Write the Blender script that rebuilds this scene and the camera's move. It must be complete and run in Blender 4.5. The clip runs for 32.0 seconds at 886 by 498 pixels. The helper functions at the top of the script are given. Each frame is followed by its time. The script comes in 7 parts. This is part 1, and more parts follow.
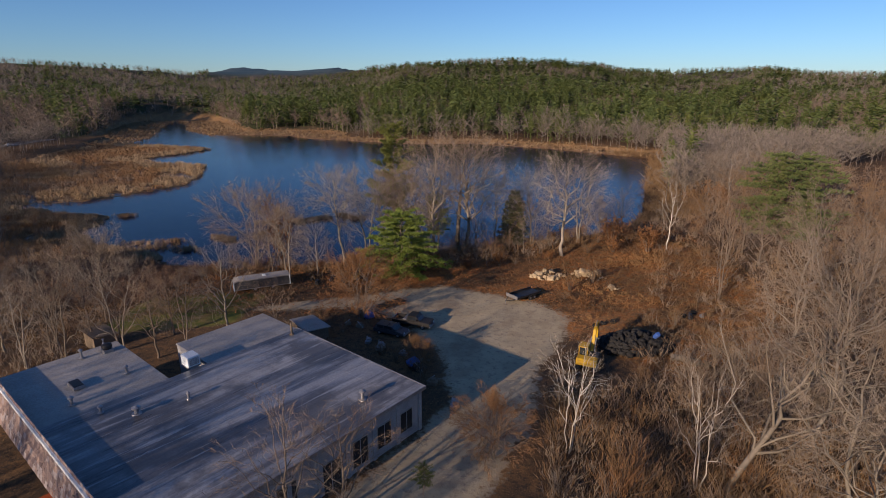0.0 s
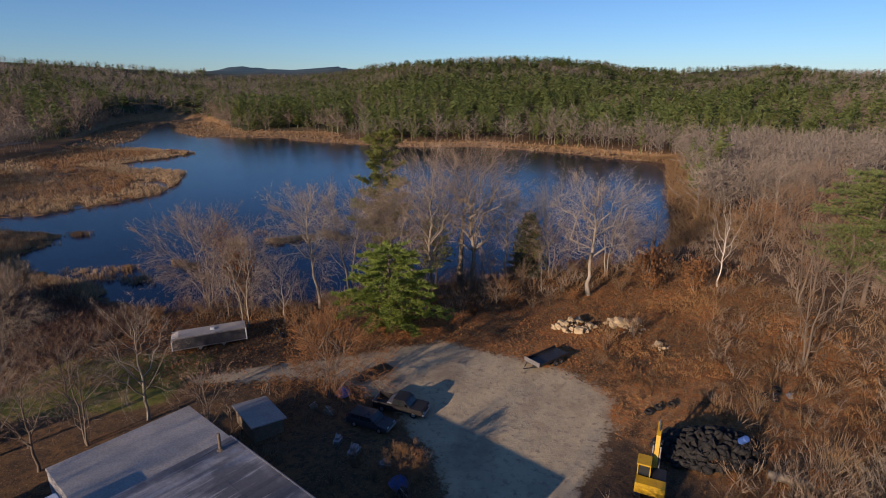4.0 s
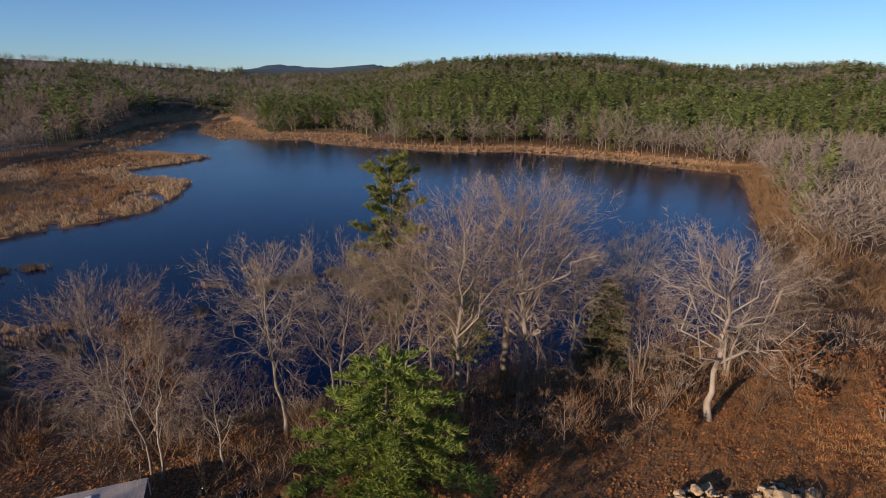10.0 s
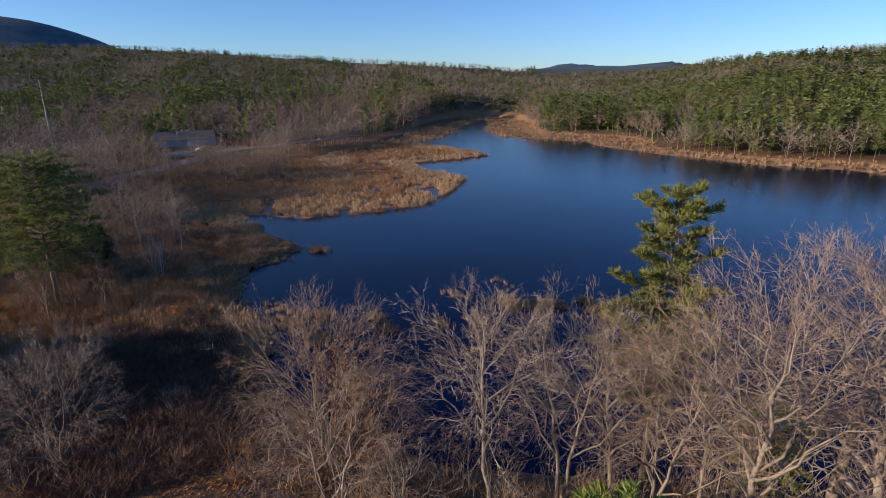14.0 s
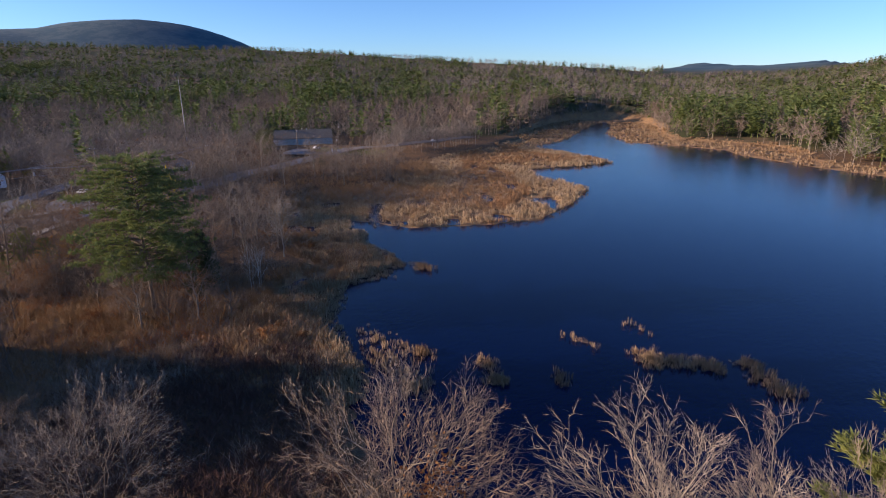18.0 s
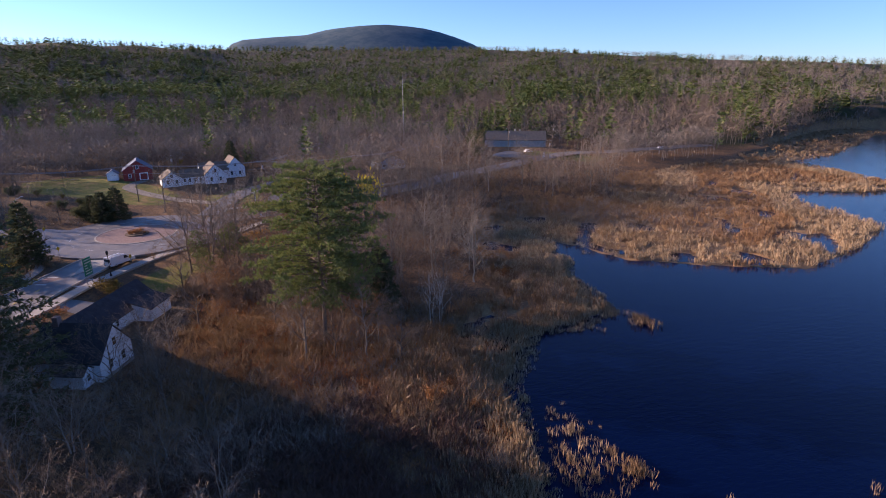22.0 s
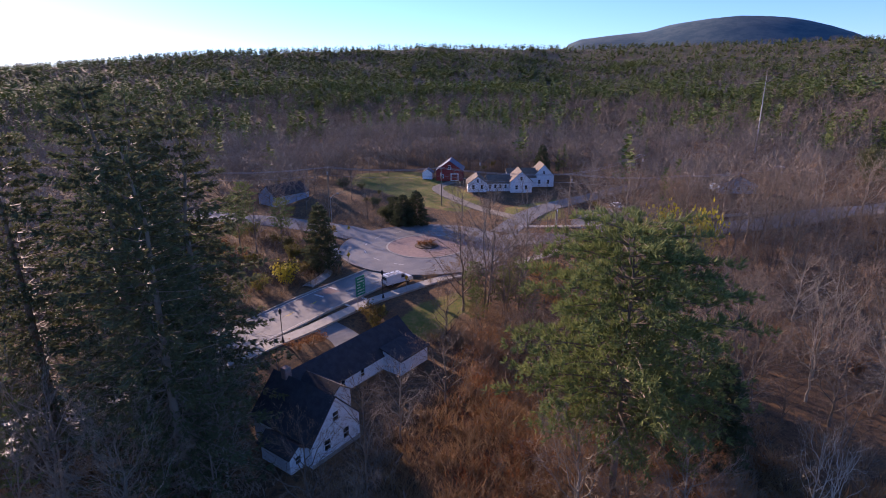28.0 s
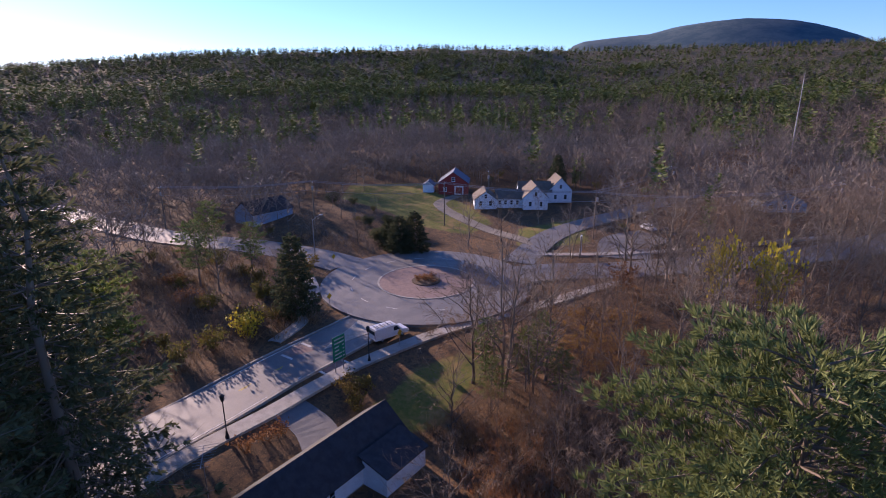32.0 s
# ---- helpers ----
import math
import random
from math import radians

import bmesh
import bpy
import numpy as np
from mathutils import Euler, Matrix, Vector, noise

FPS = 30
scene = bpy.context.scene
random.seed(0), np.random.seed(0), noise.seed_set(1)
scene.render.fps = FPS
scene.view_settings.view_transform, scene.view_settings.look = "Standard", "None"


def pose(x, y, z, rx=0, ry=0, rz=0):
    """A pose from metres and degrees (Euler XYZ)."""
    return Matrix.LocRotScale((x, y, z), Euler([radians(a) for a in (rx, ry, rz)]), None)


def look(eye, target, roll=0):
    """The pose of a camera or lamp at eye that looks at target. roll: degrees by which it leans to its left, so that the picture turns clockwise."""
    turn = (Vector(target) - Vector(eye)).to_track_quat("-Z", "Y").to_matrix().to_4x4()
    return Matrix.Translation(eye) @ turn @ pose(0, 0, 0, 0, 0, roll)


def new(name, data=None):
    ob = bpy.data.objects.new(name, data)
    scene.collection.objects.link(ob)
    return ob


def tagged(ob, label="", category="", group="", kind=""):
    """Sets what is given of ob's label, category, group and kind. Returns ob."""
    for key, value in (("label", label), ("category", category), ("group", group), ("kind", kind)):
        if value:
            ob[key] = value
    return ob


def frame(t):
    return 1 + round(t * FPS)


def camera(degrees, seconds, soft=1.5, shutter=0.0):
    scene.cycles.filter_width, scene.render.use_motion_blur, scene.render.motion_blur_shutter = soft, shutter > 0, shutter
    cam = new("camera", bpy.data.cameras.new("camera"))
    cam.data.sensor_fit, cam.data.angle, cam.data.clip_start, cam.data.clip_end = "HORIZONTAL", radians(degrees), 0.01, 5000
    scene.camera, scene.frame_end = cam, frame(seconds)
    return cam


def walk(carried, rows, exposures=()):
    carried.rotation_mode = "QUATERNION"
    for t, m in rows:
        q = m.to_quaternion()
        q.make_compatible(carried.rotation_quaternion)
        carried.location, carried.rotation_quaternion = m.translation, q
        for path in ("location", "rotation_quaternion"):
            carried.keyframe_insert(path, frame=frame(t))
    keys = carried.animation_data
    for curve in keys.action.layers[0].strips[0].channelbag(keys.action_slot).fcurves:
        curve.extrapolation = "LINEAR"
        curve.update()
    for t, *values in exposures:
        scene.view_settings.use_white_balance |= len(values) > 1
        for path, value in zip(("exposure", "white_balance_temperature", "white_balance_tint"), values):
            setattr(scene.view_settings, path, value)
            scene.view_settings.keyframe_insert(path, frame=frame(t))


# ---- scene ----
cam = camera(77.5, 32.0, 1.0)
METRES, EYE, TILT, LEAN, TURN = 160.0, 32.0, -16.8, 0.0, 0.0
ROWS = [
    (0.0, 0.0, 0.0, 0.0, 0.0, 0.0, -0.0),
    (0.5, -0.0006, 0.0156, 0.0047, 0.03, -0.04, 0.01),
    (1.0, -0.0001, 0.031, 0.0093, 0.05, -0.07, 0.02),
    (1.5, 0.0009, 0.0466, 0.0141, 0.07, -0.1, -0.0),
    (2.0, 0.0018, 0.0623, 0.0188, 0.08, -0.09, -0.02),
    (2.5, 0.0016, 0.0785, 0.024, 0.08, -0.09, -0.04),
    (3.0, 0.0014, 0.0947, 0.0286, 0.08, -0.08, -0.02),
    (3.5, 0.0015, 0.1106, 0.0331, 0.07, -0.08, -0.02),
    (5.5, -0.0006, 0.1761, 0.0548, 0.04, -0.13, 0.03),
    (6.0, -0.0014, 0.1924, 0.0598, 0.03, -0.14, 0.02),
    (6.5, -0.0019, 0.2087, 0.0646, 0.03, -0.15, 0.04),
    (7.0, -0.0017, 0.2249, 0.0696, 0.04, -0.18, 0.06),
    (7.5, -0.0008, 0.241, 0.0745, 0.05, -0.19, 0.09),
    (8.0, -0.0, 0.2571, 0.0794, 0.04, -0.21, 0.1),
    (8.5, 0.0008, 0.2734, 0.0841, 0.24, -0.24, 0.03),
    (9.0, 0.0011, 0.2894, 0.0885, 0.95, -0.24, -0.16),
    (9.5, 0.0005, 0.3052, 0.0931, 2.12, -0.28, -0.53),
    (10.0, -0.0009, 0.3204, 0.098, 3.63, -0.33, -0.99),
    (10.5, -0.0017, 0.3344, 0.1026, 5.24, -0.36, -1.41),
    (11.0, -0.0025, 0.347, 0.1067, 8.25, -0.48, -2.28),
    (11.5, -0.0039, 0.3586, 0.1106, 12.29, -0.72, -3.41),
    (12.0, -0.0062, 0.3691, 0.1138, 16.18, -1.0, -4.48),
    (12.5, -0.0086, 0.3794, 0.117, 20.11, -1.37, -5.57),
    (13.0, -0.0115, 0.3885, 0.1198, 23.82, -1.78, -6.59),
    (13.5, -0.0151, 0.3975, 0.1223, 27.4, -2.22, -7.48),
    (14.0, -0.0196, 0.4069, 0.1248, 30.94, -2.73, -8.39),
    (14.5, -0.0243, 0.4155, 0.1273, 34.49, -3.28, -9.29),
    (15.0, -0.0295, 0.4232, 0.1298, 37.9, -3.86, -10.11),
    (15.5, -0.0349, 0.4302, 0.1324, 39.94, -4.23, -10.6),
    (17.5, -0.0727, 0.4649, 0.1428, 40.38, -4.33, -10.83),
    (18.0, -0.0849, 0.475, 0.1461, 42.28, -4.69, -11.25),
    (18.5, -0.098, 0.4852, 0.1494, 44.49, -5.14, -11.77),
    (19.0, -0.1111, 0.4958, 0.1524, 46.63, -5.59, -12.22),
    (19.5, -0.1247, 0.5071, 0.1554, 48.89, -6.08, -12.65),
    (20.0, -0.1384, 0.5175, 0.1592, 51.87, -6.76, -13.18),
    (20.5, -0.1528, 0.5264, 0.1618, 55.12, -7.52, -13.76),
    (21.0, -0.1669, 0.5345, 0.1638, 58.37, -8.31, -14.24),
    (21.5, -0.1812, 0.5434, 0.1661, 61.43, -9.09, -14.65),
    (22.0, -0.195, 0.5526, 0.1686, 64.19, -9.81, -14.99),
    (22.5, -0.2096, 0.5613, 0.1708, 66.73, -10.49, -15.32),
    (23.0, -0.2245, 0.5679, 0.1724, 69.23, -11.17, -15.6),
    (23.5, -0.2397, 0.572, 0.1733, 71.75, -11.88, -15.83),
    (24.0, -0.2556, 0.5746, 0.1739, 74.49, -12.64, -16.03),
    (24.5, -0.2719, 0.5765, 0.1747, 77.74, -13.56, -16.2),
    (25.0, -0.2888, 0.5789, 0.1752, 80.84, -14.44, -16.34),
    (25.5, -0.3056, 0.5815, 0.1759, 83.87, -15.32, -16.4),
    (26.0, -0.3229, 0.5835, 0.1766, 87.45, -16.35, -16.45),
    (26.5, -0.3403, 0.5847, 0.1771, 91.46, -17.47, -16.38),
    (28.5, -0.4041, 0.5852, 0.1779, 97.71, -19.19, -16.25),
    (29.0, -0.4205, 0.5839, 0.1771, 97.68, -19.15, -16.28),
    (29.5, -0.437, 0.5812, 0.1759, 97.68, -19.13, -16.34),
    (30.0, -0.4547, 0.5791, 0.1747, 97.68, -19.11, -16.37),
    (30.5, -0.4726, 0.5764, 0.1737, 97.67, -19.07, -16.38),
    (31.0, -0.4895, 0.5728, 0.1725, 97.66, -19.01, -16.41),
    (31.5, -0.5066, 0.5695, 0.1716, 97.66, -19.02, -16.44),
    (32.0, -0.5248, 0.5672, 0.1711, 97.67, -19.01, -16.45),
]
# camera and world -------------------------------------------------------
walk_rows = [(t, pose(0, 0, EYE, TILT, LEAN, TURN) @ pose(METRES * x, METRES * y, METRES * z, 90 + pitch, roll, yaw)) for t, x, y, z, yaw, pitch, roll in ROWS]
walk(cam, walk_rows, [(0.0, 0.17, 6350, 21), (6.0, 0.25, 6500, 22), (9.0, 0.3, 6500, 22), (13.0, 0.6, 6250, 22), (19.0, 1.0, 6200, 27), (22.0, 1.14, 6300, 34), (26.0, 1.26, 6150, 38), (32.0, 1.0, 5950, 37)])

SUN_AZ, SUN_EL = radians(138.0), radians(14.0)      # counter-clockwise from +y; above the horizon
sun_dir = Vector((-math.sin(SUN_AZ) * math.cos(SUN_EL), math.cos(SUN_AZ) * math.cos(SUN_EL), math.sin(SUN_EL)))
world = bpy.data.worlds.new("sky")
scene.world = world
world.use_nodes = True
sky = world.node_tree.nodes.new("ShaderNodeTexSky")
sky.sky_type, sky.sun_disc = "NISHITA", False
sky.sun_elevation, sky.sun_rotation = SUN_EL, -SUN_AZ
sky.altitude, sky.air_density, sky.dust_density, sky.ozone_density = 300, 0.9, 0.1, 4.5
back = world.node_tree.nodes["Background"]
back.inputs[1].default_value = 0.093
clear = world.node_tree.nodes.new("ShaderNodeMix")               # a clear azure autumn sky
clear.data_type, clear.blend_type = "RGBA", "MULTIPLY"
clear.inputs[0].default_value, clear.inputs[7].default_value = 1.0, (0.84, 1.0, 1.1, 1)
world.node_tree.links.new(sky.outputs[0], clear.inputs[6])
world.node_tree.links.new(clear.outputs[2], back.inputs[0])
sun = new("sun", bpy.data.lights.new("sun", "SUN"))
sun.data.energy, sun.data.angle, sun.data.color = 5.0, radians(0.6), (1.0, 0.79, 0.55)
sun.matrix_world = look(sun_dir * 500, (0, 0, 0))

# materials ----------------------------------------------------------------


class Nodes:
    """A small way to write node trees."""

    def __init__(self, name):
        self.mat = bpy.data.materials.new(name)
        self.mat.use_nodes = True
        self.tree = self.mat.node_tree
        self.bsdf = self.tree.nodes["Principled BSDF"]

    def add(self, kind, **inputs):
        node = self.tree.nodes.new(kind)
        for key, value in inputs.items():
            self.put(node.inputs[key.replace("_", " ")], value)
        return node

    def put(self, socket, value):
        if isinstance(value, bpy.types.NodeSocket):
            self.tree.links.new(value, socket)
        elif isinstance(value, tuple) and len(value) == 3 and socket.type == "RGBA":
            socket.default_value = (*value, 1)
        else:
            socket.default_value = value

    def coords(self, which="Object"):
        return self.add("ShaderNodeTexCoord").outputs[which]

    def place(self):
        return self.add("ShaderNodeNewGeometry").outputs["Position"]

    def noise(self, vec, scale, detail=4.0, rough=0.6, distort=0.0):
        return self.add("ShaderNodeTexNoise", Vector=vec, Scale=scale, Detail=detail, Roughness=rough, Distortion=distort).outputs["Fac"]

    def ramp(self, fac, lo, hi):
        node = self.add("ShaderNodeMapRange", Value=fac)
        node.inputs["From Min"].default_value, node.inputs["From Max"].default_value = lo, hi
        node.interpolation_type = "SMOOTHSTEP"
        return node.outputs[0]

    def mix(self, fac, a, b, blend="MIX"):
        node = self.tree.nodes.new("ShaderNodeMix")
        node.data_type, node.blend_type = "RGBA", blend
        self.put(node.inputs[0], fac), self.put(node.inputs[6], a), self.put(node.inputs[7], b)
        return node.outputs[2]

    def math(self, op, a, b=0.0):
        node = self.tree.nodes.new("ShaderNodeMath")
        node.operation = op
        self.put(node.inputs[0], a), self.put(node.inputs[1], b)
        return node.outputs[0]

    def attr(self, name):
        node = self.tree.nodes.new("ShaderNodeAttribute")
        node.attribute_name = name
        return node.outputs["Fac"]

    def bump(self, height, strength, distance):
        node = self.add("ShaderNodeBump", Height=height, Strength=strength, Distance=distance)
        self.tree.links.new(node.outputs[0], self.bsdf.inputs["Normal"])

    def done(self, colour, rough=0.8, metal=0.0, spec=0.3):
        self.put(self.bsdf.inputs["Base Color"], colour)
        self.put(self.bsdf.inputs["Roughness"], rough)
        self.put(self.bsdf.inputs["Metallic"], metal)
        self.put(self.bsdf.inputs["Specular IOR Level"], spec)
        return self.mat


def worn(name, a, b, scale=3.0, fine=30.0, rough=0.75, metal=0.0, dirt=(0.09, 0.075, 0.055), dirty=0.35, bump=0.15, spec=0.3):
    """Two tones of one surface with grain, stains and a fine relief."""
    n = Nodes(name)
    p = n.coords()
    big, small = n.noise(p, scale, 5), n.noise(p, fine, 3)
    col = n.mix(n.ramp(big, 0.35, 0.65), a, b)
    col = n.mix(n.math("MULTIPLY", n.ramp(n.noise(p, scale * 0.6, 6, 0.7), 0.5, 0.75), dirty), col, dirt)
    col = n.mix(n.ramp(small, 0.3, 0.7), col, n.mix(0.25, col, (0, 0, 0)))
    n.bump(small, bump, 0.02)
    return n.done(col, n.math("ADD", n.math("MULTIPLY", big, 0.2), rough - 0.1), metal, spec)


def leafy(name, a, b, c, scale=0.35, rough=0.7, spec=0.25, glow=0.0):
    """Leaves, needles, twigs and reeds: a tone for each piece, and a slow drift from place to place."""
    n = Nodes(name)
    isl = n.add("ShaderNodeNewGeometry").outputs["Random Per Island"]
    rnd = n.add("ShaderNodeObjectInfo").outputs["Random"]
    drift = n.noise(n.place(), scale, 3)
    col = n.mix(isl, a, b)
    col = n.mix(n.ramp(n.math("ADD", n.math("MULTIPLY", drift, 0.7), n.math("MULTIPLY", rnd, 0.3)), 0.35, 0.68), col, c)
    mat = n.done(col, rough, 0, spec)
    if glow:
        n.bsdf.inputs["Subsurface Weight"].default_value = 0
        tr = n.add("ShaderNodeBsdfTranslucent", Color=col)
        mx = n.add("ShaderNodeMixShader", Fac=glow)
        n.tree.links.new(n.bsdf.outputs[0], mx.inputs[1]), n.tree.links.new(tr.outputs[0], mx.inputs[2])
        n.tree.links.new(mx.outputs[0], n.tree.nodes["Material Output"].inputs[0])
    return mat


BARK = leafy("bark", (0.15, 0.12, 0.09), (0.23, 0.19, 0.15), (0.13, 0.10, 0.075), 0.15)
BARK_PALE = leafy("pale bark", (0.22, 0.19, 0.15), (0.36, 0.315, 0.25), (0.17, 0.145, 0.11), 0.15)
# brighter copy of BARK_PALE, with sunlight on the limbs put into its tones
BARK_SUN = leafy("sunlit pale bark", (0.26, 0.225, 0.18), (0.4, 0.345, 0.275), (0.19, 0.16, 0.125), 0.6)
BARK_WHITE = leafy("white bark", (0.52, 0.48, 0.41), (0.62, 0.58, 0.5), (0.42, 0.37, 0.3), 0.3)
TWIG = leafy("twigs", (0.15, 0.118, 0.09), (0.27, 0.22, 0.165), (0.26, 0.155, 0.08), 0.06)
TWIG_PALE = leafy("pale twigs", (0.2, 0.165, 0.125), (0.36, 0.305, 0.235), (0.22, 0.16, 0.11), 0.06)
TWIG_FAR = leafy("far twigs", (0.15, 0.128, 0.108), (0.27, 0.235, 0.195), (0.195, 0.155, 0.12), 0.03, 0.8, 0.1, 0.04)
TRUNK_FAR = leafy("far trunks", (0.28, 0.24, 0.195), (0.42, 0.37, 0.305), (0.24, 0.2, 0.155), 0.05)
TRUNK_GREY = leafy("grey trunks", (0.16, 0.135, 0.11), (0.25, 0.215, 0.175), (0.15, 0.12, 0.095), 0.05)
PINE = leafy("pine needles", (0.11, 0.15, 0.04), (0.21, 0.25, 0.07), (0.19, 0.205, 0.06), 0.5, 0.75, 0.1, 0.3)
PINE_DARK = leafy("deep green pine needles", (0.08, 0.12, 0.045), (0.19, 0.235, 0.085), (0.19, 0.21, 0.07), 0.4, 0.75, 0.1, 0.25)
PINE_BRIGHT = leafy("young pine needles", (0.12, 0.19, 0.04), (0.27, 0.34, 0.08), (0.26, 0.32, 0.075), 0.5, 0.7, 0.1, 0.35)
PINE_FAR = leafy("far pine needles", (0.08, 0.12, 0.04), (0.175, 0.215, 0.07), (0.21, 0.23, 0.07), 0.025, 0.85, 0.1, 0.05)
SPRUCE = leafy("spruce needles", (0.055, 0.07, 0.04), (0.11, 0.13, 0.065), (0.12, 0.125, 0.06), 0.4, 0.8, 0.06, 0.25)
RUST_LEAF = leafy("rust leaves", (0.2, 0.09, 0.035), (0.32, 0.16, 0.06), (0.17, 0.085, 0.04), 0.8, 0.7, 0.2, 0.3)
BROWN_LEAF = leafy("brown twigs and dry leaves", (0.21, 0.135, 0.07), (0.3, 0.2, 0.105), (0.26, 0.13, 0.055), 0.3, 0.8, 0.2, 0.2)
YELLOW_LEAF = leafy("yellow leaves", (0.55, 0.4, 0.03), (0.65, 0.5, 0.06), (0.5, 0.42, 0.05), 0.8, 0.6, 0.2, 0.3)
OLIVE_LEAF = leafy("olive leaves", (0.13, 0.13, 0.03), (0.24, 0.2, 0.05), (0.17, 0.12, 0.035), 0.6, 0.65, 0.2, 0.25)
REED = leafy("reeds", (0.31, 0.22, 0.13), (0.44, 0.335, 0.205), (0.26, 0.17, 0.095), 0.08, 0.8, 0.2, 0.2)
REED_DULL = leafy("dull reeds", (0.24, 0.165, 0.095), (0.33, 0.24, 0.14), (0.26, 0.15, 0.075), 0.05, 0.8, 0.2, 0.2)
GRASS_DRY = leafy("dry grass", (0.3, 0.17, 0.07), (0.4, 0.25, 0.11), (0.33, 0.12, 0.04), 0.12, 0.8, 0.2, 0.2)


def ground_material():
    n = Nodes("ground")
    p = n.place()
    big, mid, fine, grain = n.noise(p, 0.03, 4), n.noise(p, 0.22, 5, 0.65), n.noise(p, 1.4, 5, 0.7), n.noise(p, 9.0, 3)
    litter = n.mix(n.ramp(mid, 0.35, 0.65), (0.115, 0.075, 0.045), (0.20, 0.115, 0.055))
    litter = n.mix(n.ramp(fine, 0.45, 0.62), litter, (0.075, 0.055, 0.038))
    rust = n.mix(n.ramp(fine, 0.36, 0.62), (0.43, 0.165, 0.05), (0.31, 0.175, 0.08))
    rust = n.mix(n.ramp(mid, 0.47, 0.6), rust, (0.15, 0.085, 0.042))
    specks = n.noise(p, 5.0, 8, 0.85)
    rust = n.mix(n.ramp(specks, 0.5, 0.62), rust, (0.09, 0.05, 0.028))
    rust = n.mix(n.ramp(n.noise(p, 3.2, 6, 0.85), 0.53, 0.6), rust, (0.52, 0.29, 0.12))
    litter = n.mix(n.ramp(specks, 0.52, 0.64), litter, (0.06, 0.042, 0.028))
    litter = n.mix(n.ramp(n.noise(p, 6.0, 4, 0.7), 0.57, 0.67), litter, (0.3, 0.18, 0.085))
    gravel = n.mix(n.ramp(mid, 0.35, 0.65), (0.5, 0.405, 0.245), (0.37, 0.3, 0.185))
    gravel = n.mix(n.ramp(fine, 0.5, 0.68), gravel, (0.22, 0.17, 0.12))
    gravel = n.mix(n.math("MULTIPLY", n.ramp(n.noise(p, 0.12, 5, 0.7), 0.5, 0.66), 0.6), gravel, (0.2, 0.13, 0.07))
    gravel = n.mix(n.math("MULTIPLY", grain, 0.35), gravel, (0.55, 0.5, 0.42))
    lawn = n.mix(n.ramp(fine, 0.35, 0.65), (0.11, 0.135, 0.03), (0.19, 0.17, 0.05))
    lawn = n.mix(n.ramp(mid, 0.5, 0.68), lawn, (0.28, 0.19, 0.075))
    marsh = n.mix(n.ramp(mid, 0.35, 0.65), (0.34, 0.21, 0.10), (0.22, 0.135, 0.075))
    marsh = n.mix(n.ramp(fine, 0.5, 0.7), marsh, (0.44, 0.30, 0.15))
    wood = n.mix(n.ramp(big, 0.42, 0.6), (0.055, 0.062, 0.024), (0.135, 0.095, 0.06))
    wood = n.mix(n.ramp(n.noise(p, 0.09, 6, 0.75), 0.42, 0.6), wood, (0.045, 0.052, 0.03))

    def edge(name, lo=0.35, hi=0.65):
        return n.ramp(n.math("ADD", n.attr(name), n.math("MULTIPLY", n.math("SUBTRACT", n.math("ADD", n.math("MULTIPLY", mid, 0.5), n.math("MULTIPLY", fine, 0.5)), 0.5), 1.5)), lo, hi)
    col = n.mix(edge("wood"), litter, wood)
    col = n.mix(edge("marsh"), col, marsh)
    col = n.mix(edge("rust"), col, rust)
    col = n.mix(edge("lawn"), col, lawn)
    col = n.mix(edge("gravel", 0.4, 0.6), col, gravel)
    # distance haze is put into the colour of the far hills and mountain
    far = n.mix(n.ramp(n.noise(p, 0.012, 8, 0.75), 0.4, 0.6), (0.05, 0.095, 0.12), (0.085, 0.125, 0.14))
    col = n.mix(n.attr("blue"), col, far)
    n.bump(n.math("ADD", fine, n.math("MULTIPLY", grain, 0.4)), 0.5, 0.12)
    return n.done(col, 0.95, 0, 0.1)


def water_material():
    n = Nodes("pond water")
    p = n.place()
    mp = n.add("ShaderNodeMapping", Vector=p, Scale=(1.0, 0.45, 1.0), Rotation=(0, 0, 0.5))
    ripples = n.math("ADD", n.noise(mp.outputs[0], 1.6, 3), n.math("MULTIPLY", n.noise(mp.outputs[0], 6.0, 2), 0.4))
    n.bump(ripples, 0.4, 0.1)
    calm = n.ramp(n.noise(mp.outputs[0], 0.018, 3), 0.35, 0.7)
    n.bsdf.inputs["IOR"].default_value = 1.33
    n.bsdf.inputs["Specular Tint"].default_value = (0.28, 0.6, 1.0, 1)
    return n.done((0.0004, 0.0035, 0.026), n.math("ADD", n.math("MULTIPLY", calm, 0.1), 0.04), 0, 0.28)


GROUND, WATER = ground_material(), water_material()
ASPHALT = worn("asphalt", (0.15, 0.145, 0.14), (0.2, 0.19, 0.18), 0.5, 12, 0.62, 0, (0.08, 0.075, 0.07), 0.5, 0.15, 0.5)
PAVERS = worn("red pavers", (0.24, 0.165, 0.145), (0.3, 0.21, 0.185), 1.5, 14, 0.85)
CONCRETE = worn("concrete", (0.42, 0.395, 0.35), (0.35, 0.33, 0.29), 1.0, 14, 0.85)
WHITE_LINE = worn("road paint", (0.7, 0.69, 0.65), (0.5, 0.49, 0.46), 1.2, 10, 0.7)
WHITE = worn("white clapboard", (0.77, 0.84, 0.88), (0.71, 0.78, 0.83), 1.0, 16, 0.6, 0, (0.4, 0.4, 0.38), 0.2)
ROOF_DARK = worn("dark shingles", (0.045, 0.045, 0.05), (0.065, 0.065, 0.07), 1.2, 20, 0.9)
ROOF_BROWN = worn("brown shingles", (0.14, 0.118, 0.095), (0.19, 0.16, 0.13), 1.2, 20, 0.9)
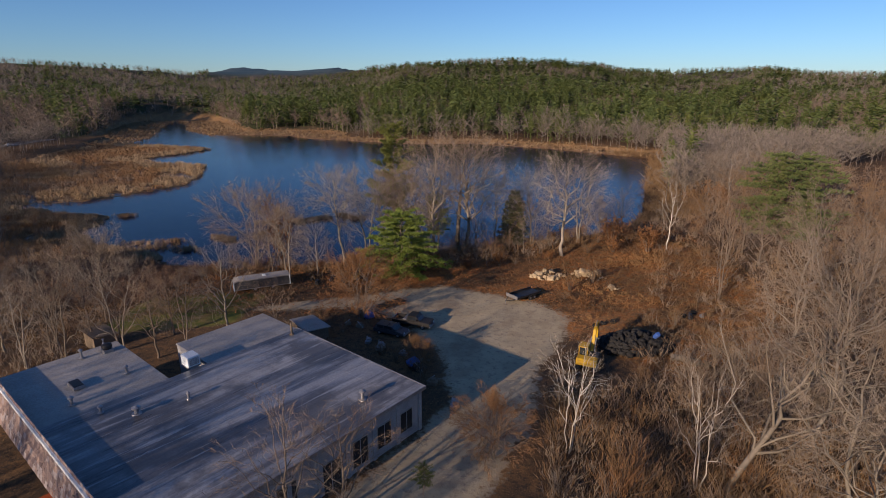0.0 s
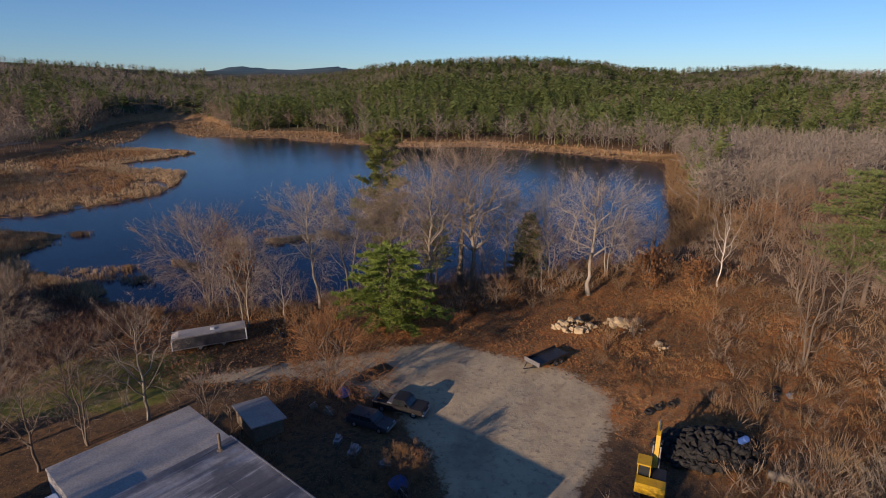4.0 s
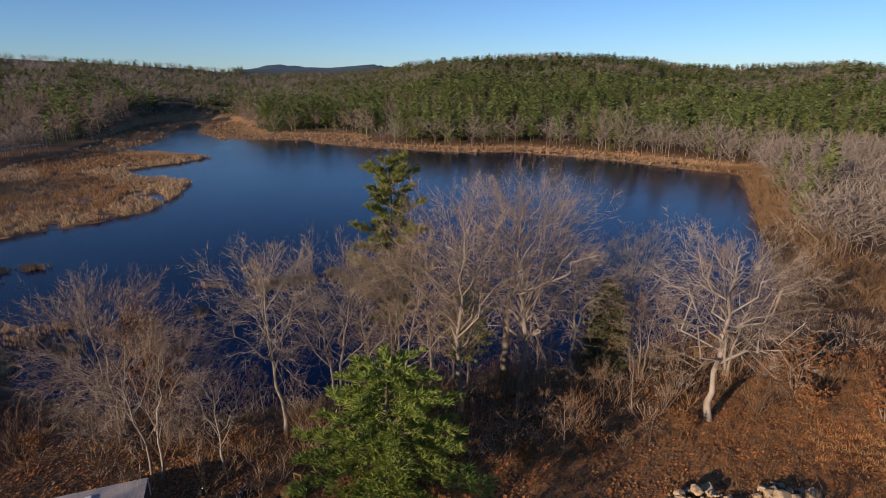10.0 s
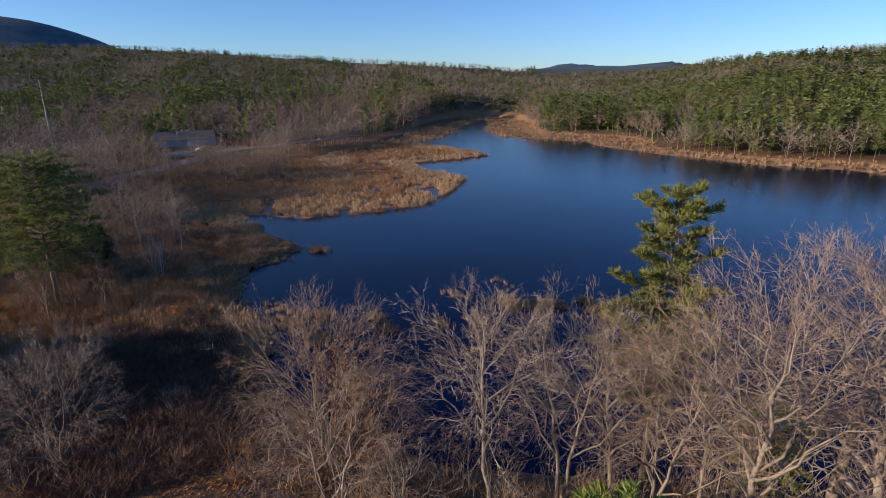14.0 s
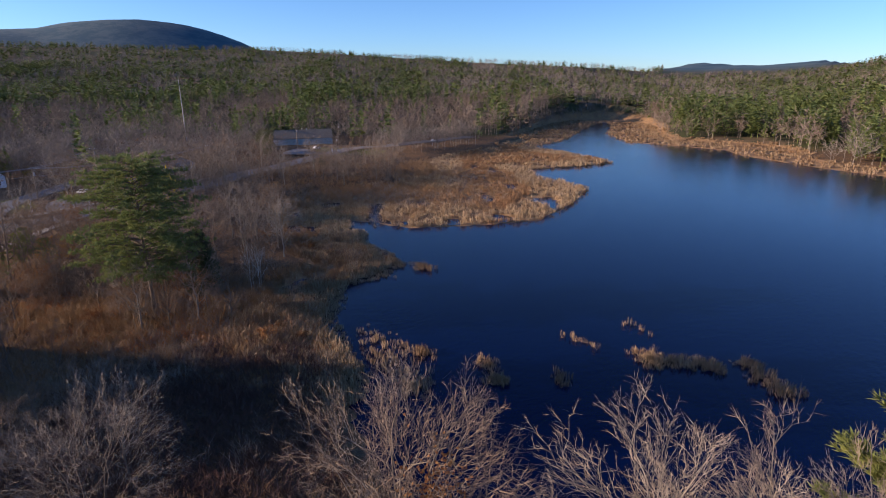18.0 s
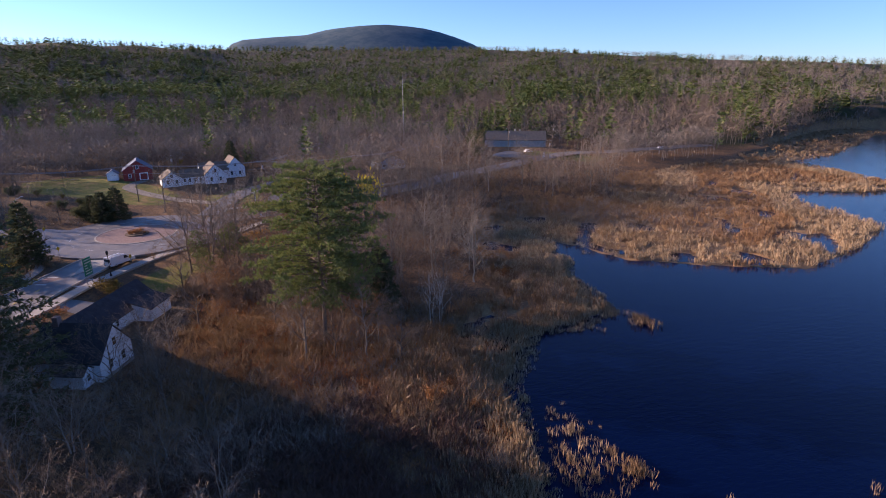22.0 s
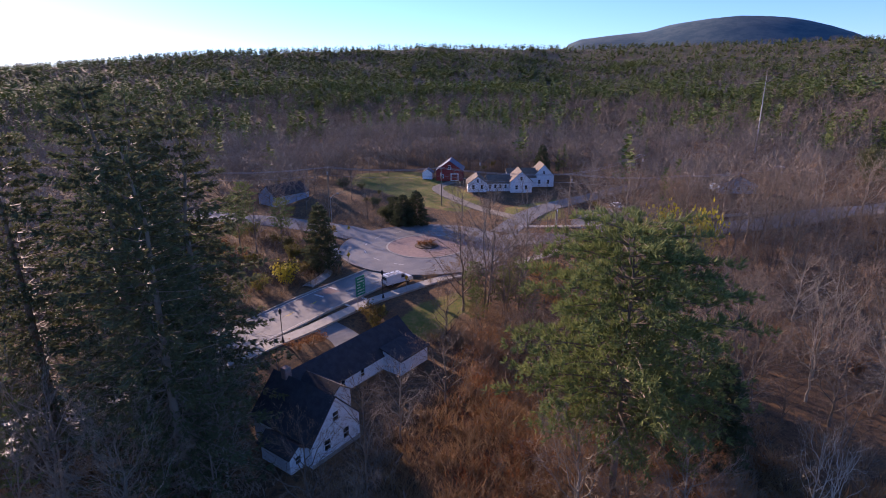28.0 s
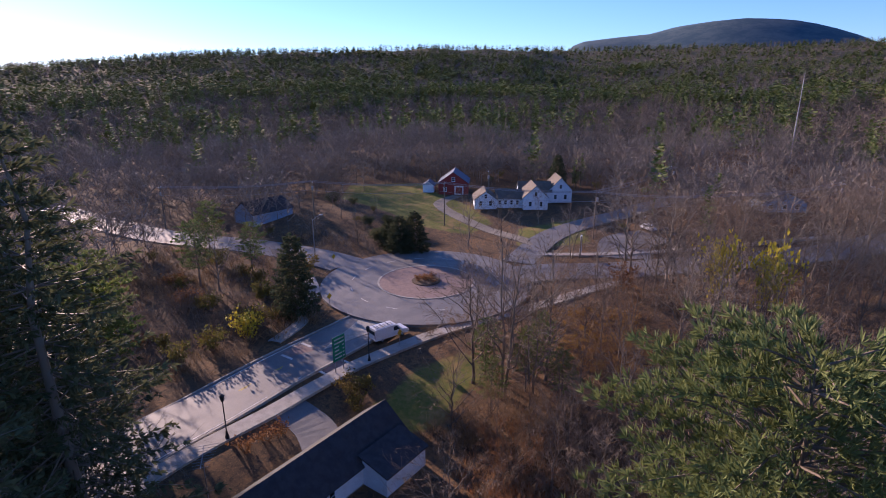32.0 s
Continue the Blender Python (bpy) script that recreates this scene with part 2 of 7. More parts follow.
BARN_RED = worn("red boards", (0.24, 0.035, 0.03), (0.3, 0.055, 0.045), 1.2, 18, 0.75)
GLASS = Nodes("dark glass").done((0.02, 0.025, 0.03), 0.08, 0, 0.6)
BLOCK = worn("painted block", (0.42, 0.42, 0.42), (0.34, 0.34, 0.345), 0.8, 10, 0.8)
DARK = worn("dark opening", (0.02, 0.02, 0.022), (0.035, 0.033, 0.03), 1.0, 10, 0.8)
STEEL = worn("galvanised steel", (0.42, 0.42, 0.43), (0.34, 0.34, 0.35), 2.0, 20, 0.45, 0.7)
BLACK = worn("black paint", (0.018, 0.018, 0.02), (0.03, 0.03, 0.032), 2.0, 20, 0.4, 0, (0.1, 0.085, 0.06), 0.3)
RUBBER = worn("tyre rubber", (0.018, 0.018, 0.018), (0.03, 0.03, 0.03), 3.0, 30, 0.85)
CAR_WHITE = worn("white car paint", (0.75, 0.76, 0.77), (0.7, 0.71, 0.72), 1.0, 10, 0.3, 0, (0.3, 0.28, 0.25), 0.15, 0.0, 0.5)
CAR_DARK = worn("dark car paint", (0.03, 0.035, 0.045), (0.045, 0.05, 0.06), 1.0, 10, 0.3, 0, (0.2, 0.18, 0.15), 0.15, 0.0, 0.5)
YELLOW = worn("yellow machine paint", (0.62, 0.38, 0.02), (0.54, 0.32, 0.02), 1.5, 14, 0.5)
DULL_YELLOW = worn("faded yellow paint", (0.3, 0.2, 0.05), (0.2, 0.13, 0.05), 2.0, 16, 0.8)
TRAILER_GREY = worn("grey trailer side", (0.05, 0.05, 0.054), (0.085, 0.085, 0.09), 0.8, 12, 0.6)
ORANGE = worn("orange plastic", (0.62, 0.12, 0.02), (0.5, 0.1, 0.02), 2, 14, 0.6)
BLUE = worn("blue tarpaulin", (0.05, 0.12, 0.4), (0.08, 0.18, 0.5), 2, 14, 0.5)
GREEN_SIGN = worn("green sign face", (0.0, 0.24, 0.13), (0.0, 0.2, 0.11), 2, 14, 0.4, 0, (0.05, 0.15, 0.1), 0.1, 0.0)
WOOD = worn("weathered wood", (0.26, 0.2, 0.14), (0.2, 0.16, 0.115), 2, 24, 0.85)
STONE = worn("granite boulders", (0.5, 0.39, 0.24), (0.36, 0.28, 0.175), 1.4, 12, 0.85, 0, (0.2, 0.16, 0.11), 0.5, 0.4)


def roof_material():
    """Silver roof coating, streaked along the sheets, with tree shadows painted as streaks and dark blots."""
    n = Nodes("silver roof coating")
    p = n.coords()
    mp = n.add("ShaderNodeMapping", Vector=p, Scale=(1.0, 0.07, 1.0))
    streak, blot, fine = n.noise(mp.outputs[0], 0.8, 5, 0.6), n.noise(p, 0.16, 5, 0.6), n.noise(p, 5.0, 4)
    col = n.mix(n.ramp(streak, 0.4, 0.6), (0.15, 0.15, 0.158), (0.4, 0.395, 0.39))
    # dark blots painted in for the shade of bare trees
    col = n.mix(n.math("MULTIPLY", n.ramp(blot, 0.44, 0.62), 0.8), col, (0.085, 0.083, 0.085))
    col = n.mix(n.math("MULTIPLY", n.ramp(n.noise(mp.outputs[0], 1.7, 4, 0.65), 0.56, 0.66), 0.6), col, (0.52, 0.52, 0.52))
    col = n.mix(n.ramp(fine, 0.35, 0.7), col, n.mix(0.2, col, (0, 0, 0)))
    n.bump(fine, 0.15, 0.02)
    return n.done(col, n.math("ADD", n.math("MULTIPLY", streak, 0.35), 0.14), 0.15, 0.6)


GREY_ROOF = roof_material()
ROOF_TAN = worn("tan roof sheet", (0.42, 0.4, 0.37), (0.36, 0.345, 0.32), 0.4, 6, 0.6, 0.0, (0.2, 0.19, 0.17), 0.4)

# geometry helpers ---------------------------------------------------------
Z = Vector((0, 0, 1))


class Geo:
    """Vertices and faces of one mesh."""

    def __init__(self):
        self.v, self.f = [], []

    def add(self, vs, fs):
        k = len(self.v)
        self.v += [tuple(p) for p in vs]
        self.f += [tuple(i + k for i in f) for f in fs]
        return self

    def box(self, x0, y0, z0, x1, y1, z1, m=None):
        vs = [Vector(p) for p in ((x0, y0, z0), (x1, y0, z0), (x1, y1, z0), (x0, y1, z0), (x0, y0, z1), (x1, y0, z1), (x1, y1, z1), (x0, y1, z1))]
        if m is not None:
            vs = [m @ p for p in vs]
        return self.add(vs, [(0, 3, 2, 1), (4, 5, 6, 7), (0, 1, 5, 4), (1, 2, 6, 5), (2, 3, 7, 6), (3, 0, 4, 7)])

    def slab(self, x0, y0, z0, x1, y1, z1, b=0.03):
        """A box with bevelled upright edges and top."""
        ring = [(x0 + b, y0), (x1 - b, y0), (x1, y0 + b), (x1, y1 - b), (x1 - b, y1), (x0 + b, y1), (x0, y1 - b), (x0, y0 + b)]
        cx, cy = (x0 + x1) / 2, (y0 + y1) / 2
        top = [(x - math.copysign(b, x - cx), y - math.copysign(b, y - cy)) for x, y in ring]
        vs = [(x, y, z0) for x, y in ring] + [(x, y, z1 - b) for x, y in ring] + [(x, y, z1) for x, y in top]
        fs = [tuple(reversed(range(8))), tuple(range(16, 24))]
        for k in (0, 8):
            fs += [(k + i, k + (i + 1) % 8, k + 8 + (i + 1) % 8, k + 8 + i) for i in range(8)]
        return self.add(vs, fs)

    def prism(self, outline, y0, y1):
        """An outline of (x, z) drawn out along y."""
        n = len(outline)
        vs = [(x, y0, z) for x, z in outline] + [(x, y1, z) for x, z in outline]
        return self.add(vs, [tuple(range(n)), tuple(reversed(range(n, 2 * n)))] + [(i, i + n, (i + 1) % n + n, (i + 1) % n) for i in range(n)])

    def tube(self, pts, radii, sides=6, cap=True):
        pts = [Vector(p) for p in pts]
        vs, fs = [], []
        for i, p in enumerate(pts):
            d = (pts[min(i + 1, len(pts) - 1)] - pts[max(i - 1, 0)]).normalized()
            u = d.cross(Vector((0.3, 0.9, 0.2)) if abs(d.z) > 0.9 else Z).normalized()
            w = d.cross(u)
            r = radii[i] if isinstance(radii, (list, tuple)) else radii
            vs += [p + r * (math.cos(a) * u + math.sin(a) * w) for a in (math.tau * j / sides for j in range(sides))]
        for i in range(len(pts) - 1):
            fs += [(i * sides + j, i * sides + (j + 1) % sides, (i + 1) * sides + (j + 1) % sides, (i + 1) * sides + j) for j in range(sides)]
        if cap:
            fs += [tuple(reversed(range(sides))), tuple(range((len(pts) - 1) * sides, len(pts) * sides))]
        return self.add(vs, fs)

    def spike(self, a, b, r):
        """A thin tapered twig from a to b."""
        d = (b - a).normalized()
        u = d.cross(Vector((0.31, 0.2, 0.93))).normalized() * r
        w = d.cross(u)
        return self.add([a + u, a - 0.5 * u + 0.87 * w, a - 0.5 * u - 0.87 * w, b], [(0, 1, 3), (1, 2, 3), (2, 0, 3)])

    def sliver(self, a, b, r, u):
        """The finest twigs: one narrow triangle."""
        d = b - a
        u = d.cross(u).normalized() * r
        return self.add([a + u, a - u, b], [(0, 1, 2)])

    def mesh(self, name, material, smooth=False):
        me = bpy.data.meshes.new(name)
        me.from_pydata(self.v, [], self.f)
        me.materials.append(material)
        if smooth:
            me.polygons.foreach_set("use_smooth", [True] * len(me.polygons))
        return me


def part(name, geo, material, parent, label="", smooth=False, m=None):
    me = geo.mesh(name, material, smooth) if isinstance(geo, Geo) else geo
    ob = new(name, me)
    ob.parent = parent
    if m is not None:
        ob.matrix_basis = m
    return tagged(ob, label)


def thing(name, m, label, category, group="", kind=""):
    ob = new(name)
    ob.matrix_basis = m
    return tagged(ob, label, category, group, kind)


def solid(name, geo, material, m, label, category, group="", kind="", smooth=False):
    ob = new(name, geo.mesh(name, material, smooth))
    ob.matrix_basis = m
    return tagged(ob, label, category, group, kind)


def big_mesh(name, verts, faces, material):
    """A mesh from arrays; faces all with the same number of corners."""
    me = bpy.data.meshes.new(name)
    verts, faces = np.asarray(verts, np.float32), np.asarray(faces, np.int32)
    k = faces.shape[1]
    me.vertices.add(len(verts)), me.loops.add(faces.size), me.polygons.add(len(faces))
    me.vertices.foreach_set("co", verts.ravel())
    me.loops.foreach_set("vertex_index", faces.ravel())
    me.polygons.foreach_set("loop_start", np.arange(0, faces.size, k, dtype=np.int32))
    me.polygons.foreach_set("loop_total", np.full(len(faces), k, np.int32))
    me.materials.append(material)
    me.update(calc_edges=True)
    return me


def triangles(geo):
    v = np.array(geo.v, np.float32)
    f = np.array([(q[0], q[i], q[i + 1]) for q in geo.f for i in range(1, len(q) - 1)], np.int32)
    return v, f


def scatter(protos, at, turn, size, tall):
    """Copies of the prototypes joined into one set of arrays."""
    vs, fs, base = [], [], 0
    which = np.arange(len(at)) % len(protos)
    for k, (v, f) in enumerate(protos):
        sel = which == k
        c, s = np.cos(turn[sel])[:, None], np.sin(turn[sel])[:, None]
        x = (v[None, :, 0] * c - v[None, :, 1] * s) * size[sel][:, None] + at[sel, 0:1]
        y = (v[None, :, 0] * s + v[None, :, 1] * c) * size[sel][:, None] + at[sel, 1:2]
        z = v[None, :, 2] * tall[sel][:, None] + at[sel, 2:3]
        n = int(sel.sum())
        vs.append(np.stack([x, y, z], -1).reshape(-1, 3))
        fs.append((f[None] + (np.arange(n) * len(v))[:, None, None] + base).reshape(-1, 3))
        base += n * len(v)
    return np.concatenate(vs), np.concatenate(fs)


def stuff(name, protos, at, material, label, category, size, tall, seed=1):
    rng = np.random.default_rng(seed)
    at = np.asarray(at, np.float32)
    v, f = scatter(protos, at, rng.uniform(0, 6.283, len(at)), np.asarray(size, np.float32), np.asarray(tall, np.float32))
    ob = new(name, big_mesh(name, v, f, material))
    return tagged(ob, label, category, "", "stuff")


# the lie of the land --------------------------------------------------------
WL = -5.2
POND = [(58, 157), (74, 200), (105, 282), (63, 324), (18, 353), (-12, 350), (-62, 369), (-100, 391), (-112, 409), (-171, 412), (-205, 452), (-236, 520), (-262, 560),
        (-250, 505), (-222, 440), (-205, 390), (-199, 350), (-165, 338), (-134, 323), (-140, 300), (-152, 280), (-140, 268), (-110, 257), (-101, 230), (-97, 206), (-106, 191),
        (-118, 176), (-137, 171), (-114, 157), (-98, 154), (-95, 137), (-84, 125), (-68, 120), (-60, 113), (-46, 107), (-28, 108), (-8, 117), (10, 121), (30, 128), (48, 140)]


def polygon_distance(x, y, poly):
    """Distance to a closed outline; negative inside."""
    best, inside = np.full(np.shape(x), 1e9), np.zeros(np.shape(x), bool)
    for (ax, ay), (bx, by) in zip(poly, poly[1:] + poly[:1]):
        ex, ey = bx - ax, by - ay
        t = np.clip(((x - ax) * ex + (y - ay) * ey) / (ex * ex + ey * ey), 0, 1)
        best = np.minimum(best, np.hypot(x - ax - t * ex, y - ay - t * ey))
        cross = (ay > y) != (by > y)
        with np.errstate(divide="ignore", invalid="ignore"):
            inside ^= cross & (x < (bx - ax) * (y - ay) / (by - ay) + ax)
    return np.where(inside, -best, best)


def line_distance(x, y, pts):
    best = np.full(np.shape(x), 1e9)
    for (ax, ay), (bx, by) in zip(pts[:-1], pts[1:]):
        ex, ey = bx - ax, by - ay
        t = np.clip(((x - ax) * ex + (y - ay) * ey) / (ex * ex + ey * ey), 0, 1)
        best = np.minimum(best, np.hypot(x - ax - t * ex, y - ay - t * ey))
    return best


def step(a, b, v):
    t = np.clip((v - a) / (b - a), 0, 1)
    return t * t * (3 - 2 * t)


def wave(x, y, s, k=0.0):
    """A cheap smooth roughness of about -1 to 1."""
    x, y = x / s + k, y / s - 1.7 * k
    return (np.sin(x * 1.3 + 2.1 * np.sin(y * 0.9 + k)) + np.sin(y * 1.7 + 1.6 * np.sin(x * 1.1 - k)) + np.sin((x + y) * 2.3 + k) * 0.6) / 2.6


def marsh_share(x, y, d):
    """How much of a place is reed marsh, 0 to 1."""
    reach = np.interp(y, [118, 150, 178, 225], [13, 17, 38, 58])
    west = step(reach + 6, reach - 6, d) * step(-68, -78, x) * step(355, 340, y) * step(113, 119, y - 0.1 * (x + 80)) * step(-215, -195, x)
    far = step(24, 16, d) * step(280, 300, y) + step(45, 35, d) * step(-60, -90, x) * step(370, 385, y)
    return np.clip(np.maximum(west, far) * (d > 0), 0, 1)


HEIGHTS = [(0, 40, -0.7), (0, 75, -0.7), (-25, 50, -0.7), (-45, 50, -0.8), (-30, 86, -0.9), (20, 90, -0.6), (45, 60, 0.0), (60, 100, 1.0), (40, 20, 0.5), (0, 0, -0.2), (-60, 30, -0.5),
           (-70, 70, -2.5), (-80, 95, -4.6), (-75, 112, -4.9), (-95, 110, -4.8), (-106, 80, -4.5), (-110, 76, -4.5), (-118, 76, -4.7), (-124, 80, -5.0), (-118, 84, -4.9), (-112, 84, -4.6), (-120, 95, -4.8), (-128, 88, -5.0), (-133, 82, -4.9), (-126, 66, -3.0), (-145, 66, -3.0), (-172, 76, -3.0), (-190, 50, -2.9),
           (-178, 80, -3.0), (-190, 82, -3.0), (-176, 95, -3.05), (-181, 64, -3.0), (-163, 84, -3.1), (-163, 72, -3.05), (-190, 110, -2.8), (-150, 100, -3.6), (-150, 130, -4.4), (-215, 105, -2.0), (-235, 100, -1.0), (-255, 75, -0.6), (-230, 50, -0.6), (-230, 160, -1.2), (-150, 200, -4.8), (-125, 260, -4.8), (-180, 260, -4.7),
           (-220, 230, -3.0), (-270, 245, -0.8), (-250, 300, -2.5), (-160, 40, -2.6), (-100, 30, -1.5), (70, 200, -3.5), (130, 280, -2.0), (40, 400, -3.0), (-140, 440, -4.8), (-60, 420, -4.3), (-260, 420, -3.5), (-330, 200, 2.0), (-330, 60, 3.0)]
SKY_AZ = [-180, -90, -50, -37, -33, -30, -24, -20.4, -18.4, -14.4, -9, -3.7, 2, 8, 10, 14, 16, 19, 23.4, 30.7, 37, 43, 54, 61, 84, 88, 96, 107, 117, 127, 135, 150, 180]
SKY_EL = [1.5, 1.0, 1.0, 1.0, 1.5, 1.45, 1.35, 1.5, 2.0, 2.4, 2.6, 2.5, 2.1, 1.6, 1.8, 1.45, 1.5, 1.7, 1.1, 1.75, 2.05, 2.35, 2.95, 3.2, 3.2, 3.3, 3.55, 3.25, 2.95, 2.05, 1.3, 1.2, 1.2]
SKY_R = [900, 900, 900, 900, 900, 1500, 1000, 930, 900, 850, 850, 850, 850, 1400, 1700, 1700, 1700, 2000, 1300, 1100, 1100, 1200, 1300, 1400, 1400, 1200, 1100, 1000, 1000, 950, 900, 900, 900]
HX, HY, HZ = (np.array(c, float) for c in zip(*HEIGHTS))


def ground(x, y):
    """Height of the ground at arrays of x and y."""
    x, y = np.asarray(x, float), np.asarray(y, float)
    num, den = np.zeros(x.shape), np.zeros(x.shape)
    for hx, hy, hz in zip(HX, HY, HZ):
        w = 1.0 / (((x - hx) ** 2 + (y - hy) ** 2) + 30.0) ** 1.6
        num, den = num + w * hz, den + w
    h = num / den
    r, az = np.hypot(x + 30, y - 70), np.degrees(np.arctan2(-(x + 30), y - 70))
    R, el = np.interp(az, SKY_AZ, SKY_R), np.interp(az, SKY_AZ, SKY_EL)
    top = 32 + R * np.tan(np.radians(el)) - 9.0
    s = np.clip((r - 330) / (R - 330), 0, None)
    rise = np.where(s < 1, s ** 1.25, np.maximum(1 - (s - 1) * 0.6, 0.2))
    h = h + rise * (top - h) + step(420, 700, r) * wave(x, y, 90) * 2.5 * (1 - step(0.75, 0.95, s) * 0.6)
    mel = np.interp(az, [56, 61, 62.5, 64, 66, 68, 70.3, 72, 75.7, 77.8, 81, 83.5, 84.5, 88], [0, 3.0, 3.6, 4.05, 4.6, 4.9, 5.15, 5.15, 4.6, 4.05, 3.8, 3.55, 3.2, 0])
    h = np.where(r > 1000, np.maximum(h, (3400 * np.tan(np.radians(mel)) + 32) * np.exp(-((r - 3400) / 700) ** 2) * (mel > 0.5)), h)
    d = polygon_distance(x, y, POND)
    h = h + step(60, 200, np.hypot(x, y - 60)) * 0.3 * wave(x, y, 9, 2.0) * (1 - step(500, 900, r))
    wet = marsh_share(x, y, d)
    h = h + (WL + 0.22 + 0.16 * wave(x, y, 5, 1.0) - 0.5 * step(0.32, 0.5, wave(x, y, 6, 4.0)) * step(44, 22, d) - h) * wet
    bank = np.where(x > -66, 11.0, 4.0)
    h = np.where(d > 0, WL + 0.12 + (np.where(wet > 0.5, h, np.maximum(h, WL + 0.2)) - WL - 0.12) * step(0, 1, d / bank), WL - np.minimum(1.8, -d * 0.25))
    return h


def gz(x, y):
    return float(ground(np.array([x]), np.array([y]))[0])


LOT = [(-7, 20), (3, 36), (9, 46), (12, 58), (17, 66), (19, 74), (15, 80), (8, 84), (0, 88), (-10, 85), (-16, 83), (-30, 79), (-30, 76), (-14, 77), (-6, 72), (-1, 62), (0, 52), (-6, 42), (-16, 30), (-16, 20)]
RUST = [(-18, 87), (-2, 87), (10, 82), (18, 66), (30, 50), (48, 70), (52, 100), (40, 118), (22, 106), (8, 100), (-4, 94), (-20, 92)]
RUST_FIELD = [(-130, 92), (-116, 92), (-98, 97), (-76, 106), (-66, 113), (-72, 121), (-84, 122), (-97, 128), (-108, 120), (-122, 108)]
LAWNS = [[(-131, 80), (-139, 79), (-147, 83), (-153, 90), (-147, 92), (-137, 87)], [(-214, 74), (-210, 84), (-219, 90), (-236, 82), (-250, 72), (-268, 62), (-262, 40), (-240, 44), (-226, 60)], [(-262, 240), (-245, 262), (-232, 268), (-225, 258), (-245, 236)],
         [(-200, 96), (-215, 96), (-225, 112), (-205, 112)], [(-50, 70), (-30, 72), (-28, 84), (-48, 84)]]


def build_ground():
    def axis(lo, hi, stp, far):
        mid = list(np.arange(lo, hi + 0.1, stp))
        out, v, d = [], hi, stp
        while v < far:
            d *= 1.09
            v += d
            out.append(v)
        low, v, d = [], lo, stp
        while v > -far:
            d *= 1.09
            v -= d
            low.append(v)
        return np.array(low[::-1] + mid + out)
    xs, ys = axis(-300, 110, 2.2, 4800), axis(14, 420, 2.2, 4800)
    gx, gy = np.meshgrid(xs, ys)
    gh = ground(gx, gy)
    nx, ny = len(xs), len(ys)
    idx = np.arange(nx * ny).reshape(ny, nx)
    quads = np.stack([idx[:-1, :-1], idx[:-1, 1:], idx[1:, 1:], idx[1:, :-1]], -1).reshape(-1, 4)
    me = big_mesh("ground", np.stack([gx, gy, gh], -1).reshape(-1, 3), quads, GROUND)
    me.polygons.foreach_set("use_smooth", np.ones(len(me.polygons), bool))
    d = polygon_distance(gx, gy, POND)
    r = np.hypot(gx + 30, gy - 70)
    layers = {
        "gravel": step(4.5, -4.5, polygon_distance(gx, gy, LOT) + 0.8),
        "rust": np.maximum(step(4.0, -4.0, polygon_distance(gx, gy, RUST)), 0.8 * step(5.0, -5.0, polygon_distance(gx, gy, RUST_FIELD))),
        "lawn": np.max([step(2.5, -2.5, polygon_distance(gx, gy, p)) for p in LAWNS], axis=0),
        "marsh": marsh_share(gx, gy, d),
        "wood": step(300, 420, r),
        # where the painted haze tint sets in, by distance
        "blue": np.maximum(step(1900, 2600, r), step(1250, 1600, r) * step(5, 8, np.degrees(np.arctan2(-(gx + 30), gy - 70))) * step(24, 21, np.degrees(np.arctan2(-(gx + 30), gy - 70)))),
    }
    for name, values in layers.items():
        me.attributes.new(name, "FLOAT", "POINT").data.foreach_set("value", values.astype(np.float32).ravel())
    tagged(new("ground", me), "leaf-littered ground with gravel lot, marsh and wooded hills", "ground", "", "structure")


def build_water():
    g = Geo()
    g.add([(-300, 95, WL), (130, 95, WL), (130, 600, WL), (-300, 600, WL)], [(0, 1, 2, 3)])
    solid("water", g, WATER, Matrix(), "deep blue pond water with light ripples", "pond", "", "structure")


build_ground()
build_water()

# trees ------------------------------------------------------------------------


def turned(d, angle, rng):
    """d bent by an angle to a random side."""
    side = d.cross(Vector((rng.uniform(-1, 1), rng.uniform(-1, 1), rng.uniform(-1, 1)))).normalized()
    return (d * math.cos(angle) + side * math.sin(angle)).normalized()


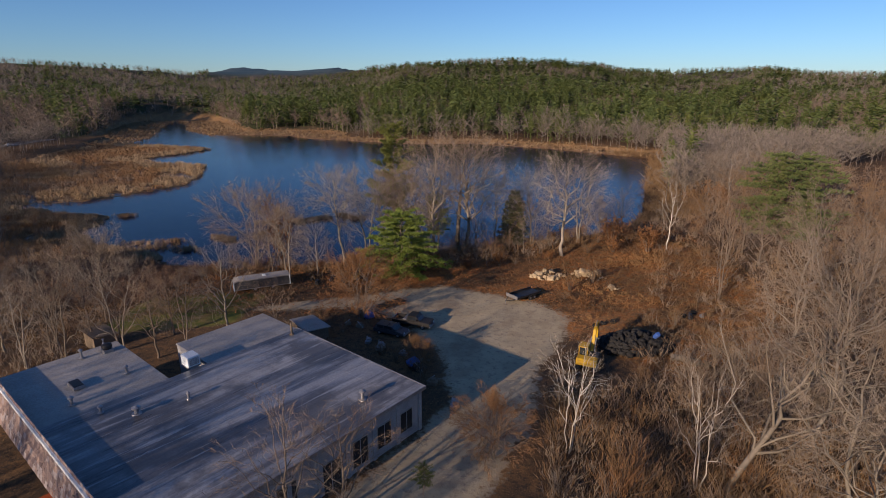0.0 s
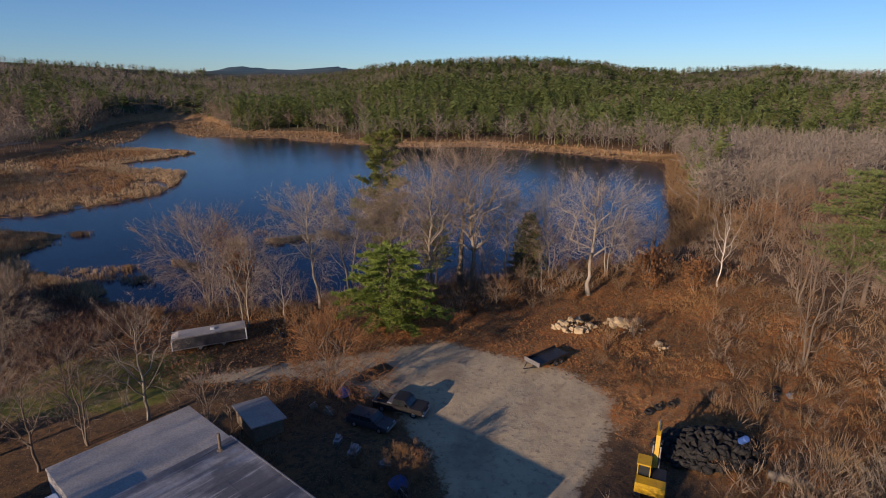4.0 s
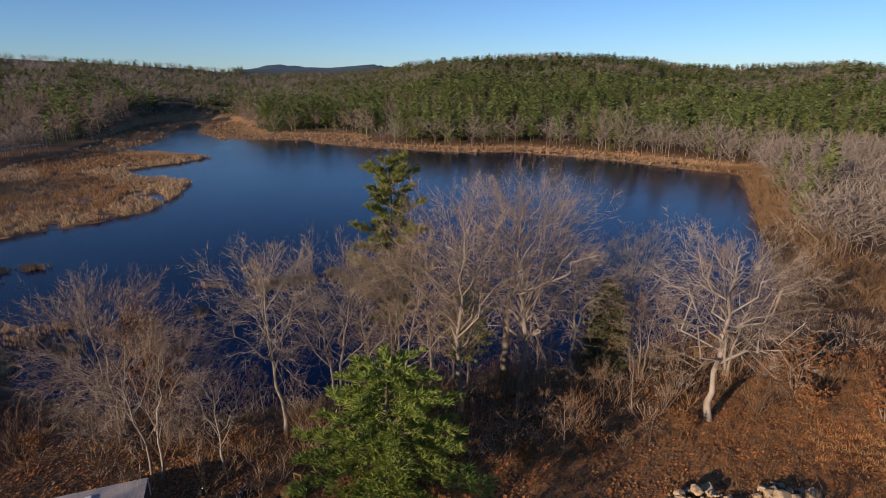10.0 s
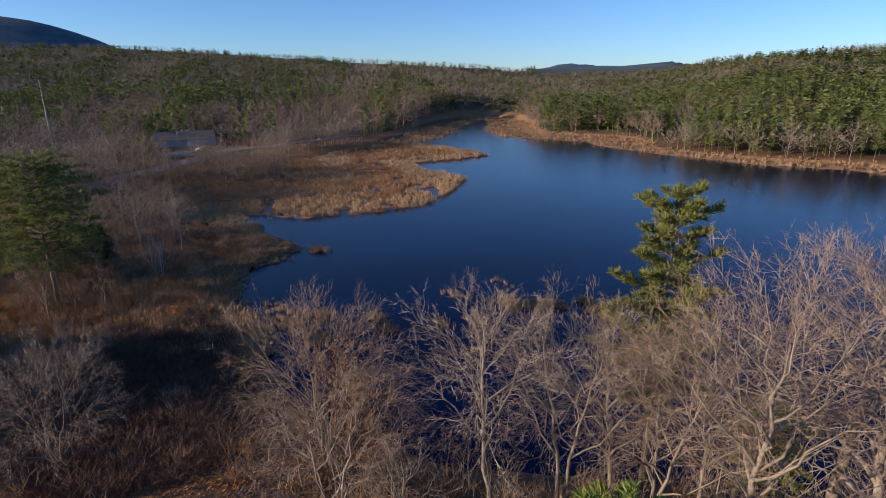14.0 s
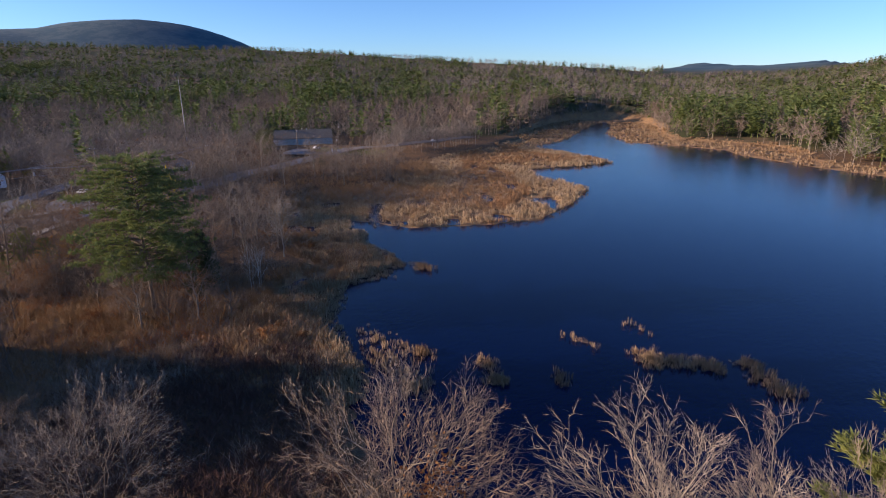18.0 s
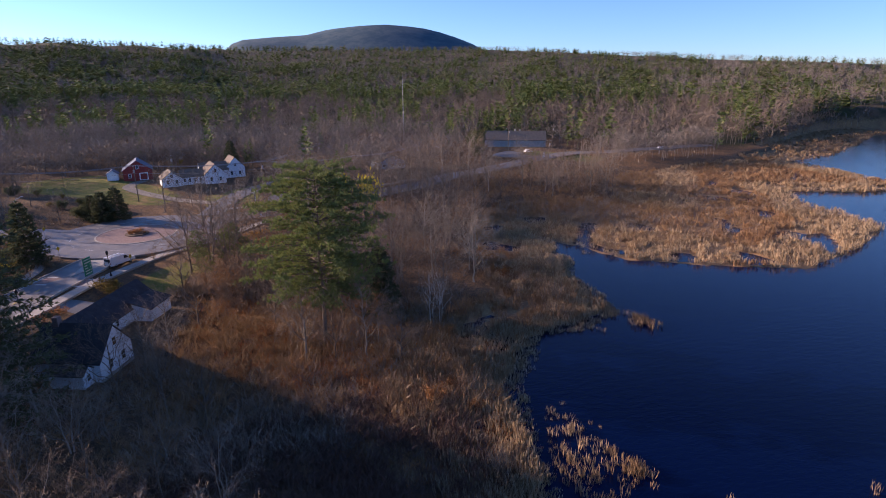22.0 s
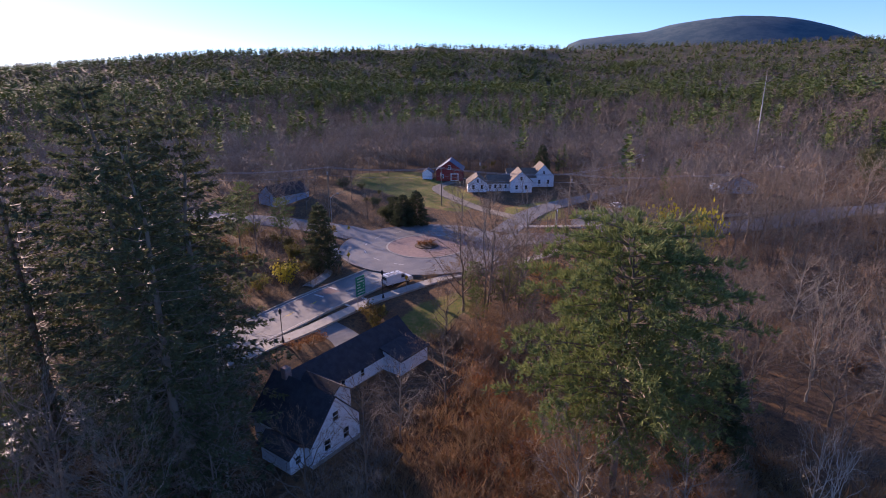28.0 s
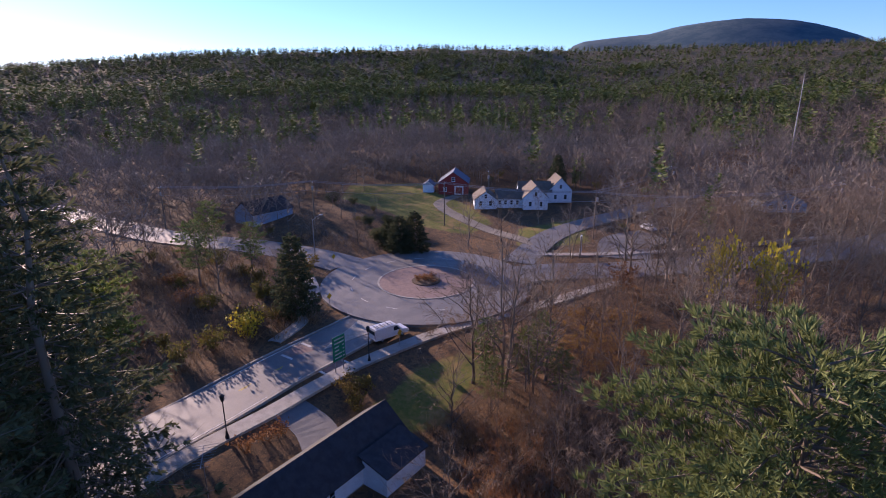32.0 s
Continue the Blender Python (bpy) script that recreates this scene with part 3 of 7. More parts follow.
def bare_tree(seed, height=16.0, fork=0.3, wide=0.32, limbs=11, second=6, third=4, twigs=4, thick=1.0, leader=1, gnarl=1.0, droop=0.0, fine_r=0.014):
    """A leafless tree whose limbs fan out into a rounded crown: trunk and limbs in one mesh, twigs in another."""
    rng = random.Random(seed)
    wood, fine = Geo(), Geo()
    mid_z, half = height * (fork * 0.55 + 0.5), height * (0.5 - fork * 0.5)

    def rv(k=1.0):
        return Vector((rng.uniform(-k, k), rng.uniform(-k, k), rng.uniform(-k, k)))

    def bend(a, c, b, n, wob):
        """A bent line from a past c to b."""
        pts = []
        for i in range(n + 1):
            t = i / n
            pts.append(a * (1 - t) ** 2 + c * 2 * t * (1 - t) + b * t * t + (rv(wob) if 0 < i < n else Vector()))
        return pts

    def along(pts, f):
        i = min(int(f * (len(pts) - 1)), len(pts) - 2)
        return pts[i].lerp(pts[i + 1], f * (len(pts) - 1) - i), (pts[i + 1] - pts[i]).normalized()

    def spray(pts, n, length):
        """Fine twigs along a branch."""
        for k in range(n):
            q, d = along(pts, 0.25 + 0.75 * (k + rng.random()) / n)
            out = Vector((q.x, q.y, (q.z - mid_z) * 0.8)).normalized()
            e = (d * 0.6 + out * 0.6 + rv(0.95) + Z * (0.1 - droop)).normalized()
            tip = q + e * length * rng.uniform(0.6, 1.3)
            fine.sliver(q, tip, fine_r * rng.uniform(0.8, 1.25), rv())
            fine.sliver(q.lerp(tip, 0.45), q.lerp(tip, 0.45) + (e + rv(0.8)).normalized() * length * 0.55, fine_r * 0.8, rv())

    def branch(pts, count, lo, length, radius, level):
        for k in range(count):
            f = lo + (1 - lo) * (k + rng.uniform(0.1, 0.9)) / count
            q, d = along(pts, min(f, 0.999))
            out = Vector((q.x, q.y, (q.z - mid_z) * 0.8)).normalized()
            e = (d * 0.65 + out * 0.6 + rv(1.0) + Z * (0.08 - droop)).normalized()
            ln = length * (1.2 - 0.55 * f) * rng.uniform(0.7, 1.25)
            r = max(radius * (1 - 0.6 * f), 0.018 if level == 2 else 0.014)
            tip = q + e * ln + Z * ln * (0.1 - 0.5 * droop)
            sub = bend(q, q + (d + e).normalized() * ln * 0.5 - Z * ln * 0.04, tip, 3 if level == 2 else 2, 0.11 * ln * gnarl)
            if level == 2:
                wood.tube(sub, [r, r * 0.75, r * 0.5, r * 0.28], 3, False)
                branch(sub, third, 0.2, ln * 0.55, r * 0.5, 3)
            else:
                fine.sliver(sub[0], sub[1] + (sub[1] - sub[0]) * 0.15, r * 1.05, rv())
                fine.sliver(sub[1], sub[2], r * 0.9, rv())
                spray(sub, twigs, ln * 0.62)

    for s in range(leader):
        a0 = math.tau * s / leader + rng.uniform(-0.5, 0.5)
        side = Vector((math.cos(a0), math.sin(a0), 0)) * (leader > 1)
        top = side * height * wide * 0.45 + Vector((rng.uniform(-0.05, 0.05) * height, rng.uniform(-0.05, 0.05) * height, height * rng.uniform(0.8, 0.9)))
        base = side * 0.25 + Vector((0, 0, -0.3))
        trunk = bend(base, base + Z * height * 0.45 + side * height * 0.03, top, 9, 0.012 * height * gnarl)
        r0 = height * 0.0135 * thick / leader ** 0.4
        wood.tube(trunk, [r0 * (1.3 if i == 0 else 1 - 0.85 * i / 9) for i in range(10)], 8, False)
        n = max(4, limbs // leader)
        for k in range(n):
            f = fork + (0.9 - fork) * (k / n) ** 1.15 + rng.uniform(-0.02, 0.04)
            q, d = along(trunk, min(f, 0.96))
            a = a0 + 2.4 * k + rng.uniform(-0.5, 0.5)
            up = -0.15 + 1.1 * (k + rng.random()) / n
            rad = math.sqrt(max(1 - max(up, 0) ** 2, 0.03)) * rng.uniform(0.75, 1.12)
            tip = Vector((math.cos(a) * rad * wide * height, math.sin(a) * rad * wide * height, mid_z + up * half * rng.uniform(0.85, 1.08))) + side * height * wide * 0.3
            if tip.z < q.z + 0.02 * height:
                tip.z = q.z + rng.uniform(0.0, 0.08) * height
            ln = (tip - q).length
            ctrl = q + (d * 0.35 + Vector((math.cos(a), math.sin(a), 0.75)).normalized()).normalized() * ln * 0.45
            tip.z -= droop * 0.5 * ln
            limb = bend(q, ctrl, tip, 5, 0.05 * ln * gnarl)
            r = max(r0 * (1 - 0.75 * f) * 0.6, 0.05)
            wood.tube(limb, [r * (1 - 0.8 * i / 5) for i in range(6)], 5, False)
            branch(limb, second, 0.18, ln * 0.5, r * 0.42, 2)
        branch(trunk, 5, 0.75, height * 0.16, r0 * 0.2, 2)
    return wood, fine


def tuft(g, p, d, size, rng, blades=6, wide=0.2):
    """A brush of needles at p, pointing about d."""
    for _ in range(blades):
        v = (turned(d, rng.uniform(0.2, 1.1), rng)) * size * rng.uniform(0.7, 1.2)
        s = v.cross(Vector((rng.uniform(-1, 1), rng.uniform(-1, 1), rng.uniform(-1, 1)))).normalized() * size * wide
        m = p + v * 0.45
        g.add([p, m + s, p + v, m - s], [(0, 1, 2, 3)])


def pine_tree(seed, height=22.0, radius=5.0, first=0.15, whorls=20, per=5, tufts=9, size=0.75, droop=0.0, power=0.7, uneven=0.3, blades=6, rise=0.25, trunk=0.016, wide=0.08, fan=0.2):
    """A conifer: trunk with branches in one mesh, needles in another."""
    rng = random.Random(seed)
    wood, fine = Geo(), Geo()
    lean = [Vector((rng.uniform(-0.02, 0.02) * height * i / 6, rng.uniform(-0.02, 0.02) * height * i / 6, height * i / 6 - 0.2 * (i == 0))) for i in range(7)]
    wood.tube(lean, [height * trunk * (1 - i / 6.6) for i in range(7)], 7, False)
    for k in range(whorls):
        f = first + (1 - first) * (k + 0.5 * rng.random()) / whorls
        base = lean[0].lerp(lean[6], f)
        prof = (1 - f) ** power * min(1.0, (f - first) * 5 + 0.45)
        a0 = rng.uniform(0, 6.28)
        for j in range(per):
            a = a0 + math.tau * j / per + rng.uniform(-0.35, 0.35)
            ln = radius * prof * rng.uniform(1 - uneven, 1 + uneven) + 0.35
            tip = base + Vector((math.cos(a) * ln, math.sin(a) * ln, ln * (rise * (0.4 + f) - droop * (1.2 - f))))
            mid = base.lerp(tip, 0.5) + Z * (0.06 * ln if droop < 0.1 else -0.02 * ln)
            wood.tube([base, mid, tip], [0.035 + 0.007 * ln, 0.025 + 0.004 * ln, 0.015], 3, False)
            n = max(3, int(tufts * ln / radius + 1.5))
            for i in range(n):
                g = 0.25 + 0.75 * (i + rng.random()) / n
                q = (base.lerp(mid, g * 2) if g < 0.5 else mid.lerp(tip, g * 2 - 1))
                q = q + Vector((rng.uniform(-1, 1), rng.uniform(-1, 1), rng.uniform(-0.22, 0.3))) * (0.16 + fan * ln) * (1 - 0.55 * g)
                out = ((tip - base).normalized() + Z * (0.5 if droop < 0.1 else -0.25)).normalized()
                tuft(fine, q, out, size * rng.uniform(0.7, 1.25), rng, blades, wide)
    tuft(fine, lean[6], Z, size * 1.3, rng, 8, wide)
    return wood, fine


class TreeKind:
    """Shared meshes of one kind of tree, in a few shapes."""

    def __init__(self, name, shapes, wood_mat, fine_mat, fine_name, category):
        self.name, self.fine_name, self.category = name, fine_name, category
        self.meshes = []
        for w, f in shapes:
            self.meshes.append((big_mesh("trunk", *triangles(w), wood_mat), big_mesh(fine_name, *triangles(f), fine_mat)))

    def plant(self, x, y, k, size=1.0, turn=0.0, tall=1.0, label="", group="", sink=0.15, lean=(0, 0)):
        w, f = self.meshes[k % len(self.meshes)]
        m = pose(x, y, gz(x, y) - sink, lean[0], lean[1], turn) @ Matrix.Diagonal((size, size, size * tall, 1))
        ob = thing(self.name, m, label, self.category, group)
        part("trunk", w, None, ob)
        fine = part(self.fine_name, f, None, ob)
        if self.category == "bush":
            tagged(fine, kind="stuff")
        return ob




def bush(seed, height=2.5, stems=9, leaves=160, leaf=0.16, spread=0.7):
    """A bush: stems in one mesh, leaves or fine twigs in another."""
    rng = random.Random(seed)
    wood, fine = Geo(), Geo()
    for k in range(stems):
        a = math.tau * k / stems + rng.uniform(-0.4, 0.4)
        t = rng.uniform(0.15, spread)
        tip = Vector((math.cos(a) * t, math.sin(a) * t, rng.uniform(0.75, 1.0) * (1.15 - 0.4 * t))) * height
        mid = tip * 0.5 + Vector((rng.uniform(-0.1, 0.1), rng.uniform(-0.1, 0.1), 0.1)) * height
        base = Vector((math.cos(a) * 0.12, math.sin(a) * 0.12, -0.1))
        wood.tube([base, mid, tip], [0.05, 0.03, 0.012], 3, False)
        for i in range(leaves // stems):
            f = rng.uniform(0.25, 1.05)
            q = (base.lerp(mid, f * 2) if f < 0.5 else mid.lerp(tip, f * 2 - 1)) + Vector((rng.uniform(-1, 1), rng.uniform(-1, 1), rng.uniform(-0.8, 1))) * height * 0.17
            if leaf > 0:
                tuft(fine, q, turned(Z, rng.uniform(0, 1.4), rng), leaf * rng.uniform(0.7, 1.4), rng, 2, 0.32)
            else:
                d = (q - base).normalized() + Vector((rng.uniform(-0.6, 0.6), rng.uniform(-0.6, 0.6), rng.uniform(0, 0.6)))
                fine.sliver(q, q + d.normalized() * height * rng.uniform(0.15, 0.32), 0.016, Vector((rng.uniform(-1, 1), rng.uniform(-1, 1), rng.uniform(-1, 1))))
    return wood, fine


GREY_TREE = TreeKind("bare_tree", [bare_tree(11, 15, 0.22, 0.33), bare_tree(12, 16, 0.28, 0.3), bare_tree(13, 14, 0.2, 0.36, 12), bare_tree(14, 15, 0.2, 0.32, 12, leader=2)], BARK, TWIG, "crown", "tree")
PALE_TREE = TreeKind("maple_tree", [bare_tree(21, 17, 0.28, 0.3, 12), bare_tree(22, 15, 0.28, 0.34, 12), bare_tree(23, 16, 0.2, 0.3, 12, leader=2)], BARK_PALE, TWIG_PALE, "crown", "tree")
BIG_TREE = TreeKind("maple_tree", [bare_tree(26, 19, 0.25, 0.32, 14, 7, 5, 5, 0.8, 2, 1.8, fine_r=0.01), bare_tree(27, 18, 0.3, 0.34, 14, 7, 5, 5, 0.8, 1, 1.9, fine_r=0.01), bare_tree(28, 19, 0.2, 0.38, 14, 7, 5, 4, 1.1, 1, 1.9, fine_r=0.01)], BARK_PALE, TWIG_PALE, "crown", "tree")
FAN = dict(second=8, third=5, twigs=5, fine_r=0.0105)
BANK_TREE = TreeKind("maple_tree", [bare_tree(81, 15, 0.3, 0.33, 15, thick=0.9, leader=2, gnarl=1.5, **FAN), bare_tree(82, 15, 0.42, 0.3, 15, gnarl=1.3, **FAN), bare_tree(83, 17, 0.3, 0.25, 15, leader=2, **FAN), bare_tree(84, 18, 0.35, 0.27, 16, **FAN)], BARK_PALE, TWIG_PALE, "crown", "tree")
BROOM_TREE = TreeKind("broom_tree", [bare_tree(86, 13, 0.12, 0.42, 18, 8, 6, 5, leader=3, fine_r=0.011), bare_tree(87, 12, 0.15, 0.36, 16, 8, 6, 5, leader=2, droop=0.15, fine_r=0.011)], BARK, TWIG_PALE, "crown", "tree")
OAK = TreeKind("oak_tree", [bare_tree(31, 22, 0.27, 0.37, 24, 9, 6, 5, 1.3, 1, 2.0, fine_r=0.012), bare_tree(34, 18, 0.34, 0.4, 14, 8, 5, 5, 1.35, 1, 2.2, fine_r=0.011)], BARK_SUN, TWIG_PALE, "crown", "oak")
SAPLING = TreeKind("sapling", [bare_tree(41, 9, 0.15, 0.25, 8, 5, 3, 3, 0.8), bare_tree(42, 11, 0.2, 0.2, 8, 5, 3, 3, 0.8), bare_tree(43, 8, 0.12, 0.28, 8, 5, 3, 3, 0.8)], BARK, TWIG, "crown", "tree")
BROWN_TREE = TreeKind("alder_tree", [bare_tree(45, 10, 0.12, 0.4, 14, 7, 5, 5, 0.9, leader=2, fine_r=0.014), bare_tree(46, 9, 0.1, 0.42, 14, 7, 5, 5, 0.8, leader=3, fine_r=0.014)], BARK, BROWN_LEAF, "crown", "tree")
RUSSET_TREE = TreeKind("alder_tree", [bare_tree(47, 9, 0.08, 0.4, 22, 8, 6, 6, 0.7, leader=4, fine_r=0.019)], BARK, BROWN_LEAF, "crown", "tree")
BIRCH = TreeKind("birch_tree", [bare_tree(48, 15, 0.35, 0.16, 9, 4, 3, 3, 0.7), bare_tree(49, 14, 0.35, 0.2, 12, 4, 3, 3, 0.65, 3)], BARK_WHITE, TWIG_PALE, "crown", "birch")
WHITE_PINE = TreeKind("white_pine", [pine_tree(52, 28, 4.3, 0.3, 17, 5, 44, 0.62, 0.0, 0.36, 0.6, 15, 0.5, 0.014, 0.06, 0.17), pine_tree(53, 20, 6.8, 0.36, 15, 5, 26, 0.58, 0.0, 0.4, 0.45, 6, wide=0.16, fan=0.14)], BARK, PINE, "needles", "pine")
DEEP_PINE = TreeKind("white_pine", [pine_tree(51, 20.5, 9.0, 0.25, 20, 8, 54, 0.52, 0.0, 0.27, 0.42, 11, 0.16, 0.016, 0.07, 0.15), pine_tree(54, 20, 6.6, 0.3, 14, 6, 20, 0.62, 0.0, 0.4, 0.4, 5, wide=0.17, fan=0.14)], BARK, PINE_DARK, "needles", "pine")
YOUNG_PINE = TreeKind("white_pine", [pine_tree(55, 13.5, 5.6, 0.03, 14, 6, 50, 0.55, 0.0, 0.42, 0.4, 15, 0.3, 0.016, 0.075, 0.13)], BARK, PINE_BRIGHT, "needles", "pine")
SPRUCE_TREE = TreeKind("spruce_tree", [pine_tree(61, 32, 6.8, 0.05, 36, 7, 28, 0.52, 0.22, 0.55, 0.5, 5, wide=0.14, fan=0.1), pine_tree(62, 12, 3.4, 0.03, 24, 8, 20, 0.45, 0.15, 0.7, 0.2, 6, wide=0.15, fan=0.12), pine_tree(63, 30, 6.4, 0.08, 32, 7, 28, 0.52, 0.26, 0.5, 0.55, 5, wide=0.14, fan=0.1)], BARK, SPRUCE, "needles", "spruce")
TWIG_BUSH = TreeKind("bush", [bush(71, 3.0, 10, 260, 0), bush(72, 2.4, 9, 240, 0, 0.9), bush(73, 3.6, 12, 300, 0, 0.55)], BARK, BROWN_LEAF, "foliage", "bush")
GREY_BUSH = TreeKind("bush", [bush(74, 3.2, 10, 260, 0), bush(75, 2.6, 9, 240, 0, 0.9)], BARK, TWIG, "foliage", "bush")
OLIVE_BUSH = TreeKind("bush", [bush(76, 3.0, 9, 420, 0.26), bush(77, 2.2, 9, 380, 0.24, 0.95)], BARK, OLIVE_LEAF, "foliage", "bush")
RUST_BUSH = TreeKind("bush", [bush(78, 2.6, 9, 380, 0.22), bush(79, 2.0, 9, 320, 0.2, 0.95)], BARK, RUST_LEAF, "foliage", "bush")
YELLOW_BUSH = TreeKind("bush", [bush(80, 3.4, 9, 460, 0.28, 0.8)], BARK, YELLOW_LEAF, "foliage", "bush")
YEW = TreeKind("yew", [bush(81, 5.0, 14, 3000, 0.3, 0.6)], BARK, SPRUCE, "foliage", "bush")

# roads and building plots ------------------------------------------------------
STREETS = [([(95, -98), (40, -52), (0, -20), (-30, 7), (-60, 29), (-100, 45), (-129.5, 58.8), (-150, 69.0), (-163, 76)], 8.4),
           ([(-183, 95), (-188, 112), (-192, 126), (-197, 142), (-205, 165), (-222, 195), (-238, 226), (-247, 262), (-250, 300), (-246, 350)], 9.0),
           ([(-186, 62), (-194, 45), (-197, 26), (-205, 0), (-225, -40)], 9.0),
           ([(-190, 96), (-204, 101), (-214, 107), (-226, 118), (-240, 130), (-262, 150), (-285, 172)], 6.5)]
ROUND = (-177.5, 79.5, 19.0)
DRIVES = [([(-203, 100), (-211, 92), (-222, 82), (-236, 74), (-248, 78)], 3.6), ([(-136.5, 69.8), (-133.8, 74.0), (-130.2, 76.6)], 4.4), ([(-244, 235), (-254, 226), (-258, 236)], 10.0), ([(-196, 118), (-206, 120), (-212, 128)], 11.0)]


def road_distance(x, y):
    d = np.hypot(x - ROUND[0], y - ROUND[1]) - ROUND[2]
    for pts, w in STREETS + DRIVES:
        d = np.minimum(d, line_distance(x, y, pts) - w / 2)
    return d


WORKSHOP = pose(-2.1, 47.2, -0.75, 0, 0, 140)          # x along the long side, y towards the street
HOUSE = pose(-105.9, 79.2, -4.35, 0, 0, -28.6)         # y towards the pond
PLOTS = [(WORKSHOP, -1, -1, 34, 29), (HOUSE, -28, -15, 4, 1), (pose(-232, 97, 0, 0, 0, 95), -14, -6, 24, 22), (pose(-252, 77, 0), -8, -9, 6, 9), (pose(-278, 245, 0, 0, 0, 60), -17, -9, 17, 9), (pose(-240, 166, 0), -6, -6, 6, 6)]


def footprint(x, y):
    """Distance to the nearest building plot; negative inside."""
    best = np.full(np.shape(x), 1e9)
    for m, x0, y0, x1, y1 in PLOTS:
        ring = [m @ Vector(p) for p in ((x0, y0, 0), (x1, y0, 0), (x1, y1, 0), (x0, y1, 0))]
        best = np.minimum(best, polygon_distance(x, y, [(p.x, p.y) for p in ring]))
    return best

# far woods --------------------------------------------------------------------


def far_bare(seed, limbs, twigs, r):
    """A leafless tree of height 1 with a domed crown of fanned branches."""
    rng = random.Random(seed)
    wood, fine = Geo(), Geo()

    def rv():
        return Vector((rng.uniform(-1, 1), rng.uniform(-1, 1), rng.uniform(-1, 1)))
    wood.spike(Vector((0, 0, -0.05)), Vector((rng.uniform(-0.04, 0.04), rng.uniform(-0.04, 0.04), 0.8)), 0.007)
    for k in range(limbs):
        a = 2.4 * k + rng.uniform(-0.4, 0.4)
        up = (k + rng.random()) / limbs
        rad = math.sqrt(max(1 - up * up, 0.05)) * 0.36 * rng.uniform(0.75, 1.15)
        p = Vector((0, 0, 0.22 + 0.4 * up))
        q = Vector((math.cos(a) * rad, math.sin(a) * rad, 0.5 + 0.45 * up * rng.uniform(0.9, 1.08)))
        fine.sliver(p, q, r * 0.8, rv())
        for _ in range(twigs):
            b = p.lerp(q, rng.uniform(0.3, 1.0))
            d = ((q - p).normalized() * 0.7 + rv() * 1.0 + Z * 0.15).normalized() * rng.uniform(0.09, 0.2)
            fine.sliver(b, b + d, r, rv())
    return triangles(wood), triangles(fine)


def far_pine(seed, count, plate, low):
    """A ragged crown of small needle plates, for a tree of height 1."""
    rng = random.Random(seed)
    g = Geo()
    lobes = [(rng.uniform(0, 6.28), low + (1 - low) * (k + rng.random()) / 9) for k in range(9)]
    for k in range(count):
        a, f = lobes[k % 9]
        f = min(max(f + rng.gauss(0, 0.05), low), 1.0)
        a += rng.gauss(0, 1.1)
        rad = 0.19 * (1.06 - f) ** 0.5 * math.sqrt(rng.random()) * rng.uniform(0.7, 1.35)
        c = Vector((math.cos(a) * rad, math.sin(a) * rad, f - 0.2 * rad))
        out = Vector((math.cos(a), math.sin(a), rng.uniform(0.1, 0.9))).normalized()
        s = plate * rng.uniform(0.6, 1.3) * (1.25 - 0.5 * f)
        side = out.cross(Z).normalized()
        up = turned(side, 1.2, rng).cross(side)
        g.add([c - side * s * 0.6 - out * s * 0.3, c + side * s * 0.6 - out * s * 0.3 + up * s * 0.3, c + out * s * 0.8 + up * s * 0.2], [(0, 1, 2)])
    g.spike(Vector((0, 0, -0.03)), Vector((0, 0, 0.95)), 0.008)
    return triangles(g)


FAR_A = [far_bare(s, 13, 7, 0.0058) for s in (1, 2, 3, 4)]
FAR_B = [far_bare(s, 9, 5, 0.0095) for s in (5, 6, 7)]
FAR_C = [far_bare(s, 5, 3, 0.017) for s in (8, 9)]
PINE_A = [far_pine(s, 210, 0.055, 0.2 + 0.04 * s) for s in (1, 2, 3, 4)]
PINE_B = [far_pine(s, 125, 0.076, 0.03 * s) for s in (5, 6, 7)]
PINE_C = [far_pine(s, 34, 0.155, 0.0) for s in (8, 9)]
OPEN = [[(-15, 15), (5, 20), (14, 40), (24, 55), (24, 90), (10, 95), (-62, 95), (-62, 20)],
        [(-60, 40), (-60, 118), (-85, 126), (-140, 172), (-165, 150), (-160, 100), (-186, 116), (-200, 116), (-224, 118), (-232, 122), (-262, 112), (-266, 60), (-235, 34), (-205, 44), (-190, 20), (-120, 40)]]



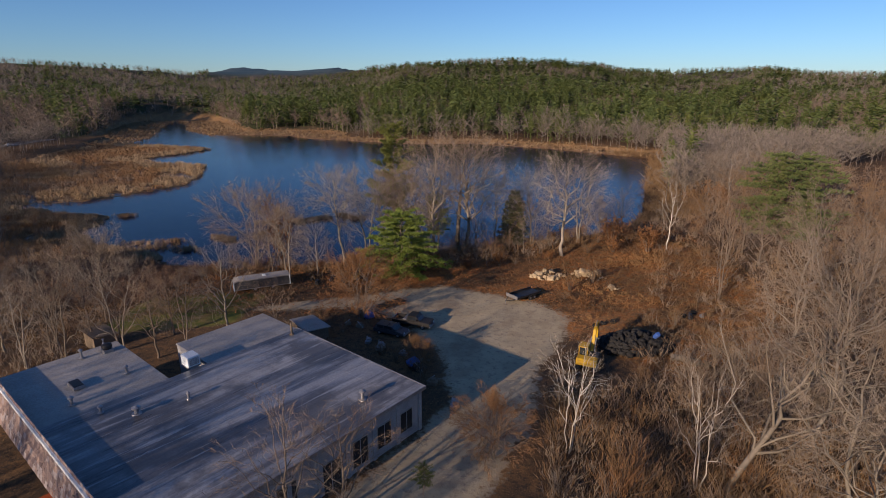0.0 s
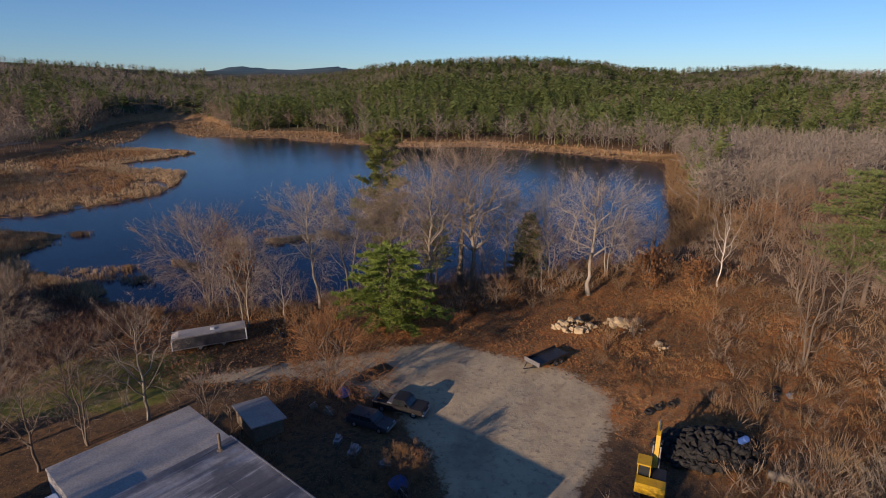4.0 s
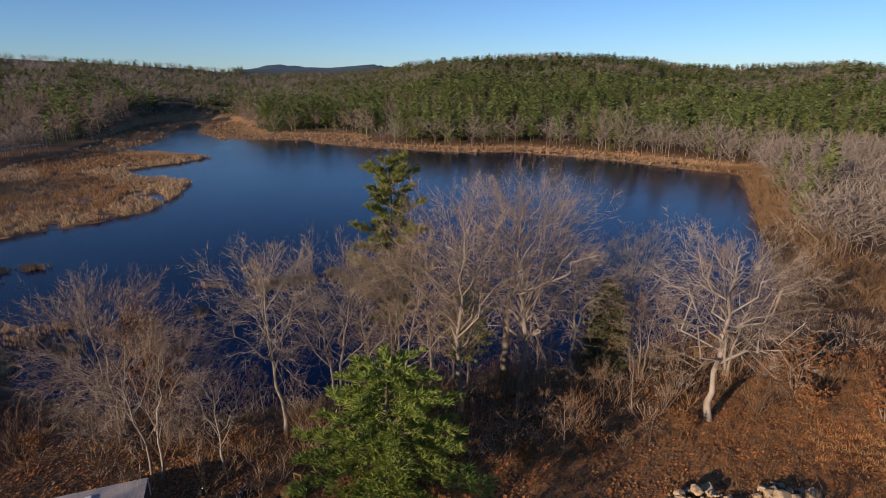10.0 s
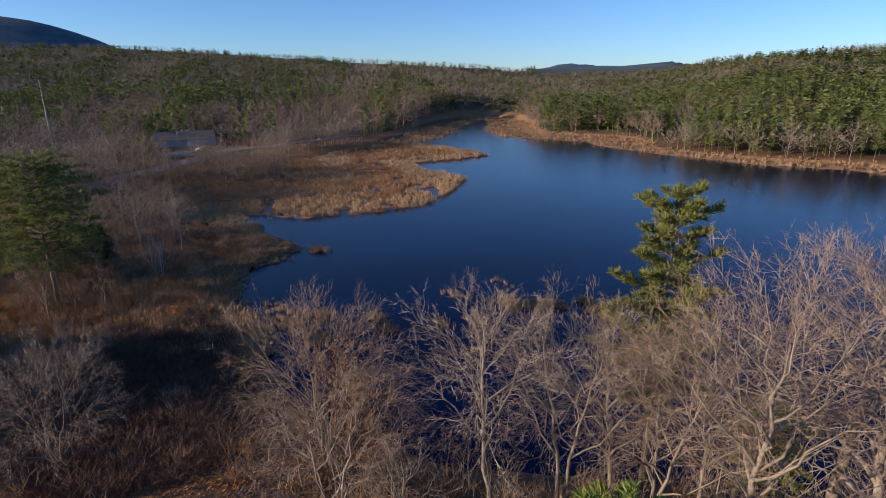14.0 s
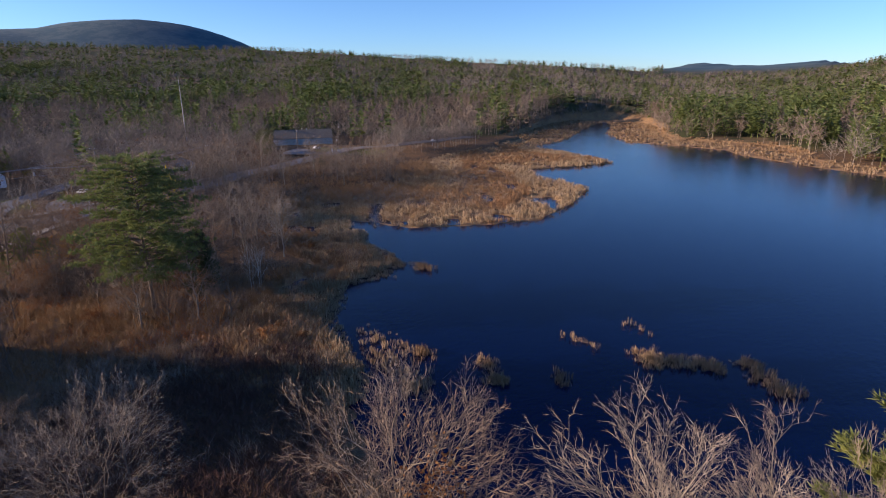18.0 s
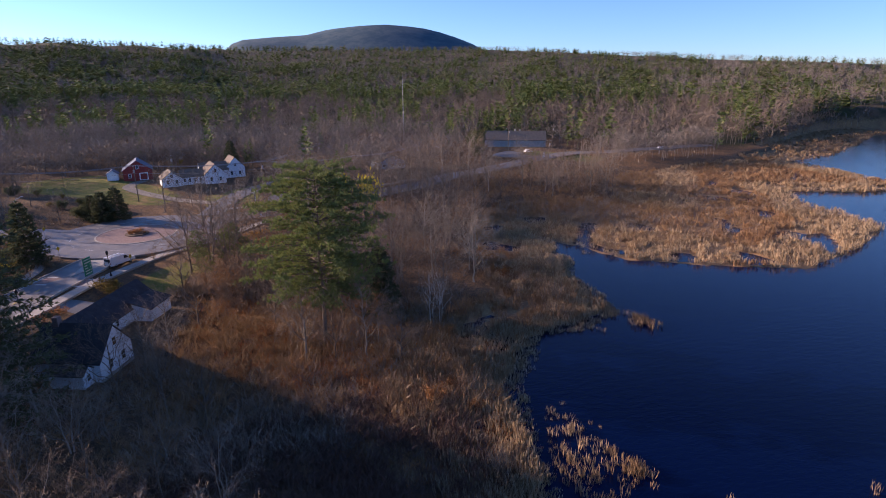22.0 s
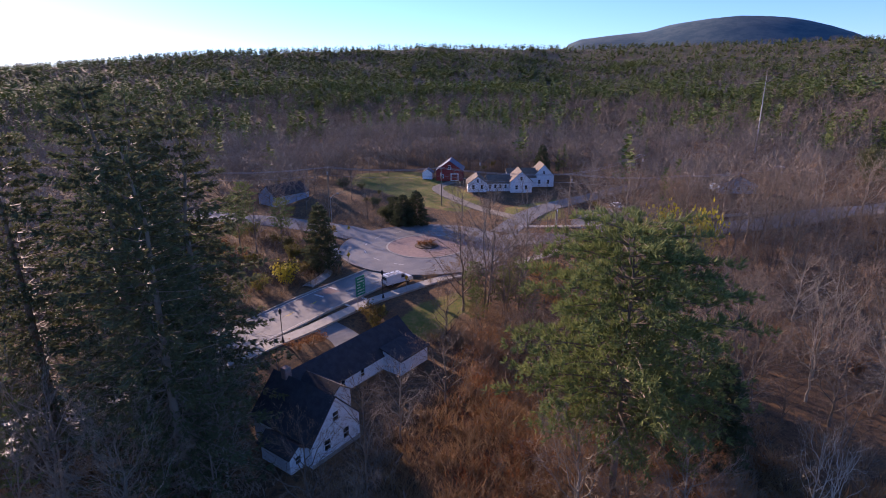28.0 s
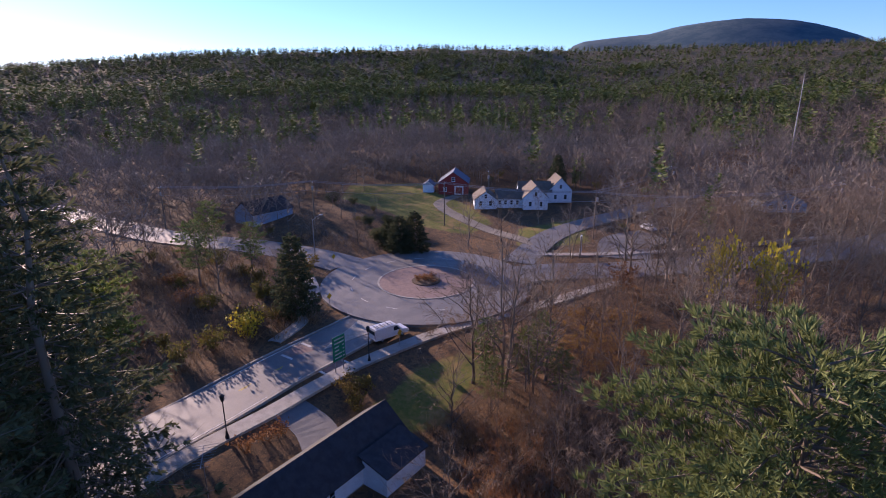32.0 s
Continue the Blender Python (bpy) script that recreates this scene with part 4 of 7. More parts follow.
def woods():
    rng = np.random.default_rng(5)
    pts = []
    for lo, hi, gap in ((60, 300, 5.0), (300, 560, 6.0), (560, 1000, 7.6), (1000, 1750, 14.0)):
        n = int(math.pi * (hi * hi - lo * lo) / (gap * gap) * 0.55)
        r = np.sqrt(rng.uniform(lo * lo, hi * hi, n))
        a = np.radians(rng.uniform(-52, 150, n))
        pts.append(np.stack([-30 - r * np.sin(a), 70 + r * np.cos(a), r], -1))
    p = np.concatenate(pts)
    x, y, r = p[:, 0], p[:, 1], p[:, 2]
    d = polygon_distance(x, y, POND)
    keep = (d > np.where(y > 300, np.where(x < -60, 34, 15), 6)) & ~((d < 75) & (x < -60) & (x > -215) & (y < 345))
    for c in OPEN:
        keep &= polygon_distance(x, y, c) > 0
    keep &= ~((x > 16) & (x < 112) & (y < 160))
    keep &= ~((x > -60) & (x < 60) & (y < 130))
    keep &= ~((x < -40) & (y < 40) & (x > -120))
    keep &= (road_distance(x, y) > 3.0) & (footprint(x, y) > 2.5) & (polygon_distance(x, y, LAWNS[2]) > 0)
    keep &= ~((x > -262) & (x < -222) & (y > 205) & (y < 262) & (rng.random(len(x)) < 0.8))
    keep &= polygon_distance(x, y, [(-205, 170), (-228, 180), (-262, 208), (-300, 232), (-284, 268), (-255, 275), (-235, 262), (-200, 235)]) > 0
    az = np.degrees(np.arctan2(-(x + 30), y - 70))
    keep &= ~((r > 1250) & (az > 6.5) & (az < 22))
    x, y, r, az = x[keep], y[keep], r[keep], az[keep]
    share = np.interp(az, [-60, -40, -25, -15, 0, 12, 22, 40, 70, 95, 130, 160], [0.35, 0.5, 0.68, 0.72, 0.7, 0.5, 0.34, 0.26, 0.3, 0.42, 0.45, 0.3])
    share = np.where(r < 300, share * np.where(y > 300, 1.0, 0.05), share)
    share = np.where((az > 40) & (r > 520), share + 0.22, np.where((az > 25) & (r < 520), share * 0.4, share))
    pine = rng.random(len(x)) < np.clip(share + np.where((r < 330) & (y < 300), 0.1, 0.5) * wave(x, y, 40, 1.0), 0.01, 0.95)
    z = ground(x, y) - 0.2
    at = np.stack([x, y, z], -1)
    h = rng.uniform(10.5, 17, len(x)) * np.where(pine, 1.0 + 0.5 * rng.random(len(x)), 1.0) * np.where((y < 300) & (x < -60), 0.85, 1.0)
    h = np.where(r > 620, 11.0 + 0.3 * (h - 13.5), h)
    edge = pine & (polygon_distance(x, y, POND) < np.where(x < -60, 44, 27)) & (y > 280)
    pine &= ~(edge & (rng.random(len(x)) < 0.6))
    near, mid, far = r < 320, (r >= 320) & (r < 560), r >= 560
    for zone, fa, pa in ((near, FAR_A, PINE_A), (mid, FAR_B, PINE_B), (far, FAR_C, PINE_C)):
        s = zone & ~pine
        wide = h[s] * rng.uniform(0.85, 1.3, s.sum())
        stuff("bare_woods", [f for w, f in fa], at[s], TWIG_FAR, "leafless brown-grey woods covering the hills", "woods", wide, h[s], 3)
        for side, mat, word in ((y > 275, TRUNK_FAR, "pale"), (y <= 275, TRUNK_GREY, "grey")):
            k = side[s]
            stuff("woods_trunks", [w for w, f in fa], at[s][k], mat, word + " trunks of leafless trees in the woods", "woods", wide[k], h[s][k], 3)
        s = zone & pine
        stuff("pine_woods", pa, at[s], PINE_FAR, "green white pines covering the hills", "woods", h[s] * rng.uniform(0.85, 1.35, s.sum()) * (1.12 if zone is far else 0.95), h[s] * (0.75 if zone is far else 1.0), 4)


woods()


# reeds, dry grass and brush ---------------------------------------------------


def blades(seed, n, spread, lean, wide):
    """A clump of n stalks of height 1."""
    rng = random.Random(seed)
    g = Geo()
    for _ in range(n):
        a = rng.uniform(0, 6.28)
        b = Vector((math.cos(a), math.sin(a), 0)) * rng.uniform(0, spread)
        t = b + Vector((rng.uniform(-lean, lean), rng.uniform(-lean, lean), rng.uniform(0.6, 1.0)))
        s = Vector((-math.sin(a * 3), math.cos(a * 3), 0)) * wide
        m = b.lerp(t, 0.55)
        g.add([b, m + s, t, m - s], [(0, 1, 2), (0, 2, 3)])
    return triangles(g)


def brushwood(seed, n):
    rng = random.Random(seed)
    g = Geo()
    for k in range(n):
        a = Vector((rng.uniform(-0.25, 0.25), rng.uniform(-0.25, 0.25), 0))
        b = a * 2 + Vector((rng.uniform(-0.4, 0.4), rng.uniform(-0.4, 0.4), rng.uniform(0.55, 1.0)))
        g.sliver(a, b, 0.014, Vector((rng.uniform(-1, 1), rng.uniform(-1, 1), 0.1)))
        for _ in range(3):
            q = a.lerp(b, rng.uniform(0.3, 0.8))
            g.sliver(q, q + (b - a) * 0.35 + Vector((rng.uniform(-0.25, 0.25), rng.uniform(-0.25, 0.25), rng.uniform(0, 0.2))), 0.011, a - b * 0.3 + Vector((0.1, 0.2, 0)))
    return triangles(g)


REEDS = [blades(s, 13, 0.45, 0.25, 0.034) for s in (1, 2, 3)]
FAR_REEDS = [blades(s, 7, 0.6, 0.35, 0.11) for s in (4, 5)]
TUSSOCK = [blades(s, 15, 0.45, 0.45, 0.02) for s in (6, 7, 8)]
BRUSH = [brushwood(s, 10) for s in (1, 2, 3)]


def leaf_patch(seed, n):
    """A handful of curled leaves lying about."""
    rng = random.Random(seed)
    g = Geo()
    for _ in range(n):
        c = Vector((rng.uniform(-0.8, 0.8), rng.uniform(-0.8, 0.8), rng.uniform(0.02, 0.12)))
        a = rng.uniform(0, 6.28)
        u = Vector((math.cos(a), math.sin(a), rng.uniform(-0.3, 0.6))) * rng.uniform(0.07, 0.16)
        w = Vector((-math.sin(a), math.cos(a), rng.uniform(-0.3, 0.6))) * rng.uniform(0.05, 0.11)
        g.add([c - u, c + w, c + u, c - w], [(0, 1, 2), (0, 2, 3)])
    return triangles(g)


FALLEN = [leaf_patch(s, 7) for s in (1, 2, 3)]
LEAF_LITTER = leafy("fallen leaves", (0.27, 0.115, 0.04), (0.46, 0.24, 0.09), (0.36, 0.13, 0.04), 0.3, 0.8, 0.2, 0.15)


# brown scrub, darkened in colour for the shadow lying on the meadow
SHADED_SCRUB = leafy("shade-darkened scrub", (0.085, 0.056, 0.048), (0.17, 0.11, 0.085), (0.13, 0.072, 0.056), 0.15, 0.85, 0.1)
WEED = leafy("brown weeds", (0.12, 0.08, 0.045), (0.23, 0.155, 0.085), (0.17, 0.09, 0.042), 0.25, 0.85, 0.15, 0.2)
GRASS_GOLD = leafy("golden dry grass", (0.4, 0.27, 0.05), (0.5, 0.36, 0.09), (0.36, 0.2, 0.05), 0.2, 0.8, 0.2, 0.2)


def sample(rng, n, box):
    return rng.uniform(box[0], box[2], n), rng.uniform(box[1], box[3], n)


def low_growth():
    rng = np.random.default_rng(8)
    # tan reeds over the near marsh, thickest along the water
    x, y = sample(rng, 26000, (-215, 104, -64, 345))
    d = polygon_distance(x, y, POND)
    wet = marsh_share(x, y, d)
    keep = (wet > 0.4) & (rng.random(len(x)) < np.where(d < 22, 1.0, 0.55)) & (ground(x, y) > WL - 0.12)
    x, y = x[keep], y[keep]
    z = ground(x, y)
    # west of x -84, below y 165, shade is put in as dull reeds
    tan = wave(x, y, 17, 3.0) + 0.9 * step(20, 6, polygon_distance(x, y, POND)) - 1.2 * step(165, 150, y) * step(-84, -92, x) > 0.25
    for sel, mat, word in ((tan, REED, "pale tan reeds standing at the edge of the pond"), (~tan, REED_DULL, "dull brown reeds and sedge over the marsh")):
        n = int(sel.sum())
        s = rng.uniform(1.0, 1.9, n)
        stuff("reeds", REEDS, np.stack([x, y, z - 0.1], -1)[sel], mat, word, "reeds", s * rng.uniform(0.9, 1.4, n), s, 11)
    # islets of reeds in the pond
    px, py = [], []
    for cx, cy, rx, ry, n in ((-40, 149.8, 1.9, 1.5, 150), (-37, 151.5, 1.6, 1.0, 60), (-33.6, 153.2, 1.6, 1.2, 95), (-29.7, 157.5, 1.4, 1.0, 60), (-25.6, 153.3, 1.8, 1.2, 95), (-27.5, 155.5, 1.5, 1.0, 40), (-50.2, 148.2, 2.4, 0.7, 24), (-46, 158, 2.0, 1.0, 12),
                              (-52.6, 130.8, 1.1, 1.0, 85), (-56, 133.2, 1.0, 0.8, 50), (-46.9, 136.5, 1.0, 1.0, 45), (-65.4, 129.2, 1.1, 0.9, 70), (-60, 122.4, 2.2, 1.6, 90), (-98.8, 154, 3.0, 1.0, 75), (-98.9, 147, 3.0, 1.5, 75), (-92.3, 156, 1.8, 1.0, 80), (-106, 150.5, 3.0, 1.2, 75),
                              (-117, 196, 6, 1.6, 60), (-67, 124, 3.5, 1.4, 90), (-73, 128, 3, 1.4, 60)):
        px.append(rng.normal(cx, rx * 0.8, n * 2 // 3)), py.append(rng.normal(cy, ry * 0.75, n * 2 // 3))
    px, py = np.concatenate(px), np.concatenate(py)
    s = rng.uniform(0.5, 1.5, len(px))
    stuff("reeds", REEDS, np.stack([px, py, np.full(len(px), WL - 0.15)], -1), REED, "tan tufts of reed standing in the water", "reeds", s, s, 12)
    # the far shore
    x, y = sample(rng, 16000, (-290, 280, 130, 560))
    d = polygon_distance(x, y, POND)
    keep = (d > -0.5) & (marsh_share(x, y, np.maximum(d, 0.01)) > 0.3)
    x, y, d = x[keep], y[keep], d[keep]
    s = rng.uniform(1.0, 2.0, len(x))
    at = np.stack([x, y, np.maximum(ground(x, y), WL) - 0.1], -1)
    tan = d + 3 * wave(x, y, 12) < 6
    stuff("reeds", FAR_REEDS, at[tan], REED, "golden reeds along the far shore", "reeds", s[tan] * 1.2, s[tan], 13)
    stuff("reeds", FAR_REEDS, at[~tan], REED_DULL, "brown sedge behind the far shore", "reeds", s[~tan] * 1.2, s[~tan], 14)
    # dry grass by the lot and on the rough slope
    x, y = sample(rng, 14000, (-22, 48, 56, 122))
    keep = (polygon_distance(x, y, RUST) < 1.5) & (polygon_distance(x, y, LOT) > -0.5) & (rng.random(len(x)) < 0.6 + 0.4 * step(14, 24, x))
    x, y = x[keep], y[keep]
    s = rng.uniform(0.3, 0.85, len(x)) * (0.4 + 0.6 * step(14, 24, x))
    rusty = wave(x, y, 5, 7.0) > 0.25
    for sel, mat, word in ((rusty, GRASS_DRY, "rust-coloured dry grass on the slope"), (~rusty, WEED, "brown dry weeds on the rough slope")):
        stuff("dry_grass", TUSSOCK, np.stack([x, y, ground(x, y) - 0.05], -1)[sel], mat, word, "grass", s[sel] * 1.2, s[sel], 15)
    x, y = sample(rng, 4200, (-132, 90, -64, 130))
    keep = (polygon_distance(x, y, RUST_FIELD) < 2) & (polygon_distance(x, y, POND) > 0)
    x, y = x[keep], y[keep]
    s = rng.uniform(0.6, 1.3, len(x))
    rusty = wave(x, y, 6, 2.0) > -0.1
    for sel, mat, word in ((rusty, GRASS_DRY, "rust-coloured dry grass behind the marsh"), (~rusty, REED, "tan dry grass behind the marsh")):
        stuff("dry_grass", TUSSOCK, np.stack([x, y, ground(x, y) - 0.05], -1)[sel], mat, word, "grass", s[sel] * 1.3, s[sel], 17)
    x, y = sample(rng, 520, (-169, 101, -149, 115))
    x, y = x[road_distance(x, y) > 2.5], y[road_distance(x, y) > 2.5]
    s = rng.uniform(0.5, 1.0, len(x))
    stuff("dry_grass", TUSSOCK, np.stack([x, y, ground(x, y) - 0.05], -1), GRASS_GOLD, "golden dry grass below the street", "grass", s * 1.4, s, 18)
    # fallen leaves over the slope, the bank and the yard
    x, y = sample(rng, 15000, (-46, 76, 52, 118))
    keep = (polygon_distance(x, y, POND) > 4) & (polygon_distance(x, y, LOT) > -1.0) & (footprint(x, y) > 0.5)
    x, y = x[keep], y[keep]
    s = rng.uniform(0.5, 1.3, len(x))
    warm = wave(x, y, 7, 3.0) + rng.uniform(-0.7, 0.7, len(x)) > 0
    for sel, mat, word in ((warm, LEAF_LITTER, "orange-brown fallen leaves on the ground"), (~warm, WEED, "dark brown fallen leaves and stalks on the ground")):
        stuff("fallen_leaves", FALLEN, np.stack([x, y, ground(x, y)], -1)[sel], mat, word, "leaves", s[sel], s[sel], 21)
    # thick reeds along the near shore, some standing in the water
    x, y = sample(rng, 11000, (-126, 110, -62, 172))
    d = polygon_distance(x, y, POND)
    keep = (d > -2.2 + 1.6 * wave(x, y, 4, 2.0)) & (d < 10 + 6 * wave(x, y, 11, 6.0) + 5 * step(-100, -90, x))
    x, y, d = x[keep], y[keep], d[keep]
    s = rng.uniform(0.8, 1.7, len(x)) * np.where(d < 0, 0.75, 1.0)
    stuff("reeds", REEDS, np.stack([x, y, np.maximum(ground(x, y), WL - 0.25) - 0.1], -1), REED, "pale tan reeds crowding the near shore", "reeds", s * 1.2, s, 22)
    # brushwood under the trees
    xs, ys = [], []
    for box, n, test in (((-66, 50, -16, 108), 620, lambda x, y: ~((x > -46) & (y < 72) & (y > 15) & (x + y < 42))), ((-20, 92, 60, 128), 900, lambda x, y: y > 94 + 0.5 * np.maximum(x, 0)), ((8, 30, 44, 62), 1300, lambda x, y: (x > 8.5 + 0.3 * np.maximum(0, y - 40)) & (np.hypot(x - 21, y - 61) > 8)), ((12, 12, 112, 165), 2300, lambda x, y: x > 17 + 0.42 * np.maximum(0, y - 45)),
                         ((-140, 84, -80, 126), 2500, lambda x, y: y > 0.0 * x + 84), ((-215, 84, -135, 230), 1500, lambda x, y: y > 100 + 0.6 * (x + 135) * -1 * 0.4), ((-120, 40, -62, 84), 900, lambda x, y: x < 1e9), ((-205, 15, -140, 66), 1000, lambda x, y: x < 1e9), ((-235, 170, -120, 260), 1800, lambda x, y: x < 1e9)):
        x, y = sample(rng, n, box)
        k = test(x, y) & (polygon_distance(x, y, POND) > 0.5) & (polygon_distance(x, y, LOT) > 1) & (road_distance(x, y) > 1.5) & (footprint(x, y) > 0.6) & (np.hypot((x + 33) * 0.8, y - 81) > 12.5)
        for lawn in LAWNS[:4]:
            k &= polygon_distance(x, y, lawn) > 0
        xs.append(x[k]), ys.append(y[k])
    ex, ey = sample(rng, 5200, (48, 132, 124, 300))
    ed = polygon_distance(ex, ey, POND)
    k = (ed > 0.3) & (ed < 16)
    ex, ey = ex[k], ey[k]
    es = rng.uniform(1.2, 2.8, len(ex))
    stuff("brushwood", BRUSH, np.stack([ex, ey, ground(ex, ey) - 0.1], -1), BROWN_LEAF, "russet brushwood along the wooded shore", "brush", es * 1.6, es, 24)
    mx, my = sample(rng, 3000, (-88, 82, -44, 118))
    k = (polygon_distance(mx, my, POND) > 3) & (np.hypot((mx + 33) * 0.8, my - 81) > 12.5) & ~((mx < -84) & (my < 90))
    mx, my = mx[k], my[k]
    ms = rng.uniform(0.8, 1.9, len(mx))
    stuff("brushwood", BRUSH, np.stack([mx, my, ground(mx, my) - 0.1], -1), SHADED_SCRUB, "purple-brown scrub over the wet meadow, shadow put into its colour", "brush", ms * 1.5, ms, 23)
    x, y = np.concatenate(xs), np.concatenate(ys)
    s = rng.uniform(0.9, 2.4, len(x))
    pick = wave(x, y, 14, 5.0) + rng.uniform(-0.6, 0.6, len(x)) > 0
    for sel, mat, word in ((pick, BROWN_LEAF, "brown tangled brushwood under the trees"), (~pick, TWIG_PALE, "grey tangled brushwood under the trees")):
        stuff("brushwood", BRUSH, np.stack([x, y, ground(x, y) - 0.1], -1)[sel], mat, word, "brush", s[sel] * 1.2, s[sel], 16)

# roads --------------------------------------------------------------------------


def smooth(pts, n=5):
    """A finer line through the points."""
    out = []
    for i in range(len(pts) - 1):
        p0, p1, p2, p3 = (Vector(pts[max(0, min(len(pts) - 1, i + k))]) for k in (-1, 0, 1, 2))
        for j in range(n):
            t = j / n
            out.append(0.5 * (2 * p1 + (p2 - p0) * t + (2 * p0 - 5 * p1 + 4 * p2 - p3) * t * t + (3 * p1 - p0 - 3 * p2 + p3) * t ** 3))
    return out + [Vector(pts[-1])]


def strip(pts, lo, hi, lift, thick=0.0):
    """A band along a line, from lo to hi metres to its left."""
    g, line = Geo(), smooth(pts)
    vs = []
    for i, p in enumerate(line):
        d = (line[min(i + 1, len(line) - 1)] - line[max(i - 1, 0)]).normalized()
        left = Vector((-d.y, d.x))
        z = max(gz(p.x, p.y), gz(*(p + left * lo)), gz(*(p + left * hi))) + lift
        for k in (lo, hi):
            q = p + left * k
            vs += [(q.x, q.y, z), (q.x, q.y, z - 0.35 - thick)]
    n = len(line)
    fs = []
    for i in range(n - 1):
        a, b = 4 * i, 4 * i + 4
        fs += [(a, b, b + 2, a + 2), (a + 1, a + 3, b + 3, b + 1), (a, a + 1, b + 1, b), (a + 2, b + 2, b + 3, a + 3)]
    return g.add(vs, fs)


def arc_band(cx, cy, r0, r1, z0, z1, a0=0.0, a1=360.0, n=48):
    g, vs, fs = Geo(), [], []
    for i in range(n + 1):
        a = radians(a0 + (a1 - a0) * i / n)
        for r in (r0, r1):
            vs += [(cx + r * math.cos(a), cy + r * math.sin(a), z1), (cx + r * math.cos(a), cy + r * math.sin(a), z0)]
    for i in range(n):
        a, b = 4 * i, 4 * i + 4
        fs += [(a, a + 2, b + 2, b), (a + 2, a + 3, b + 3, b + 2), (a + 1, a, b, b + 1)]
    return g.add(vs, fs)


def roads():
    flat = "structure"
    for k, (pts, w) in enumerate(STREETS):
        solid("road", strip(pts, -w / 2, w / 2, 0.06 + 0.008 * k), ASPHALT, Matrix(), "worn grey asphalt street", "road", "", flat)
    for k, (pts, w) in enumerate(DRIVES):
        solid("driveway", strip(pts, -w / 2, w / 2, 0.035 + 0.008 * k), ASPHALT if k else GRAVEL_DRIVE, Matrix(), "grey driveway", "driveway", "", flat)
    cx, cy, R = ROUND
    zr = max(gz(cx + R * f * math.cos(a), cy + R * f * math.sin(a)) for a in (0.4 * i for i in range(16)) for f in (0.0, 0.3, 0.6, 0.9)) - 0.03
    solid("road", arc_band(cx, cy, 8.6, R, zr - 0.5, zr + 0.12), ASPHALT, Matrix(), "asphalt ring of the roundabout", "road", "", flat)
    solid("pavement", arc_band(cx, cy, 2.6, 8.6, zr - 0.4, zr + 0.16), PAVERS, Matrix(), "red paver apron of the roundabout", "apron", "", flat)
    solid("pavement", arc_band(cx, cy, 8.5, 8.85, zr - 0.4, zr + 0.2), CONCRETE, Matrix(), "pale kerb ring round the apron", "kerb", "", flat)
    solid("pavement", arc_band(cx, cy, 0.0, 2.6, zr - 0.4, zr + 0.3), SOIL, Matrix(), "raised soil bed in the middle of the roundabout", "island", "", flat)
    for a in range(5):
        RUST_BUSH.plant(cx + 1.5 * math.cos(a * 1.26) * (a > 0), cy + 1.5 * math.sin(a * 1.26) * (a > 0), a, 0.62, 70 * a, 0.75, "low dark rusty bush in the roundabout's bed", "roundabout bushes", -0.2)
    # kerbs and the pale pavement along the house side
    main = STREETS[0][0]
    solid("kerb", strip(main, 4.2, 4.45, 0.2), CONCRETE, Matrix(), "concrete kerb along the street", "kerb", "", flat)
    solid("kerb", strip(main, -4.45, -4.2, 0.2), CONCRETE, Matrix(), "granite kerb along the street", "kerb", "", flat)
    solid("pavement", strip([(-116, 58.2), (-126, 63.6), (-140.5, 71.6), (-148.6, 76.6), (-158.4, 86.0), (-167, 96.6), (-182, 115.6)], -1.1, 1.1, 0.24), CONCRETE, Matrix(), "pale concrete pavement along the street", "pavement", "", flat)
    solid("pavement", strip([(-151, 62), (-158, 63.2), (-164, 61.5), (-170, 61.0), (-178, 57)], -1.0, 1.0, 0.2), CONCRETE, Matrix(), "concrete pavement round the corner", "pavement", "", flat)
    solid("pavement", strip([(-196, 100), (-199, 118), (-205, 140), (-214, 166)], -0.9, 0.9, 0.2), CONCRETE, Matrix(), "concrete pavement along the far street", "pavement", "", flat)
    # the splitter island and the crossing bands
    g = Geo()
    z = gz(-154, 71) + 0.18
    g.add([(-149.5, 69.6, z), (-160.8, 72.0, z), (-159.0, 77.4, z), (-149.5, 69.6, z - 0.3), (-160.8, 72.0, z - 0.3), (-159.0, 77.4, z - 0.3)], [(0, 2, 1), (0, 1, 4, 3), (1, 2, 5, 4), (2, 0, 3, 5)])
    solid("pavement", g, CONCRETE, Matrix(), "pale concrete splitter island", "island", "", flat)
    for k, (pts, lo, hi, mat, word) in enumerate(((main, 0.15, 0.3, LINE_YELLOW, "yellow centre line"), (main, -0.05, 0.08, LINE_YELLOW, "yellow centre line"), (main, 3.7, 3.85, WHITE_LINE, "white edge line"), (main, -3.85, -3.7, WHITE_LINE, "white edge line"),
                                                 (STREETS[1][0], -0.08, 0.08, LINE_YELLOW, "yellow centre line"), (STREETS[2][0], -0.08, 0.08, LINE_YELLOW, "yellow centre line"))):
        solid("road_line", strip(pts[:-1] if k < 4 else pts, lo, hi, 0.085), mat, Matrix(), word + " painted on the asphalt", "road marking", "", flat)
    for a, b in (((-147.5, 64.6), (-143.6, 72.4)), ((-151.2, 66.0), (-146.9, 74.4))):
        solid("road_line", strip([a, b], -0.2, 0.2, 0.09), WHITE_LINE, Matrix(), "white bar of the crossing", "road marking", "", flat)
    solid("pavement", strip([(-149.4, 65.2), (-145.2, 73.4)], -1.6, 1.6, 0.082), PAVERS, Matrix(), "red paver crossing", "crossing", "", flat)
